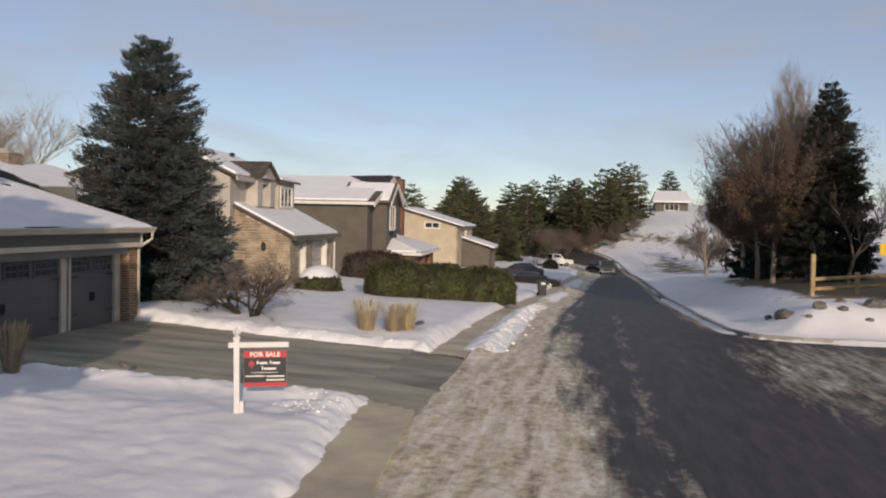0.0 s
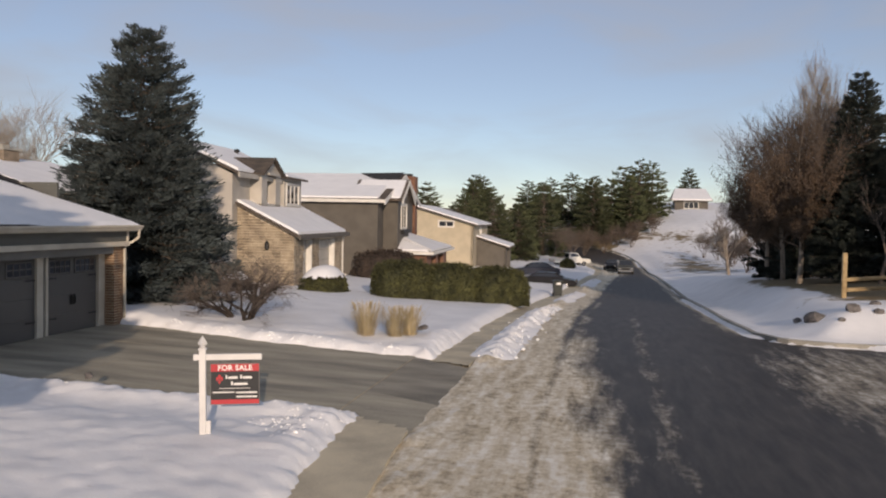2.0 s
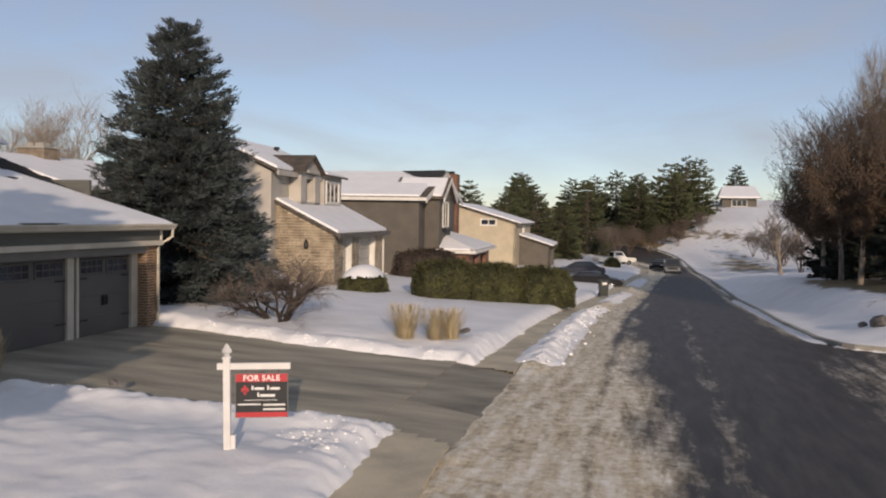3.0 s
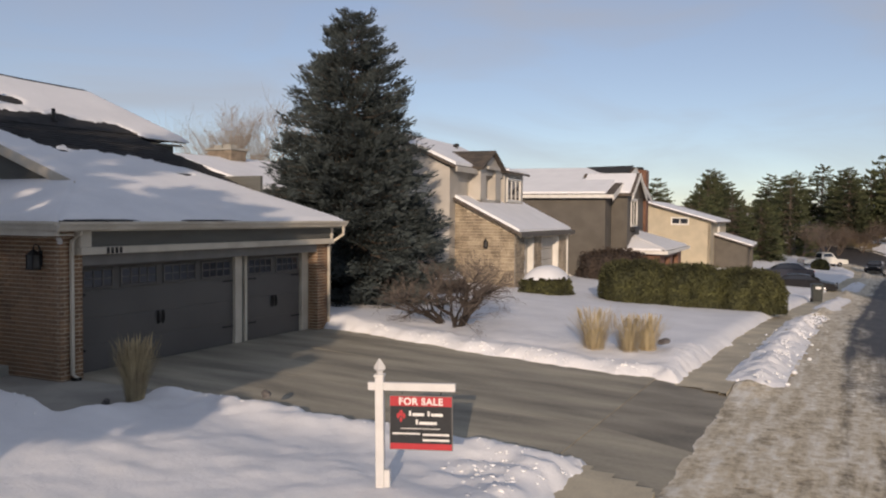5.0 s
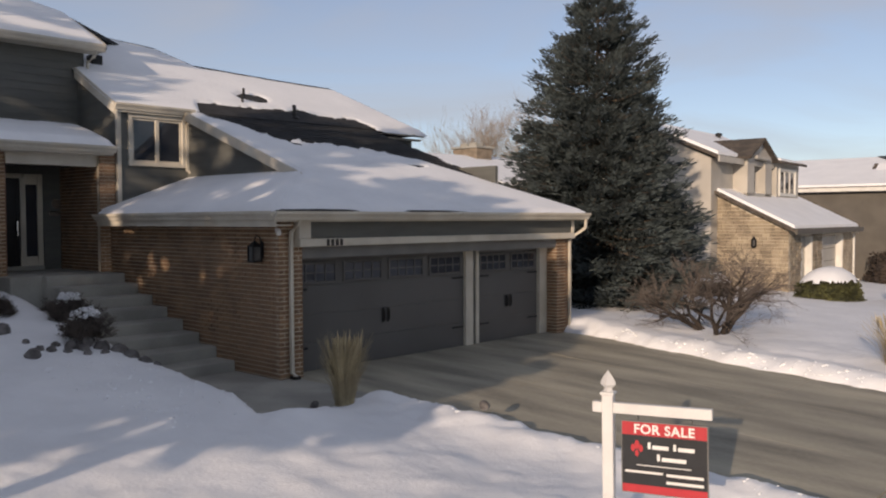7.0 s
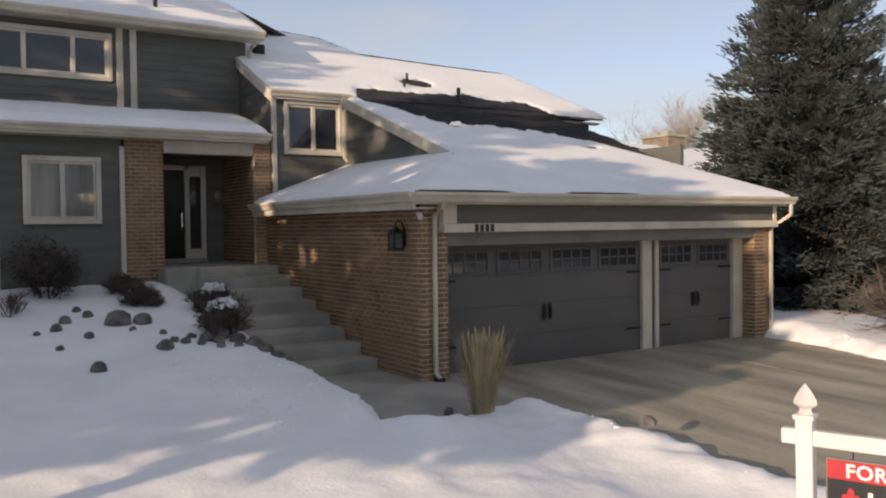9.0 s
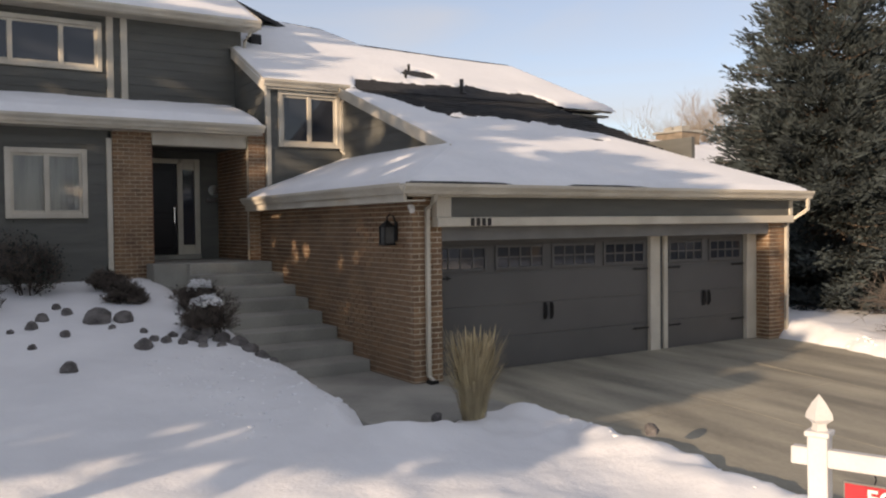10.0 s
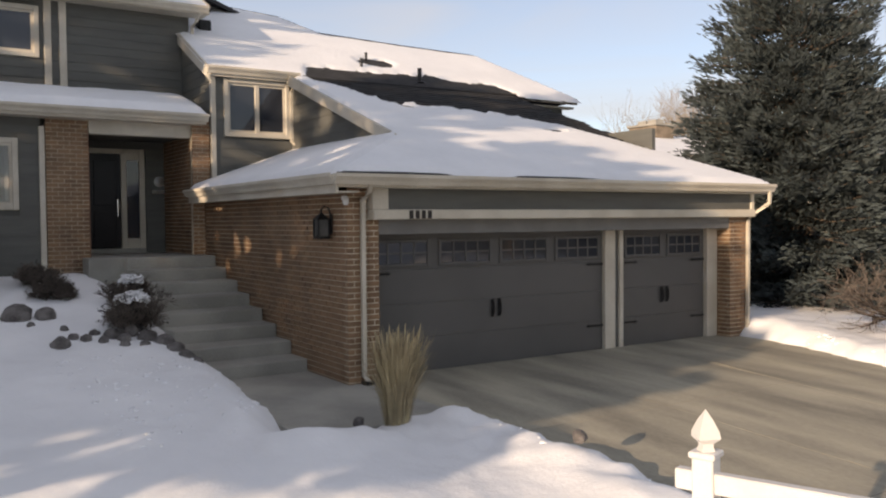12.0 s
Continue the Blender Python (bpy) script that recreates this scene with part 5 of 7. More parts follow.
def oval_tree(name, at, height, radius, label, seed=1, trunk=0.16, clear=0.2, limbs=60, leaf_count=60000, leaf_size=0.095):
    """A leafless oval tree: a straight trunk, rising limbs all round it, fine twigs and dry leaves low in the crown."""
    rng = random.Random(seed)
    t = thing(name, label, "tree", pose(*at))
    stem, wood, fine = Build(), Build(), Build()
    sway = lambda z: Vector((0.12 * math.sin(z * 0.9 + seed), 0.12 * math.cos(z * 0.7 + seed), z))
    stem.tube([sway(height * k / 8) - Vector((0, 0, 0.2 if k == 0 else 0)) for k in range(9)], [trunk * (1 - 0.93 * k / 8) for k in range(9)], 7, False)
    ends = []

    def shoot(p, d, length, r, level):
        pts, q, dd = [p], p, d
        n = 4 if level == 0 else 3
        for _ in range(n):
            dd = (dd + Vector((rng.gauss(0, 0.12), rng.gauss(0, 0.12), 0.1 + rng.gauss(0, 0.06)))).normalized()
            q = q + dd * length / n
            pts.append(q)
        (wood if level < 2 else fine).tube(pts, [r * (1 - 0.75 * i / n) for i in range(n + 1)], 5 if level == 0 else 3, False)
        if level == 2:
            ends.append(pts[-1])
            ends.append(pts[1])
            return
        for i in range(9 if level == 0 else 6):
            k = rng.uniform(0.25, 1.0) * n
            a = min(int(k), n - 1)
            o = pts[a].lerp(pts[a + 1], k - a)
            side = Vector((rng.gauss(0, 1), rng.gauss(0, 1), rng.gauss(0.2, 0.5))).normalized()
            shoot(o, (dd * 0.75 + side * 0.6).normalized(), length * rng.uniform(0.3, 0.5), r * 0.45, level + 1)

    for i in range(limbs):
        f = i / (limbs - 1)
        z = height * (clear + (0.93 - clear) * f)
        a = i * 2.4 + rng.uniform(-0.4, 0.4)
        reach = radius * (math.sin(math.pi * (0.22 + 0.74 * f)) ** 0.8) * rng.uniform(0.8, 1.15)
        d = Vector((math.cos(a), math.sin(a), 0.55 + 0.9 * f)).normalized()
        shoot(sway(z), d, reach * 1.15, max(trunk * 0.34 * (1 - 0.7 * f), 0.012), 0)
    part("trunk", stem, BARK_PALE, t, smooth=True)
    part("branches", wood, BARK, t, smooth=True, kind="stuff")
    part("twigs", fine, TWIG, t, kind="stuff")
    lv = np.random.default_rng(seed)
    e = np.array([p[:] for p in ends])
    chance = np.exp(-((e[:, 2] / height - 0.38) / 0.26) ** 2)
    pick = lv.choice(len(e), leaf_count, p=chance / chance.sum())
    e = e[pick] + lv.normal(0, 0.16, (leaf_count, 3))
    a, c = lv.normal(0, 1, (leaf_count, 3)), lv.normal(0, 1, (leaf_count, 3))
    a /= np.linalg.norm(a, axis=1)[:, None]
    c -= a * (a * c).sum(1)[:, None]
    c /= np.linalg.norm(c, axis=1)[:, None]
    sz = leaf_size * lv.uniform(0.5, 1.2, leaf_count)[:, None]
    q = np.stack([e, e + a * sz * 0.5 + c * sz * 0.3, e + a * sz, e + a * sz * 0.5 - c * sz * 0.3], 1).reshape(-1, 3)
    part("dry_leaves", array_mesh("dry_leaves", q, np.arange(4 * leaf_count).reshape(-1, 4), LEAF_RUST, False), LEAF_RUST, t, "scattered dry brown leaves", kind="stuff")
    return t


def shrub(name, at, size, material, label, seed=1, sprays=5000, leaf=0.09, boxy=2.0, category="shrub", snow=0.0, turn=0.0):
    """A dense bush: short stems and many small sprays filling a rounded block of the given size."""
    rng = np.random.default_rng(seed)
    t = thing(name, label, category, pose(*at, 0, 0, turn))
    sx, sy, sz = size
    st = Build()
    for _ in range(14):
        x, y = rng.uniform(-0.35, 0.35) * sx, rng.uniform(-0.35, 0.35) * sy
        st.tube([(x * 0.6, y * 0.6, -0.1), (x, y, sz * 0.7)], [0.025, 0.008], 5, False)
    part("stems", st, BARK, t)
    u = rng.normal(0, 1, (sprays, 3))
    u[:, 2] = np.abs(u[:, 2])
    u /= (np.abs(u) ** (boxy * 1.6)).sum(1)[:, None] ** (1 / (boxy * 1.6))
    dent = 0.9 + 0.22 * (lumps(np.arctan2(u[:, 1], u[:, 0]) * 3 + 9, u[:, 2] * 4, seed + 3) - 0.4)
    p = u * rng.uniform(0.74, 1.0, sprays)[:, None] ** 0.5 * dent[:, None] * np.array([sx / 2, sy / 2, sz])
    p[:, 2] = np.clip(p[:, 2], 0.02, None)
    o = u * np.array([1, 1, 0.7]) + rng.normal(0, 0.6, (sprays, 3))
    o /= np.linalg.norm(o, axis=1)[:, None]
    c = np.cross(o, rng.normal(0, 1, (sprays, 3)))
    c /= np.linalg.norm(c, axis=1)[:, None] + 1e-9
    s = leaf * rng.uniform(0.6, 1.4, sprays)[:, None]
    q = np.stack([p, p + o * s * 0.5 + c * s * 0.35, p + o * s, p + o * s * 0.5 - c * s * 0.35], 1).reshape(-1, 3)
    part("foliage", array_mesh("foliage", q, np.arange(4 * sprays).reshape(-1, 4), material, False), material, t, kind="stuff")
    core = Build()
    bm = bmesh.new()
    bmesh.ops.create_icosphere(bm, subdivisions=3, radius=1)
    vs = []
    for w in bm.verts:
        c3 = np.array(w.co)
        c3 /= (np.abs(c3) ** (boxy * 1.6)).sum() ** (1 / (boxy * 1.6))
        vs.append((c3[0] * sx * 0.41, c3[1] * sy * 0.41, max(c3[2], 0) * sz * 0.83))
    bm.verts.index_update()
    core.add(vs, [[w.index for w in f.verts] for f in bm.faces])
    bm.free()
    part("inner_growth", core, material, t, kind="stuff")
    if snow:
        g = np.linspace(-1, 1, 29)
        A, B = np.meshgrid(g, g)
        rr = (np.abs(A) ** 2.6 + np.abs(B) ** 2.6) ** (1 / 2.6)
        hz = sz * np.clip(1 - rr ** 3.2 * 0.5, 0, 1) * 0.97 + snow * (1 - rr ** 2) + 0.05 * (lumps(A * 3 + 5, B * 3 + 5, seed) - 0.5)
        k = (rr[:-1, :-1] < 0.86).ravel()
        i = (np.arange(28)[:, None] * 29 + np.arange(28)[None]).ravel()[k]
        me = array_mesh("snow_cap", np.stack([A * sx * 0.5, B * sy * 0.5, hz], -1).reshape(-1, 3), np.stack([i, i + 1, i + 30, i + 29], 1), SNOW)
        cap = tagged(new("snow_cap", me), "cap of snow on a clipped shrub", "snow", kind="stuff")
        cap.matrix_basis = pose(*at, 0, 0, turn)
    return t


def grass_clump(at, height, width, label, seed=1, blades=420, category="ornamental grass"):
    rng = np.random.default_rng(seed)
    t = thing("grass_clump", label, category, pose(*at), group="dry grass clumps")
    V, F = [], []
    for i in range(blades):
        a = rng.uniform(0, 6.28)
        r0 = width * 0.22 * rng.uniform(0, 1) ** 0.5
        lean = rng.uniform(0.0, 0.62) * width * 0.9
        h = height * rng.uniform(0.55, 1.05)
        w = rng.uniform(0.0015, 0.0042)
        d = np.array([math.cos(a), math.sin(a), 0])
        s = np.array([-math.sin(a), math.cos(a), 0])
        p0, p1, p2 = d * r0, d * (r0 + lean * 0.35) + [0, 0, h * 0.6], d * (r0 + lean) + rng.normal(0, 0.03, 3) + [0, 0, h]
        k = len(V) * 6
        V.append(np.array([p0 - s * w, p0 + s * w, p1 + s * w, p1 - s * w, p2 + s * w * (1.6 if i % 3 == 0 else 0.3), p2 - s * w * (1.6 if i % 3 == 0 else 0.3)]))
        F += [(k, k + 1, k + 2, k + 3), (k + 3, k + 2, k + 4, k + 5)]
    part("blades", array_mesh("blades", np.concatenate(V), F, GRASS_DRY, False), GRASS_DRY, t, kind="stuff")
    plume = Build()
    for i in range(26):
        a, r = rng.uniform(0, 6.28), width * rng.uniform(0.05, 0.42)
        x, y, z = math.cos(a) * r, math.sin(a) * r, height * rng.uniform(0.75, 1.0)
        plume.tube([(x * 0.9, y * 0.9, z - 0.16), (x, y, z), (x * 1.1, y * 1.1, z + 0.14)], [0.004, 0.013, 0.002], 4, False)
    part("plumes", plume, GRASS_DRY, t, kind="stuff")
    return t


STREET = pose(10.4, -7.0, 0, 0, 0, -2.75) @ pose(-10.4, 7.0, 0)      # the neighbours' plots lie at a slight angle


def plot(x, y):
    p = STREET @ Vector((x, y, 0))
    return p.x, p.y


def on_land(x, y, sink=0.0):
    x, y = plot(x, y) if x > 12 else (x, y)
    return (x, y, float(land(x, y)) + 0.1 - sink)


needle_tree("spruce", (14.2, 2.45, 0.0), 10.1, 3.35, NEEDLE_BLUE, "tall full blue spruce rising from the snowy lawn", 4, whorls=46, per=23, tufts=230, size=0.27, skirt=0.02, power=0.52, droop=0.3, fat=(0.06, 0.11))
bare_tree("ornamental_tree", (10.67, -3.22, -0.05), 2.75, "low many-stemmed bare tree in the lawn", 12, HEDGE_DARK, 0.6, 0.22, 6, stems=6, up=0.02, category="small tree", kids=(3, 4), lean_range=(0.5, 1.5))
grass_clump((-0.42, -2.6, 0.03), 1.05, 0.62, "tall clump of dry tan grass beside the walk", 3, 1100)
grass_clump((9.8, -7.4, -0.17), 1.0, 1.15, "faded golden grass clump in the snow", 4, 620)
grass_clump((9.9, -8.25, -0.22), 0.95, 0.95, "faded golden grass clump in the snow", 5, 480)
grass_clump((10.4, -8.6, -0.22), 0.95, 0.95, "faded golden grass clump in the snow", 6, 480)
for k, (x, y) in enumerate(((25.4, -4.1), (26.4, -6.1), (27.6, -8.3))):
    shrub("juniper", on_land(x, y, 0.1), (2.7, 3.2, 2.0), HEDGE, "dense green clipped juniper hedge along the lawn", 31 + k, 16000, 0.08, 2.6, "hedge", turn=28)
shrub("clipped_shrub", on_land(24.9, -0.2, 0.1), (3.1, 2.2, 0.95), HEDGE, "clipped green shrub under a snow cap", 41, 4500, 0.1, 2.2, snow=0.42)
shrub("clipped_shrub", on_land(20.0, 2.2, 0.1), (2.6, 1.4, 0.7), HEDGE_DARK, "dark twiggy shrub half buried in snow", 42, 3500, 0.1, 2.0, snow=0.25)
shrub("dark_hedge", on_land(44.0, 2.6, 0.1), (3.0, 5.0, 2.3), HEDGE_DARK, "tall dark brown hedge beside the taupe house", 43, 4000, 0.16, 2.4)
for k, (x, y, h) in enumerate(((-2.1, 2.35, 0.75), (-1.8, 3.75, 0.78), (-2.9, 4.5, 0.6), (-3.0, 5.5, 0.65))):
    bare_tree("bare_shrub", (x, y, float(land(x, y)) + 0.06), h, "small dark leafless shrub by the steps", 51 + k, HEDGE_DARK, 0.7, 0.035, 5, stems=9, up=0.2, category="shrub", kids=(4, 6), leaves=HEDGE_DARK, leaf_count=700, leaf_size=0.045, lean_range=(0.1, 0.8))
bare_tree("bare_shrub", (-4.3, 5.5, float(land(-4.3, 5.5))), 1.25, "large dark twiggy shrub under the curtained window", 57, HEDGE_DARK, 0.7, 0.05, 5, stems=9, up=0.25, category="shrub", kids=(4, 6), leaves=NEEDLE_DARK, leaf_count=2500, leaf_size=0.06, lean_range=(0.1, 0.7))
bare_tree("twiggy_shrub", (-5.1, 4.4, float(land(-5.1, 4.4))), 0.7, "thin bare twigs standing in the snow", 58, TWIG, 0.6, 0.02, 4, stems=4, category="shrub")


def rock(at, size, seed, label="rough brown landscape rock set in the snow", snow=False):
    rng = random.Random(seed)
    bm = bmesh.new()
    bmesh.ops.create_icosphere(bm, subdivisions=2, radius=1)
    for w in bm.verts:
        k = 1 + 0.28 * (noise.noise(w.co * 1.3 + Vector((seed * 3.1, 0, 0)))) + 0.1 * noise.noise(w.co * 3.7 + Vector((0, seed, 0)))
        w.co = Vector((w.co.x * size[0], w.co.y * size[1], w.co.z * size[2])) * k
    me = bpy.data.meshes.new("rock")
    bm.to_mesh(me)
    bm.free()
    me.materials.append(ROCK)
    ob = new("rock", me)
    ob.matrix_basis = pose(*at, rng.uniform(-12, 12), rng.uniform(-12, 12), rng.uniform(0, 360))
    return tagged(ob, label, "rock", "landscape rocks")


for x, y, r, sd in ((-2.1, 2.35, 0.26, 6), (-1.8, 3.75, 0.2, 7)):
    rs = np.random.default_rng(sd)
    a, q = rs.uniform(0, 6.28, 260), r * rs.uniform(0, 1, 260) ** 0.5
    sx, sy = x + np.cos(a) * q, y + np.sin(a) * q
    snow_clods(sx, sy, float(land(x, y)) + 0.68 - 1.6 * q ** 2 + rs.normal(0, 0.035, 260), rs.uniform(0.008, 0.028, 260), sd, "snow caught in the top of a small shrub")


def lawn_top(x, y):
    return float(land(x, y)) + 0.1


k = 0
for x, y, s in ((-3.55, 3.35, 0.27), (-3.15, 3.3, 0.2), (-2.2, 2.2, 0.2), (-2.0, 1.95, 0.17), (-1.8, 1.75, 0.2), (-1.72, 1.45, 0.17), (-2.45, 2.1, 0.15), (-3.15, 1.9, 0.17), (-2.95, 2.15, 0.1), (-2.8, 2.05, 0.11), (-2.65, 2.25, 0.1),
                (-4.3, 3.6, 0.13), (-4.5, 3.2, 0.12), (-4.1, 2.7, 0.1), (-4.6, 2.2, 0.08), (-4.3, 1.0, 0.15), (-1.68, 1.05, 0.14), (-2.35, 1.7, 0.09), (-4.0, 4.3, 0.1), (-0.75, -2.3, 0.08), (-2.05, 2.35, 0.13), (-1.9, 2.1, 0.12), (-2.3, 1.95, 0.12), (-2.1, 1.6, 0.1), (-2.6, 1.9, 0.1), (-3.0, 2.6, 0.08), (-3.9, 3.9, 0.12), (-3.4, 2.9, 0.07), (-4.8, 3.0, 0.07), (-1.6, 0.8, 0.09)):
    rock((x, y, lawn_top(x, y) + 0.03), (s * 0.85, s * 0.75, s * 0.75), k)
    k += 1
rock((0.55, -4.5, 0.2), (0.09, 0.08, 0.07), 77, "small tan rock on the snow bank")
rock((10.4, -9.0, 0.1), (0.22, 0.13, 0.06), 78, "flat stone edging in the snow")
for x, y, s in ((18.6, -21.9, 0.45), (18.2, -23.1, 0.33), (18.0, -23.9, 0.22), (18.6, -25.2, 0.48), (18.3, -26.5, 0.3), (19.4, -24.2, 0.22), (19.4, -21.5, 0.22), (17.4, -22.5, 0.14), (17.3, -24.6, 0.16)):
    rock((x, y, float(land(x, y)) + 0.12), (s, s * 0.8, s * 0.62), k, "large rounded boulder at the street corner")
    k += 1

# far side of the street
needle_tree("spruce", on_land(33.4, -26.0, 0.3), 11.0, 2.6, NEEDLE_DARK, "tall dark spruce on the bank across the street", 8, whorls=44, per=20, tufts=140, size=0.32, skirt=0.08, power=0.62, fat=(0.06, 0.11))
needle_tree("spruce", on_land(44, -26.2, 0.2), 6.2, 3.2, NEEDLE_DARK, "broad dark spruce under the brown trees", 9, whorls=22, per=14, tufts=45, size=0.34, skirt=0.02, power=0.6)
needle_tree("spruce", on_land(51, -25.8, 0.2), 6.4, 3.2, NEEDLE_DARK, "broad dark spruce under the brown trees", 10, whorls=22, per=14, tufts=45, size=0.34, skirt=0.02, power=0.6)
for x, y, h, r, sd in ((33.6, -23.3, 8.6, 3.2, 21), (40.6, -23.5, 9.2, 3.6, 22), (37.8, -25.8, 9.8, 3.6, 23), (48.0, -23.8, 9.4, 3.6, 24)):
    oval_tree("maple", on_land(x, y, 0.1), h, r, "bare oval tree with rusty dead leaves still hanging", sd)
bare_tree("young_tree", on_land(29.6, -26.2, 0.1), 5.4, "small bare tree in front of the dark spruce", 35, BARK, 0.6, 0.1, 5, up=0.3, category="tree")
bare_tree("poplar", on_land(52, -28.6, 0.1), 12.5, "tall pale leafless tree with upright limbs", 25, BARK_PALE, 0.36, 0.22, 6, up=0.6, kids=(4, 5), category="tree")
bare_tree("young_tree", on_land(64, -22.8, 0.1), 6.0, "small pale bare tree beside the kerb", 26, BARK_PALE, 0.6, 0.18, 5, up=0.2, category="tree")
bare_tree("young_tree", on_land(78, -26, 0.1), 6.5, "small brown bare tree on the bank", 27, BARK, 0.6, 0.14, 5, up=0.25, category="tree")
for k, (x, y, h, r) in enumerate(((105, 5.5, 9.5, 3.6), (109, 2.5, 8.5, 3.2), (116, 3.5, 8.2, 2.9), (122, 0.3, 12.2, 3.8), (127, 4, 9, 3), (99, 9.5, 8, 3.2),
                                  (140, -6.5, 11, 3.6), (145, -9.5, 10, 3.8), (143, -13.0, 10.5, 3.4), (150, -11.5, 12.5, 4.0), (157, -14.5, 13, 4.2), (163, -17, 12, 4), (152, -5, 10, 3.6), (160, -1, 11, 4), (172, -14, 10, 3.6), (168, 6, 10, 4), (150, 14, 10, 4), (135, 16, 9, 4), (190, -4, 9, 4), (200, -26, 9, 3), (120, 20, 9, 3.5), (130, 28, 10, 4), (108, 30, 9, 4), (146, 26, 10, 4), (92, 26, 9, 3.5), (84, 31, 9, 3.5), (162, 20, 10, 4), (176, 10, 10, 4), (186, 24, 10, 4), (72, 34, 8, 3.5), (205, 8, 10, 4), (210, -12, 9, 4), (225, 30, 10, 5))):
    far = x > 130
    needle_tree("pine", on_land(x, y, 0.3), h, r, NEEDLE_PINE, "dark green ponderosa pine on the hillside", 60 + k, whorls=18 if far else 24, per=11, tufts=32, size=0.55 if far else 0.42, skirt=0.08 if not far else 0.14, power=0.6, round_top=0.3, category="pine tree")
bare_tree("young_tree", on_land(112, -5, 0.1), 5.5, "bare brown tree beside the bend of the street", 28, BARK, 0.65, 0.14, 5, category="tree")
bare_tree("young_tree", on_land(118, -2, 0.1), 5.5, "bare brown tree beside the bend of the street", 29, BARK, 0.65, 0.14, 5, category="tree")
bare_tree("backyard_tree", on_land(36, 28, 0.1), 13.0, "leafless tree behind the houses", 30, BARK_PALE, 0.6, 0.22, 6, up=0.3, kids=(5, 6), category="tree")
bare_tree("backyard_tree", on_land(62, 22, 0.1), 8.5, "leafless tree behind the houses", 33, BARK, 0.5, 0.18, 5, up=0.4, category="tree")
for k, (x, y, h) in enumerate(((70, -25, 3.6), (75, -28, 4.2), (83, -24.5, 3.4), (88, -29, 4.6), (94, -26, 3.8), (101, -27, 4.4), (108, -25.5, 3.4), (114, -24, 4.0))):
    bare_tree("bank_shrub", on_land(x, y, 0.1), h, "leafless brown shrub on the snowy bank", 110 + k, BARK, 0.65, 0.1, 5, stems=4, up=0.2, kids=(4, 5), category="shrub", lean_range=(0.1, 0.6))
for k, (x, y, h) in enumerate(((124, -3, 3.6), (127, -6, 4.0), (130, -2, 4.2), (131, -9, 3.6), (134, -6, 4.4), (136, -11, 4.0), (138, -14, 4.4), (133, -13.5, 3.0), (141, -17, 4.2))):
    bare_tree("bend_shrub", on_land(x, y, 0.1), h, "brown leafless thicket shrub beside the bend", 130 + k, BARK, 0.65, 0.1, 5, stems=5, up=0.2, kids=(4, 5), category="shrub", lean_range=(0.1, 0.7), leaves=LEAF_RUST, leaf_count=900, leaf_size=0.16)


# ---- the sale sign ----
sign = thing("sale_sign", "white post with a hanging red and black sale board", "sign")
sp = Build().chamfer(-0.05, 0.05, -0.05, 0.05, -0.3, 1.44, 0.006)
sp.chamfer(-0.062, 0.062, -0.062, 0.062, 1.44, 1.47, 0.006)
part("post", sp, PLASTIC_WHITE, sign)
part("finial", Build().lathe([(0.045, 1.47), (0.036, 1.49), (0.036, 1.505), (0.07, 1.53), (0.066, 1.56), (0.035, 1.615), (0.0, 1.66)], (0, 0, 0), 4), PLASTIC_WHITE, sign)
part("foot_block", Build().chamfer(0.05, 0.12, -0.045, 0.045, -0.2, 0.34, 0.008), PLASTIC_WHITE, sign)
part("arm", Build().chamfer(-0.14, 0.9, -0.03, 0.03, 1.28, 1.375, 0.006), PLASTIC_WHITE, sign)
for x in (0.26, 0.72):
    part("hanger", Build().tube([(x, 0, 1.29), (x + 0.01, 0, 1.25), (x, 0, 1.215)], 0.004, 5), METAL_DARK, sign)
part("board_rim", Build().chamfer(0.115, 0.865, -0.011, 0.011, 0.58, 1.225, 0.004), HEADER, sign)
FACE = -0.0135
bd = Build().box(0.125, 0.855, FACE, -0.0115, 0.66, 1.1)
panel = part("board_field", bd, SIGN_BLACK, sign)
part("top_band", Build().box(0.125, 0.855, FACE, -0.0115, 1.1, 1.215), SIGN_RED, sign)
part("bottom_band", Build().box(0.125, 0.855, FACE, -0.0115, 0.59, 0.66), SIGN_RED, sign)
txt = bpy.data.curves.new("wording", "FONT")
txt.body, txt.size, txt.extrude, txt.align_x = "FOR SALE", 0.115, 0.001, "CENTER"
txt.space_character, txt.offset = 1.08, 0.003
tmp = new("wording_source", txt)
dg = bpy.context.evaluated_depsgraph_get()
tm = bpy.data.meshes.new_from_object(tmp.evaluated_get(dg))
bpy.data.objects.remove(tmp)
tm.materials.clear()
tm.materials.append(SIGN_INK)
wording = part("wording", tm, SIGN_INK, sign, "white lettering FOR SALE")
wording.matrix_basis = pose(0.49, FACE - 0.0015, 1.118, 90, 0, 0)
ink = lambda x0, x1, z0, z1, m=SIGN_INK: part("print_bar", Build().box(x0, x1, FACE - 0.0025, FACE - 0.0005, z0, z1), m, sign)
for x0, x1, z in ((0.35, 0.375, 0), (0.39, 0.53, 0), (0.57, 0.595, 0), (0.61, 0.75, 0), (0.43, 0.455, -0.1), (0.47, 0.68, -0.1)):
    tall = x1 - x0 < 0.06
    ink(x0, x1, 0.985 + z, 1.02 + z + (0.025 if tall else 0.0))
ink(0.25, 0.72, 0.832, 0.84)
ink(0.15, 0.48, 0.765, 0.785)
ink(0.51, 0.825, 0.755, 0.78)
ink(0.51, 0.825, 0.69, 0.715)
emblem = Build()
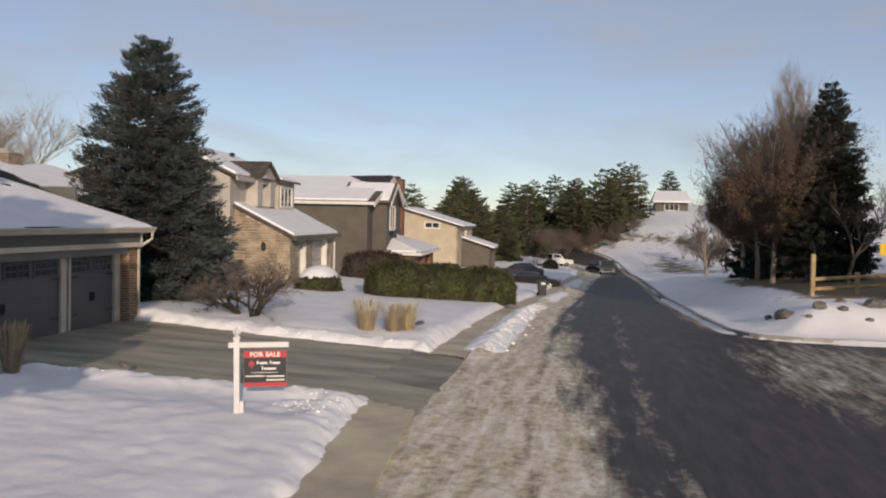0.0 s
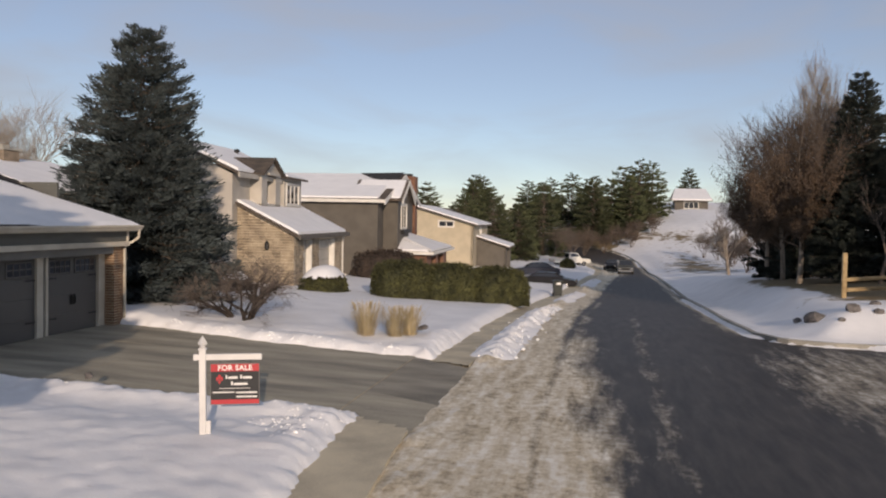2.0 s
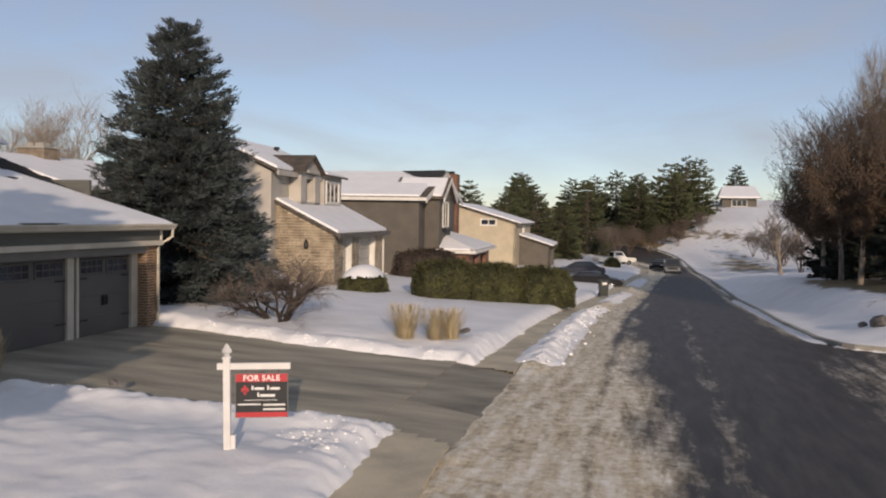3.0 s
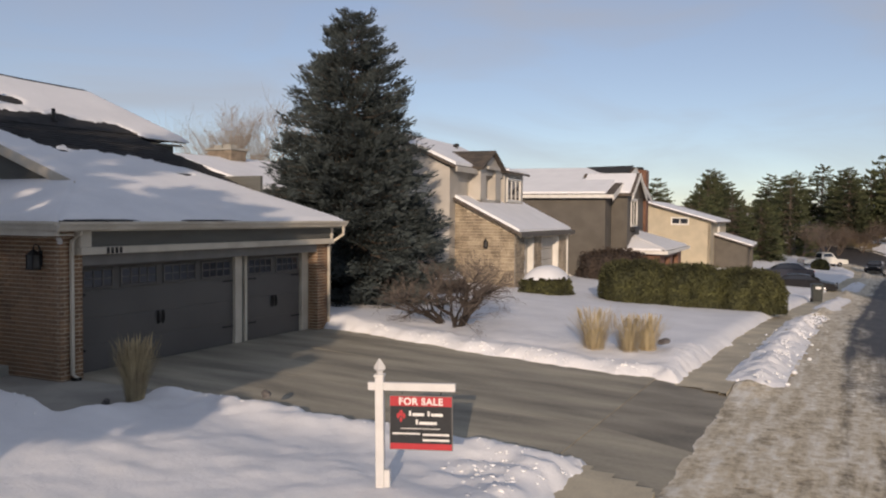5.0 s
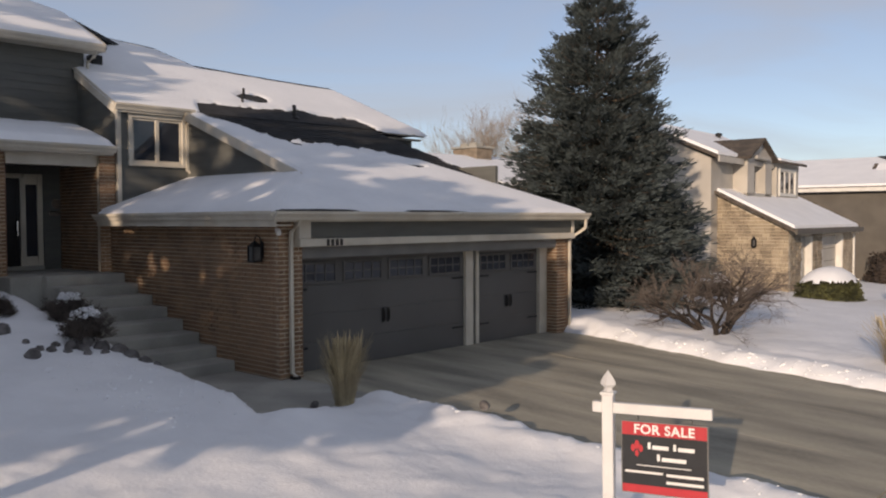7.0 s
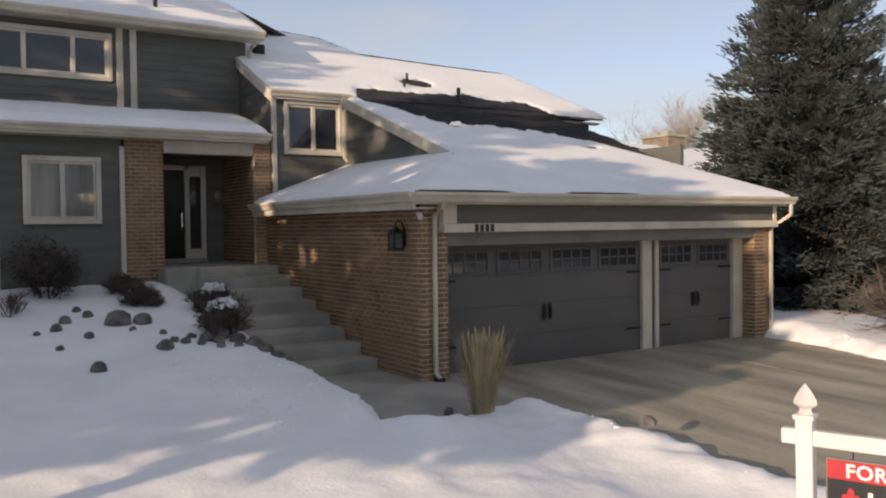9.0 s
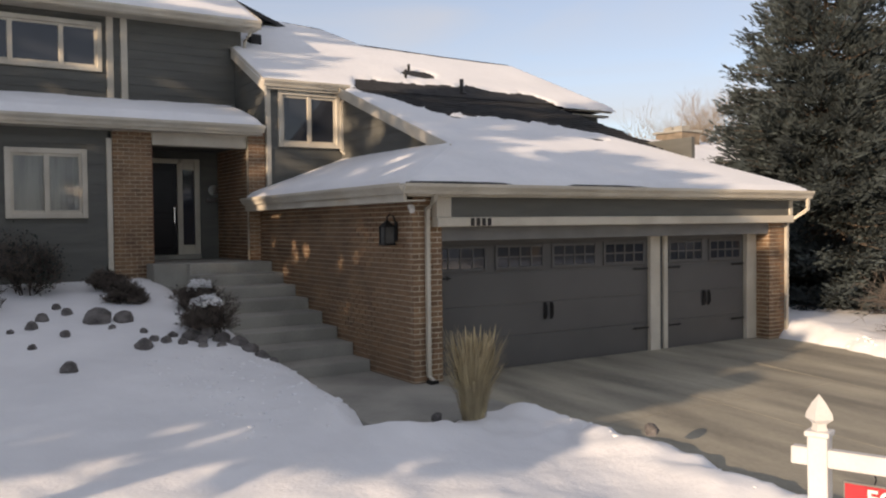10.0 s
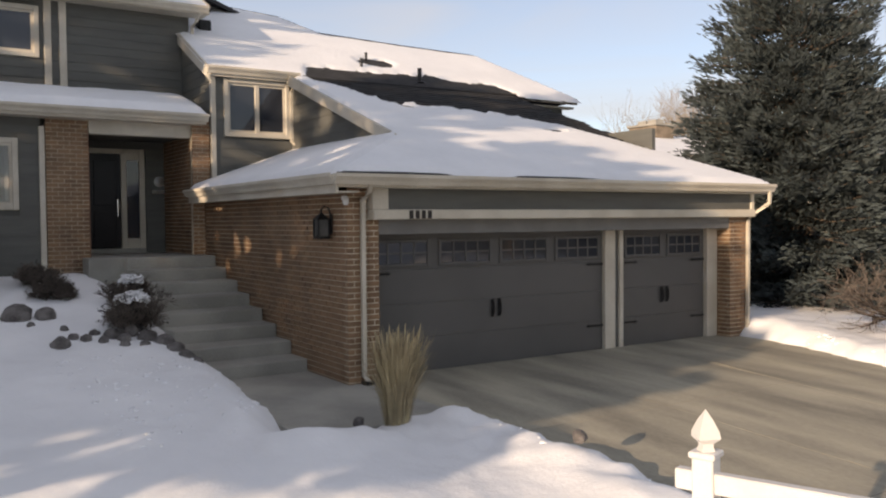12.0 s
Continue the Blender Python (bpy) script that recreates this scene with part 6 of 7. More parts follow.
for dx, dz, r in ((0, 0.03, 0.022), (-0.035, 0.0, 0.018), (0.035, 0.0, 0.018), (0, -0.045, 0.016)):
    emblem.prism([(0.255 + dx + r * math.cos(a), FACE - 0.0025, 0.985 + dz + 1.9 * r * math.sin(a)) for a in np.linspace(0, 2 * math.pi, 9)[:-1]], (0, 0.002, 0))
part("emblem", emblem, SIGN_RED, sign, "small red emblem")
sign.matrix_basis = pose(-1.97, -8.13, -0.19, 0, -0.8, -72)


# ---- neighbouring houses ----
def roof_on(parent, ring, snow=0.0, thick=0.12, material=None, margin=0.25, name="roof"):
    """A sloping roof sheet; snow lies on it inside a margin, as a thing of its own."""
    ring = [Vector(p) for p in ring]
    part(name, Build().prism([p - Vector((0, 0, thick)) for p in ring], (0, 0, thick)), material or SHINGLE_BROWN, parent)
    if snow:
        c = sum(ring, Vector()) / len(ring)
        size = max((p - c).length for p in ring)
        inner = [c + (p - c) * (1 - margin / size) for p in ring]
        return inner


def roof_snow(rings, label="smooth snow on a neighbour's roof"):
    b = Build()
    for ring, th in rings:
        low_, high_ = [p + Vector((0, 0, 0.005)) for p in ring], [p + Vector((0, 0, th)) for p in ring]
        c = sum(high_, Vector()) / len(high_)
        high_ = [p + (c - p).normalized() * 0.08 for p in high_]
        n_ = len(ring)
        b.add(low_ + high_, [tuple(range(n_, 2 * n_))] + [(i, (i + 1) % n_, n_ + (i + 1) % n_, n_ + i) for i in range(n_)])
    return solid("roof_snow", b, SNOW, label, "snow", kind="stuff")


def turn_house(h, snow, at, degrees, lift=0.0):
    """Turns a house and its roof snow about a corner, as the street bends."""
    m = STREET @ pose(at[0], at[1], lift, 0, 0, degrees) @ pose(-at[0], -at[1], 0)
    h.matrix_basis = m
    snow.matrix_basis = m


def far_window(parent, origin, along, width, z0, z1, lights=2, fm=None):
    return window(parent, origin, along, width, z0, z1, lights, trim=0.1, depth=0.25, frame_mat=fm or WHITE_TRIM)


def walls(parent, x0, x1, y0, y1, z0, z1, material, name="wall"):
    """Four walls with thickness."""
    t = 0.2
    for a in ((x0, x1, y0, y0 + t), (x0, x1, y1 - t, y1), (x0, x0 + t, y0 + t, y1 - t), (x1 - t, x1, y0 + t, y1 - t)):
        part(name, Build().box(*a, z0, z1), material, parent)


def stone_face(parent, origin, along, width, z0, top, seed=1, size=0.3):
    """Squared tan stones laid in uneven courses, joined into one facing."""
    rng = random.Random(seed)
    o, d = Vector((*origin, 0)), Vector((*along, 0)).normalized()
    out = Vector((d.y, -d.x, 0))
    m = Matrix(((d.x, out.x, 0, o.x), (d.y, out.y, 0, o.y), (0, 0, 1, 0), (0, 0, 0, 1)))
    b, z = Build(), z0
    while True:
        h = size * rng.uniform(0.45, 0.75)
        a = -rng.random() * size
        done = True
        while a < width:
            w = size * rng.uniform(0.6, 1.8)
            p, q = max(a, 0), min(a + w - 0.02, width)
            if q - p > 0.04 and z + h < top((p + q) / 2):
                b.box(p, q, 0.0, 0.03 + rng.random() * 0.03, z, z + h - 0.02, m)
                done = False
            a += w
        z += h
        if done:
            break
    part("stone_facing", b, STONE, parent, "rough tan stone facing", kind="stuff")


# tan stone and off-white house next along the street
h2 = thing("house", "off-white two-storey house with tan stone garage", "house")
G2 = -0.75
shed = lambda y: 2.1 + 0.5 * (y - 1.75)
part("garage_side", Build().prism([(26.2, 1.95, G2), (26.2, 5.5, G2), (26.2, 5.5, shed(5.5) - 0.15), (26.2, 1.95, shed(1.95) - 0.15)], (0.2, 0, 0)), MORTAR, h2)
stone_face(h2, (26.2, 5.5), (0, -1), 3.55, G2, lambda a: shed(5.5 - a) - 0.2, 3, 0.26)
part("garage_front", Build().box(26.2, 28.0, 2.0, 2.2, G2, 2.0).box(29.7, 31.2, 2.0, 2.2, G2, 2.0).box(34.9, 36.6, 2.0, 2.2, G2, 2.0).box(28.0, 36.6, 2.0, 2.2, 1.7, 2.05), MORTAR, h2)
for a, w in ((26.2, 1.8), (29.7, 1.5), (34.9, 1.7)):
    stone_face(h2, (a, 2.0), (1, 0), w, G2, lambda q: 1.95, int(a), 0.26)
for a, c in ((28.0, 29.7), (31.2, 34.9)):
    dr = Build()
    for k in range(4):
        dr.chamfer(a + 0.08, c - 0.08, 2.28, 2.34, G2 + k * 0.6 + 0.01, G2 + (k + 1) * 0.6 - 0.01, 0.015)
    g2d = part("garage_door", dr, PALE_WALL, h2, "closed pale panelled garage door")
    for u in (a, c - 0.1):
        part("door_frame", Build().box(u, u + 0.1, 1.97, 2.3, G2, 1.7), WHITE_TRIM, g2d)
s_rings = []
s_rings.append((roof_on(h2, [(25.8, 1.6, shed(1.6)), (37.0, 1.6, shed(1.6)), (37.0, 5.2, shed(5.2)), (25.8, 5.2, shed(5.2))], 1, margin=0.3), 0.13))
part("gutter", Build().box(25.8, 37.0, 1.5, 1.6, shed(1.6) - 0.2, shed(1.6) + 0.02), TAUPE_WALL, h2)
part("downspout", Build().tube([(36.8, 1.6, 1.9), (36.75, 1.9, 1.7), (36.75, 1.9, G2 + 0.2), (36.95, 1.7, G2 + 0.1)], 0.06, 4), WHITE_TRIM, h2)
walls(h2, 25.4, 35.6, 4.95, 14.0, G2, 5.1, PALE_WALL)
pitch2 = lambda y: 5.15 + 0.45 * (y - 4.5)
s_rings.append((roof_on(h2, [(25.0, 4.5, pitch2(4.5)), (36.0, 4.5, pitch2(4.5)), (36.0, 8.6, pitch2(8.6)), (25.0, 8.6, pitch2(8.6))], 1, margin=0.5), 0.14))
roof_on(h2, [(25.0, 8.6, pitch2(8.6)), (36.0, 8.6, pitch2(8.6)), (36.0, 14.3, 4.9), (25.0, 14.3, 4.9)])
part("gable_wall", Build().prism([(25.4, 4.95, 5.1), (25.4, 13.9, 5.1), (25.4, 8.6, pitch2(8.6) - 0.15)], (0.2, 0, 0)), PALE_WALL, h2)
part("fascia", Build().box(25.0, 36.0, 4.42, 4.5, pitch2(4.5) - 0.25, pitch2(4.5)), PALE_WALL, h2)
# gabled bay with a recessed window, and a squared bay with three lights
part("bay_wall", Build().box(28.0, 28.9, 4.3, 4.95, 3.2, 5.35).box(30.4, 31.3, 4.3, 4.95, 3.2, 5.35).box(28.0, 31.3, 4.3, 4.5, 3.2, 3.65), PALE_WALL, h2)
part("bay_gable", Build().prism([(27.9, 4.3, 5.3), (31.4, 4.3, 5.3), (29.65, 4.3, 6.05)], (0, 0.6, 0)), PALE_WALL, h2)
part("bay_ledge", Build().chamfer(28.7, 30.6, 4.1, 4.4, 5.2, 5.35, 0.02), PALE_WALL, h2)
roof_on(h2, [(27.7, 4.05, 5.25), (29.65, 4.05, 6.2), (29.65, 7.2, 6.2), (27.7, 7.2, 5.25)])
s_rings.append((roof_on(h2, [(29.65, 4.05, 6.2), (31.6, 4.05, 5.25), (31.6, 7.2, 5.25), (29.65, 7.2, 6.2)], 1, margin=0.3), 0.1))
far_window(h2, (28.95, 4.9), (1, 0), 1.4, 3.75, 4.95, 2)
part("bay_wall", Build().box(32.2, 35.7, 4.35, 4.95, 3.2, 5.2), PALE_WALL, h2)
far_window(h2, (32.6, 4.34), (1, 0), 2.4, 3.7, 4.85, 3)
s_rings.append((roof_on(h2, [(31.9, 4.0, 5.25), (36.0, 4.0, 5.25), (36.0, 6.0, 5.75), (31.9, 6.0, 5.75)], 1, margin=0.2), 0.1))
wl2 = part("wall_lantern", Build().lathe([(0.06, 0), (0.12, 0.08), (0.12, 0.34), (0.02, 0.48)], (26.08, 3.35, 1.25), 8), METAL_DARK, h2, "black wall lantern")
part("vent_pipe", Build().lathe([(0.1, 0), (0.1, 0.35), (0.2, 0.38), (0.16, 0.5), (0, 0.55)], (33.2, 7.6, 6.4), 8), METAL_DARK, h2)
turn_house(h2, roof_snow(s_rings), (26.2, 2.0), 7, 0.35)

# house whose chimney shows behind the near roof
hb = thing("house", "pale house with a broad stone chimney behind the garage", "house")
walls(hb, 18.0, 25.2, 10.6, 21, -0.5, 4.2, PALE_WALL)
rb = [(roof_on(hb, [(17.5, 10.0, 4.2), (25.7, 10.0, 4.2), (25.7, 15.8, 5.9), (17.5, 15.8, 5.9)], 1), 0.13)]
roof_on(hb, [(17.5, 15.8, 5.9), (25.7, 15.8, 5.9), (25.7, 21.6, 4.2), (17.5, 21.6, 4.2)])
for gx0 in (18.0, 25.0):
    part("gable_wall", Build().prism([(gx0, 10.6, 4.15), (gx0, 21.0, 4.15), (gx0, 15.8, 5.7)], (0.2, 0, 0)), CREAM_WALL, hb)
part("chimney", Build().chamfer(21.1, 22.2, 14.9, 16.5, 3.0, 6.3, 0.03), ROCK_TAN, hb, "broad tan stone chimney")
part("chimney_cap", Build().chamfer(21.02, 22.28, 14.82, 16.58, 6.3, 6.4, 0.02).chamfer(21.4, 21.9, 15.2, 15.7, 6.4, 6.6, 0.02).chamfer(21.4, 21.9, 15.8, 16.3, 6.4, 6.6, 0.02), CONCRETE, hb)
turn_house(hb, roof_snow(rb), (18, 14.2), 0)

# taupe house
h3 = thing("house", "taupe two-storey house with white gable trim and brick garage", "house")
walls(h3, 45.0, 60.5, 3.5, 15, -2.3, 4.65, TAUPE_WALL)
R3 = 53.0
rt = [(roof_on(h3, [(44.5, 2.9, 4.65), (R3, 2.9, 6.95), (R3, 15.5, 6.95), (44.5, 15.5, 4.65)], 1, margin=0.7), 0.13)]
roof_on(h3, [(R3, 2.9, 6.95), (61.0, 2.9, 4.75), (61.0, 15.5, 4.75), (R3, 15.5, 6.95)])
part("eave_trim", Build().box(44.4, 44.5, 2.9, 15.5, 4.45, 4.68), WHITE_TRIM, h3)
part("gable_wall", Build().prism([(45.0, 3.5, 4.6), (60.5, 3.5, 4.6), (R3, 3.5, 6.8)], (0, 0.2, 0)), TAUPE_WALL, h3)
for xa, za, xb, zb in ((44.5, 4.65, R3, 6.95), (R3, 6.95, 61.0, 4.75)):
    part("rake_trim", Build().prism([(xa, 2.84, za), (xb, 2.84, zb), (xb, 2.84, zb - 0.35), (xa, 2.84, za - 0.35)], (0, 0.08, 0)), WHITE_TRIM, h3)
part("front_bay", Build().box(47.1, 52.1, 2.4, 3.5, -2.0, 4.9), TAUPE_WALL, h3)
part("bay_gable", Build().prism([(47.0, 2.4, 4.85), (52.2, 2.4, 4.85), (49.6, 2.4, 6.2)], (0, 0.3, 0)), TAUPE_WALL, h3)
for xa, za, xb, zb in ((46.6, 4.75, 49.6, 6.35), (49.6, 6.35, 52.6, 4.75)):
    part("rake_trim", Build().prism([(xa, 1.9, za), (xb, 1.9, zb), (xb, 1.9, zb - 0.32), (xa, 1.9, za - 0.32)], (0, 0.1, 0)), WHITE_TRIM, h3)
    rt.append((roof_on(h3, [(xa, 1.95, za), (xb, 1.95, zb), (xb, 6, zb), (xa, 6, za)], 1, margin=0.3), 0.1))
far_window(h3, (48.5, 2.38), (1, 0), 2.2, 2.6, 4.4, 2)
part("window_box", Build().chamfer(48.4, 50.8, 2.1, 2.4, 2.2, 2.5, 0.03), METAL_DARK, h3)
part("chimney", Build().chamfer(60.6, 62.0, 3.3, 4.8, -2.3, 7.2, 0.04), BRICK_RED, h3, "red brick chimney")
part("chimney_cap", Build().chamfer(60.9, 61.7, 3.7, 4.5, 7.2, 7.45, 0.03), METAL_DARK, h3)
for xa, xb in ((47.5, 50.0), (52.6, 54.2), (57.4, 59.5)):
    part("garage_pier", Build().box(xa, xb, 0.2, 0.5, -2.6, 0.75), BRICK_RED, h3)
for xa in (47.5, 59.2):
    part("garage_side", Build().box(xa, xa + 0.3, 0.5, 3.5, -2.6, 0.75), BRICK_RED, h3)
for xa, xb in ((50.0, 52.6), (54.2, 57.4)):
    part("garage_door", Build().box(xa, xb, 0.7, 0.8, -2.6, 0.3).chamfer(xa + 0.1, xb - 0.1, 0.66, 0.72, -2.4, -1.2, 0.02).chamfer(xa + 0.1, xb - 0.1, 0.66, 0.72, -1.1, 0.1, 0.02), TAUPE_WALL, h3)
part("garage_lintel", Build().box(47.5, 59.5, 0.25, 0.6, 0.3, 0.8), TAUPE_WALL, h3)
gr3 = [(47.0, -0.3, 0.85), (60.2, -0.3, 0.85), (56.5, 3.4, 2.1), (50.5, 3.4, 2.1)]
rt.append((roof_on(h3, gr3, 1, margin=0.3), 0.13))
rt.append((roof_on(h3, [(47.0, -0.3, 0.85), (50.5, 3.4, 2.1), (47.0, 7.0, 0.85)], 1, margin=0.3), 0.13))
part("gutter", Build().box(46.9, 60.3, -0.42, -0.3, 0.65, 0.87), WHITE_TRIM, h3)
part("gutter", Build().box(46.88, 47.0, -0.42, 7.0, 0.65, 0.87), WHITE_TRIM, h3)
part("bare_roof_patch", Build().prism([(R3 - 3.6, 3.0, 6.11), (R3 - 0.1, 3.0, 7.09), (R3 - 0.5, 6.5, 6.98), (R3 - 2.2, 5.2, 6.49)], (0, 0, 0.02)), SHINGLE, h3, "bare dark shingles where the snow has slid")
turn_house(h3, roof_snow(rt), (44.5, 2.9), 6)

# cream house beyond
h4 = thing("house", "cream house with a long sloping snowy roof", "house")
part("side_wall", Build().prism([(76, 9.4, -3.4), (76, 2.6, -3.4), (76, 2.6, 2.4), (76, 9.4, 4.3)], (0.3, 0, 0)), CREAM_WALL, h4)
part("front_wall", Build().box(76, 96, 2.6, 2.9, -3.4, 2.4), CREAM_WALL, h4)
part("back_wall", Build().box(76, 96, 14, 14.3, -3.4, 3.0), CREAM_WALL, h4)
part("end_wall", Build().box(95.7, 96, 2.9, 14, -3.4, 2.8), CREAM_WALL, h4)
r4 = [(roof_on(h4, [(75.4, 2.0, 2.35), (96.5, 2.0, 2.35), (96.5, 9.6, 4.5), (75.4, 9.6, 4.5)], 1), 0.15)]
roof_on(h4, [(75.4, 9.6, 4.5), (96.5, 9.6, 4.5), (96.5, 15, 2.8), (75.4, 15, 2.8)])
far_window(h4, (75.98, 6.4), (0, -1), 1.6, 2.15, 2.75, 2)
far_window(h4, (84.0, 2.58), (1, 0), 1.8, 0.4, 2.0, 2)
part("garage_side", Build().prism([(80, 5.2, -3.4), (80, -0.8, -3.4), (80, -0.8, -0.1), (80, 5.2, 1.6)], (0.3, 0, 0)), TAUPE_WALL, h4)
for xa, xb in ((80, 82), (85, 86), (89, 90.4)):
    part("garage_pier", Build().box(xa, xb, -0.8, -0.5, -3.4, -0.1), TAUPE_WALL, h4)
part("garage_door", Build().box(82, 89, -0.4, -0.3, -3.4, -0.3), TAUPE_WALL, h4)
r4.append((roof_on(h4, [(79.5, -1.3, -0.1), (91, -1.3, -0.1), (91, 4.0, 1.5), (79.5, 4.0, 1.5)], 1), 0.15))
turn_house(h4, roof_snow(r4), (76, 2.6), 6, 0.4)
h5 = thing("house", "distant cream house among the pines", "house")
walls(h5, 103, 114, 8, 16, -3, 2.2, CREAM_WALL)
r5 = [(roof_on(h5, [(102.5, 7.4, 2.1), (114.5, 7.4, 2.1), (114.5, 12, 3.8), (102.5, 12, 3.8)], 1), 0.15)]
roof_on(h5, [(102.5, 12, 3.8), (114.5, 12, 3.8), (114.5, 16.5, 2.1), (102.5, 16.5, 2.1)])
far_window(h5, (102.98, 12.5), (0, -1), 2.4, 0.3, 1.5, 2)
turn_house(h5, roof_snow(r5), (103, 8), 0)
h6 = thing("house", "brown house on the far hilltop under snowy roof", "house")
z6 = float(land(182, -26)) - 0.9
walls(h6, 178, 192, -29, -22, z6, z6 + 3.0, TAUPE_WALL)
r6 = [(roof_on(h6, [(177, -30, z6 + 2.9), (177, -21, z6 + 2.9), (185, -22, z6 + 5.6), (185, -29, z6 + 5.6)], 1), 0.3)]
roof_on(h6, [(177, -21, z6 + 2.9), (193, -21, z6 + 2.9), (188, -25, z6 + 5.6), (185, -22, z6 + 5.6)])
far_window(h6, (177.98, -24), (0, -1), 3, z6 + 1.2, z6 + 2.6, 3)
turn_house(h6, roof_snow(r6), (178, -29), 0)
h7 = thing("house", "cream house behind the dark spruce across the street", "house")
z7 = float(land(44, -38))
walls(h7, 40, 56, -50, -38, z7 - 1, z7 + 4.6, CREAM_WALL)
r7 = [(roof_on(h7, [(39.4, -51, z7 + 4.5), (39.4, -37.4, z7 + 4.5), (48, -37.4, z7 + 7.2), (48, -51, z7 + 7.2)], 1), 0.2)]
part("gable_wall", Build().prism([(40, -38, z7 + 4.5), (56, -38, z7 + 4.5), (48, -38, z7 + 7)], (0, -0.2, 0)), CREAM_WALL, h7)
far_window(h7, (39.98, -42), (0, -1), 2.4, z7 + 1.5, z7 + 3, 2)
turn_house(h7, roof_snow(r7), (40, -38), 0)


# ---- vehicles, bin, fence ----
def wheel(parent, x, y, r=0.33, w=0.22):
    ring = [(r * 0.62, -w / 2), (r * 0.9, -w / 2), (r, -w / 2 + 0.04), (r, w / 2 - 0.04), (r * 0.9, w / 2), (r * 0.62, w / 2)]
    wh = new("wheel")
    wh.parent = parent
    wh.matrix_basis = pose(x, y, r, 90, 0, 0)
    part("tyre", Build().lathe(ring, (0, 0, 0), 18), TYRE, wh)
    part("rim", Build().lathe([(0.0, -w / 2 - 0.01), (r * 0.2, -w / 2 - 0.012), (r * 0.6, -w / 2 + 0.01), (r * 0.6, w / 2 - 0.01), (r * 0.2, w / 2 + 0.012), (0, w / 2 + 0.01)], (0, 0, 0), 14), CHROME, wh)


def vehicle(kind, paint, label, at, length=4.6, width=1.75, height=1.42):
    """A car or pickup, nose along +x."""
    t = thing("pickup_truck" if kind == "pickup" else "car", label, "truck" if kind == "pickup" else "car", at)
    h = length / 2
    if kind == "pickup":
        lowp = [(-h, 0.45), (-h, 0.98), (-0.5, 1.0), (1.25, 1.02), (h - 0.05, 0.95), (h, 0.5), (h - 0.1, 0.42), (-h + 0.1, 0.42)]
        cab = [(-0.55, 1.0), (-0.42, height), (0.75, height), (1.4, 1.02)]
    else:
        lowp = [(-h, 0.5), (-h + 0.05, 0.86), (-h + 0.7, 0.92), (1.0, 0.92), (h - 0.25, 0.74), (h, 0.55), (h - 0.05, 0.28), (-h + 0.08, 0.28)]
        cab = [(-h + 0.45, 0.9), (-h + 1.25, height - 0.04), (-0.2, height), (0.4, height - 0.06), (1.2, 0.92)]
    def hull(profile, w0, w1):
        b = Build()
        n_ = len(profile)
        zs = [z for _, z in profile]
        lo, hi = min(zs), max(zs)
        ys = lambda z: w0 + (w1 - w0) * (z - lo) / (hi - lo)
        v_ = [(x, -ys(z) / 2, z) for x, z in profile] + [(x, ys(z) / 2, z) for x, z in profile]
        b.add(v_, [tuple(range(n_)), tuple(range(2 * n_ - 1, n_ - 1, -1))] + [(i, n_ + i, n_ + (i + 1) % n_, (i + 1) % n_) for i in range(n_)])
        return b
    part("body", hull(lowp, width, width - 0.08), paint, t)
    part("cabin", hull(cab, width - 0.1, width - 0.42), paint, t)
    gl = Build()
    for s in (-1, 1):
        f = lambda z: (width - 0.1 - 0.32 * (z - 0.95) / (height - 0.95)) / 2 + 0.006
        z0, z1 = 1.0, height - 0.1
        xa, xb = cab[0][0], cab[-1][0]
        xi, xj = cab[1][0], cab[-2][0]
        gl.add([(xa + 0.3, s * f(z0), z0), (xb - 0.25, s * f(z0), z0), (xj - 0.05, s * f(z1), z1), (xi + 0.15, s * f(z1), z1)], [(0, 1, 2, 3)])
    for (xa, za), (xb, zb), o in ((cab[-1], cab[-2], 0.015), (cab[0], cab[1], -0.015)):
        k0, k1 = 0.12, 0.88
        gl.add([(xa + (xb - xa) * k0 + o, -width * 0.4, za + (zb - za) * k0 + 0.012), (xa + (xb - xa) * k0 + o, width * 0.4, za + (zb - za) * k0 + 0.012),
                (xa + (xb - xa) * k1 + o, width * 0.36, za + (zb - za) * k1 + 0.012), (xa + (xb - xa) * k1 + o, -width * 0.36, za + (zb - za) * k1 + 0.012)], [(0, 1, 2, 3)])
    part("windows", gl, GLASS, t)
    for s in (-1, 1):
        part("headlight", Build().chamfer(h - 0.12, h + 0.0, s * width * 0.36 - 0.16, s * width * 0.36 + 0.16, 0.62, 0.78, 0.02), CHROME, t)
        part("tail_light", Build().chamfer(-h - 0.01, -h + 0.1, s * width * 0.4 - 0.1, s * width * 0.4 + 0.1, 0.66, 0.84, 0.02), SIGN_RED, t)
    part("bumper", Build().chamfer(h - 0.08, h + 0.06, -width / 2 + 0.05, width / 2 - 0.05, 0.38, 0.56, 0.03), CHROME if kind == "pickup" else paint, t)
    part("bumper", Build().chamfer(-h - 0.06, -h + 0.08, -width / 2 + 0.05, width / 2 - 0.05, 0.4, 0.58, 0.03), CHROME if kind == "pickup" else paint, t)
    part("grille", Build().chamfer(h - 0.03, h + 0.015, -0.5, 0.5, 0.58, 0.8, 0.01), METAL_DARK, t)
    for x in (-h * 0.6, h * 0.62):
        for y in (-width / 2 + 0.1, width / 2 - 0.1):
            wheel(t, x, y)
    return t


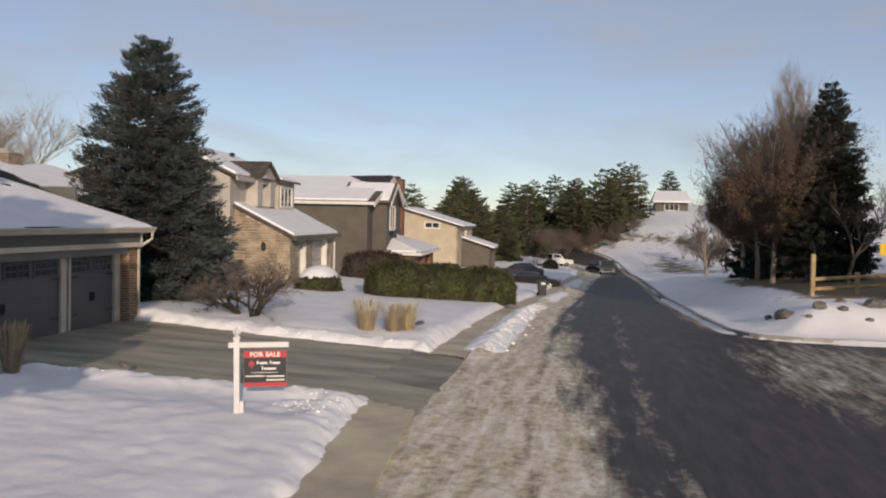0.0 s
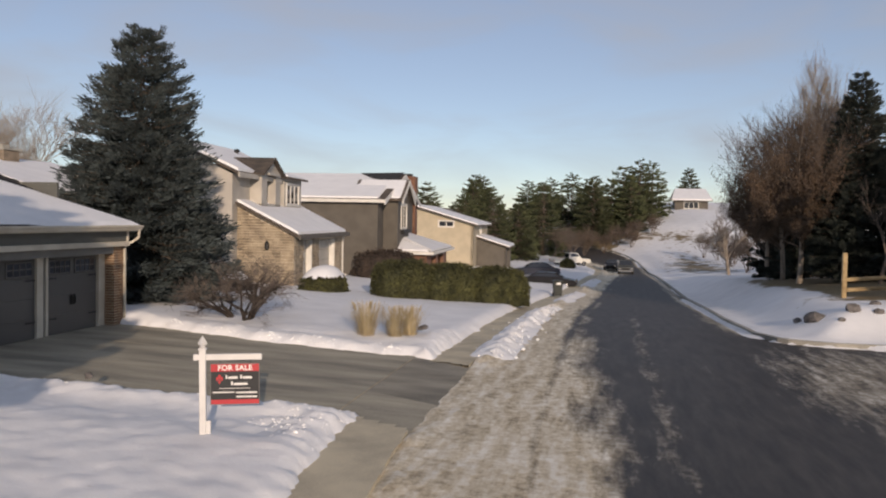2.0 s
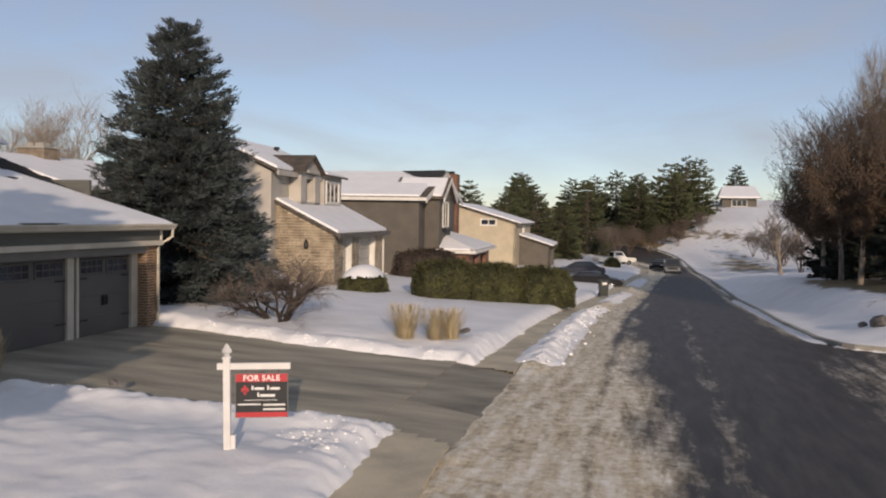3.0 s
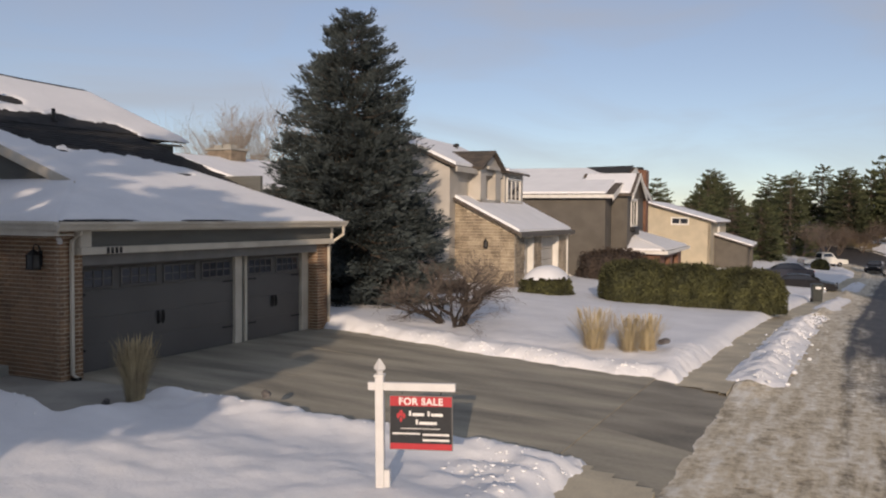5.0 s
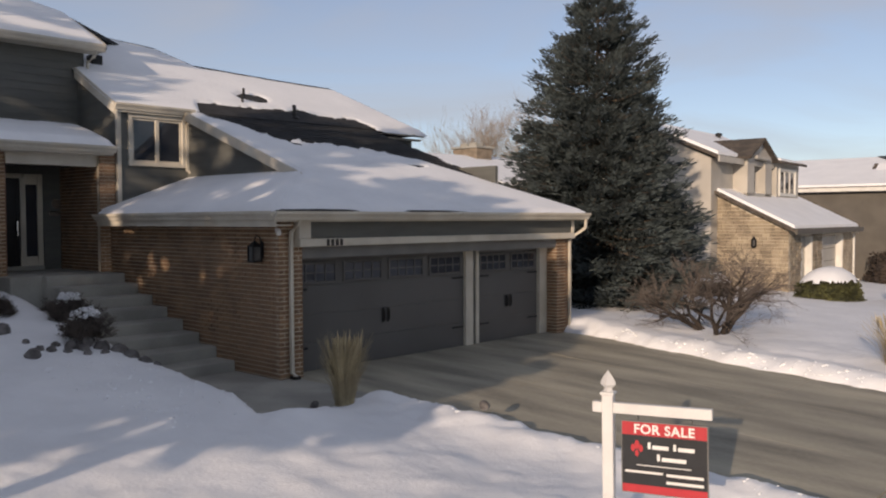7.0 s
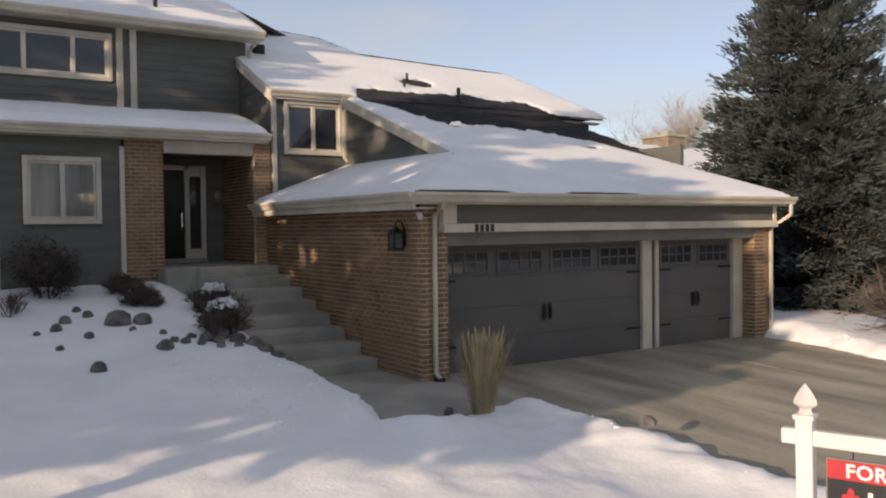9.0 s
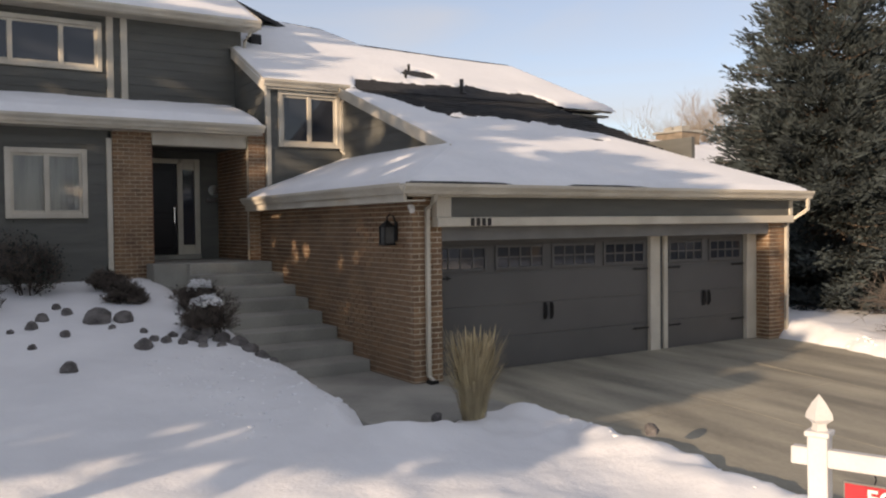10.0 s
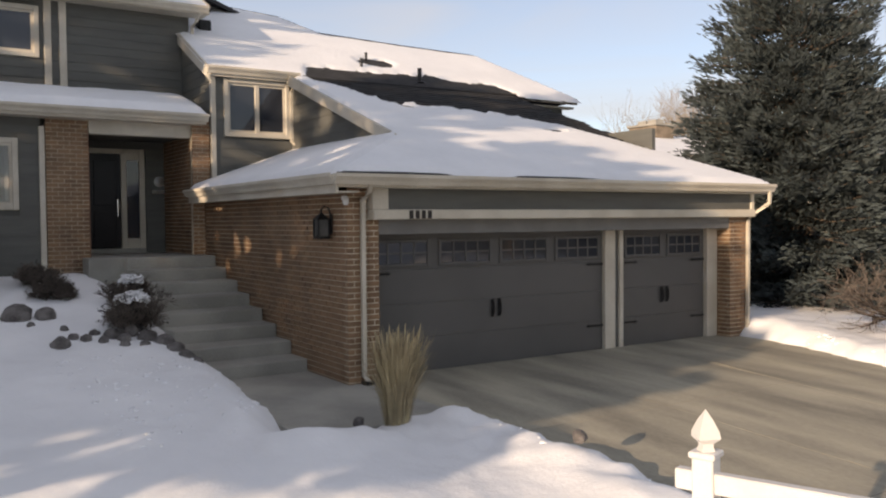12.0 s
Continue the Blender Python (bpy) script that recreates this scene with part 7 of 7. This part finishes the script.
vehicle("car", CAR_BLUE, "dark blue sedan parked on a neighbour's drive", pose(68.5, -8.0, float(land(68.5, -8.0)) + 0.02, 0, 0, 97))
vehicle("car", DOOR_BLACK, "dark parked car dusted with snow at the lawn edge", pose(57.3, -10.0, float(land(57.3, -10.0)) - 0.3, 0, 0, -91), height=1.35)
vehicle("pickup", CAR_SILVER, "grey pickup truck parked at the kerb", pose(95.6, -17.4, float(road_level(95.6)) - 0.05, 0, 0, 179), 5.4, 1.95, 1.75)
vehicle("car", DOOR_BLACK, "dark car parked beside the kerb", pose(101.6, -15.8, float(road_level(101.6)), 0, 0, 172))
vehicle("pickup", CAR_WHITE, "white pickup truck parked on a far drive", pose(105.7, -10.0, float(land(105.7, -10.0)) + 0.05, 0, 0, -63), 5.6, 1.95, 1.8)
shrub("clipped_shrub", on_land(100, -5.6, 0.1), (2.6, 2.0, 1.3), HEDGE, "rounded green shrub near the parked trucks", 44, 1800, 0.2, 1.6)
wb = thing("wheeled_bin", "dark green wheeled rubbish bin at the kerb", "bin", pose(42.5, -11.4, float(land(42.5, -11.4)) + 0.05, 0, 0, 15))
part("tub", Build().add([(-0.24, -0.24, 0.06), (0.24, -0.24, 0.06), (0.24, 0.24, 0.06), (-0.24, 0.24, 0.06), (-0.31, -0.3, 1.0), (0.31, -0.3, 1.0), (0.31, 0.3, 1.0), (-0.31, 0.3, 1.0)], [(3, 2, 1, 0), (4, 5, 6, 7), (0, 1, 5, 4), (1, 2, 6, 5), (2, 3, 7, 6), (3, 0, 4, 7)]), BIN_GREEN, wb)
part("lid", Build().chamfer(-0.35, 0.35, -0.34, 0.34, 1.0, 1.09, 0.03), BIN_GREEN, wb)
part("label_plate", Build().chamfer(-0.325, -0.3, -0.15, 0.15, 0.8, 0.95, 0.005), SIGN_INK, wb)
for y in (-0.26, 0.26):
    part("bin_wheel", Build().tube([(0.22, y - 0.04, 0.12), (0.22, y + 0.04, 0.12)], 0.12, 12), TYRE, wb)

fence = thing("rail_fence", "weathered two-rail wooden fence on the street corner", "fence")
FP = [(22.5, -23.9), (22.5, -25.7), (22.5, -27.7), (22.5, -29.9)]
tops = [float(land(x, y)) + 0.05 for x, y in FP]
for k, ((x, y), z) in enumerate(zip(FP, tops)):
    h = 1.9 if k == 0 else 1.0
    part("post", Build().chamfer(x - 0.09, x + 0.09, y - 0.09, y + 0.09, z - 0.4, z + h, 0.02), WOOD_FENCE, fence)
for k in range(3):
    for z in (0.38, 0.8):
        part("rail", Build().tube([(FP[k][0], FP[k][1], tops[k] + z), (FP[k + 1][0], FP[k + 1][1], tops[k + 1] + z)], 0.085, 6), WOOD_FENCE, fence)
ys = thing("warning_sign", "yellow warning sign on a slim metal post", "sign", pose(19.6, -26.0, float(land(19.6, -26.0)), 0, 0, -75))
part("post", Build().chamfer(-0.03, 0.03, -0.03, 0.03, -0.3, 2.5, 0.005), CHROME, ys)
part("sign_sheet", Build().chamfer(-0.45, 0.45, -0.05, -0.035, 2.0, 2.45, 0.006), YELLOW, ys)


# ---- unseen shade casters added towards the sun, behind the camera ----
# invented house, its south end and eave set by the lawn's shade edge
hw = thing("house", "unseen taupe house added to shade the lawn", "house")
walls(hw, -34, -20.5, -6.8, 12, -0.3, 4.9, TAUPE_WALL)
roof_on(hw, [(-20, -7.3, 4.8), (-20, 12.5, 4.8), (-27, 12.5, 7.9), (-27, -7.3, 7.9)])
roof_on(hw, [(-27, -7.3, 7.9), (-27, 12.5, 7.9), (-34.5, 12.5, 4.8), (-34.5, -7.3, 4.8)])
# out-of-view pines added to shade the house, with gaps for dapples on the brick
for k, (x, y, h, r, sk) in enumerate(((-13.2, -6.5, 8.5, 2.3, 0.425), (-18.5, -5.2, 13.2, 2.2, 0.1), (-18.0, 0.5, 11.5, 2.0, 0.1), (-18.4, -3.0, 12.0, 1.9, 0.1), (-18.6, 2.9, 15.0, 3.1, 0.1))):
    needle_tree("pine", (x, y, float(land(x, y)) - 0.1), h, r, NEEDLE_DARK, "unseen dark pine added to shade the house", 90 + k, whorls=23, per=15, tufts=24, size=0.6, skirt=sk, power=0.5, round_top=0.45, category="pine tree")
# out-of-view spruces added so their shadows fall on the bank behind the fence
for k, (x, y, h, r) in enumerate(((5, -33.8, 12, 3.0), (13, -35.2, 13, 3.4), (16, -41, 12, 3.4))):
    needle_tree("spruce", (x, y, float(road_level(x)) + 0.2), h, r, NEEDLE_DARK, "unseen dark spruce added to shade the far bank", 96 + k, whorls=22, per=14, tufts=28, size=0.55, power=0.7)
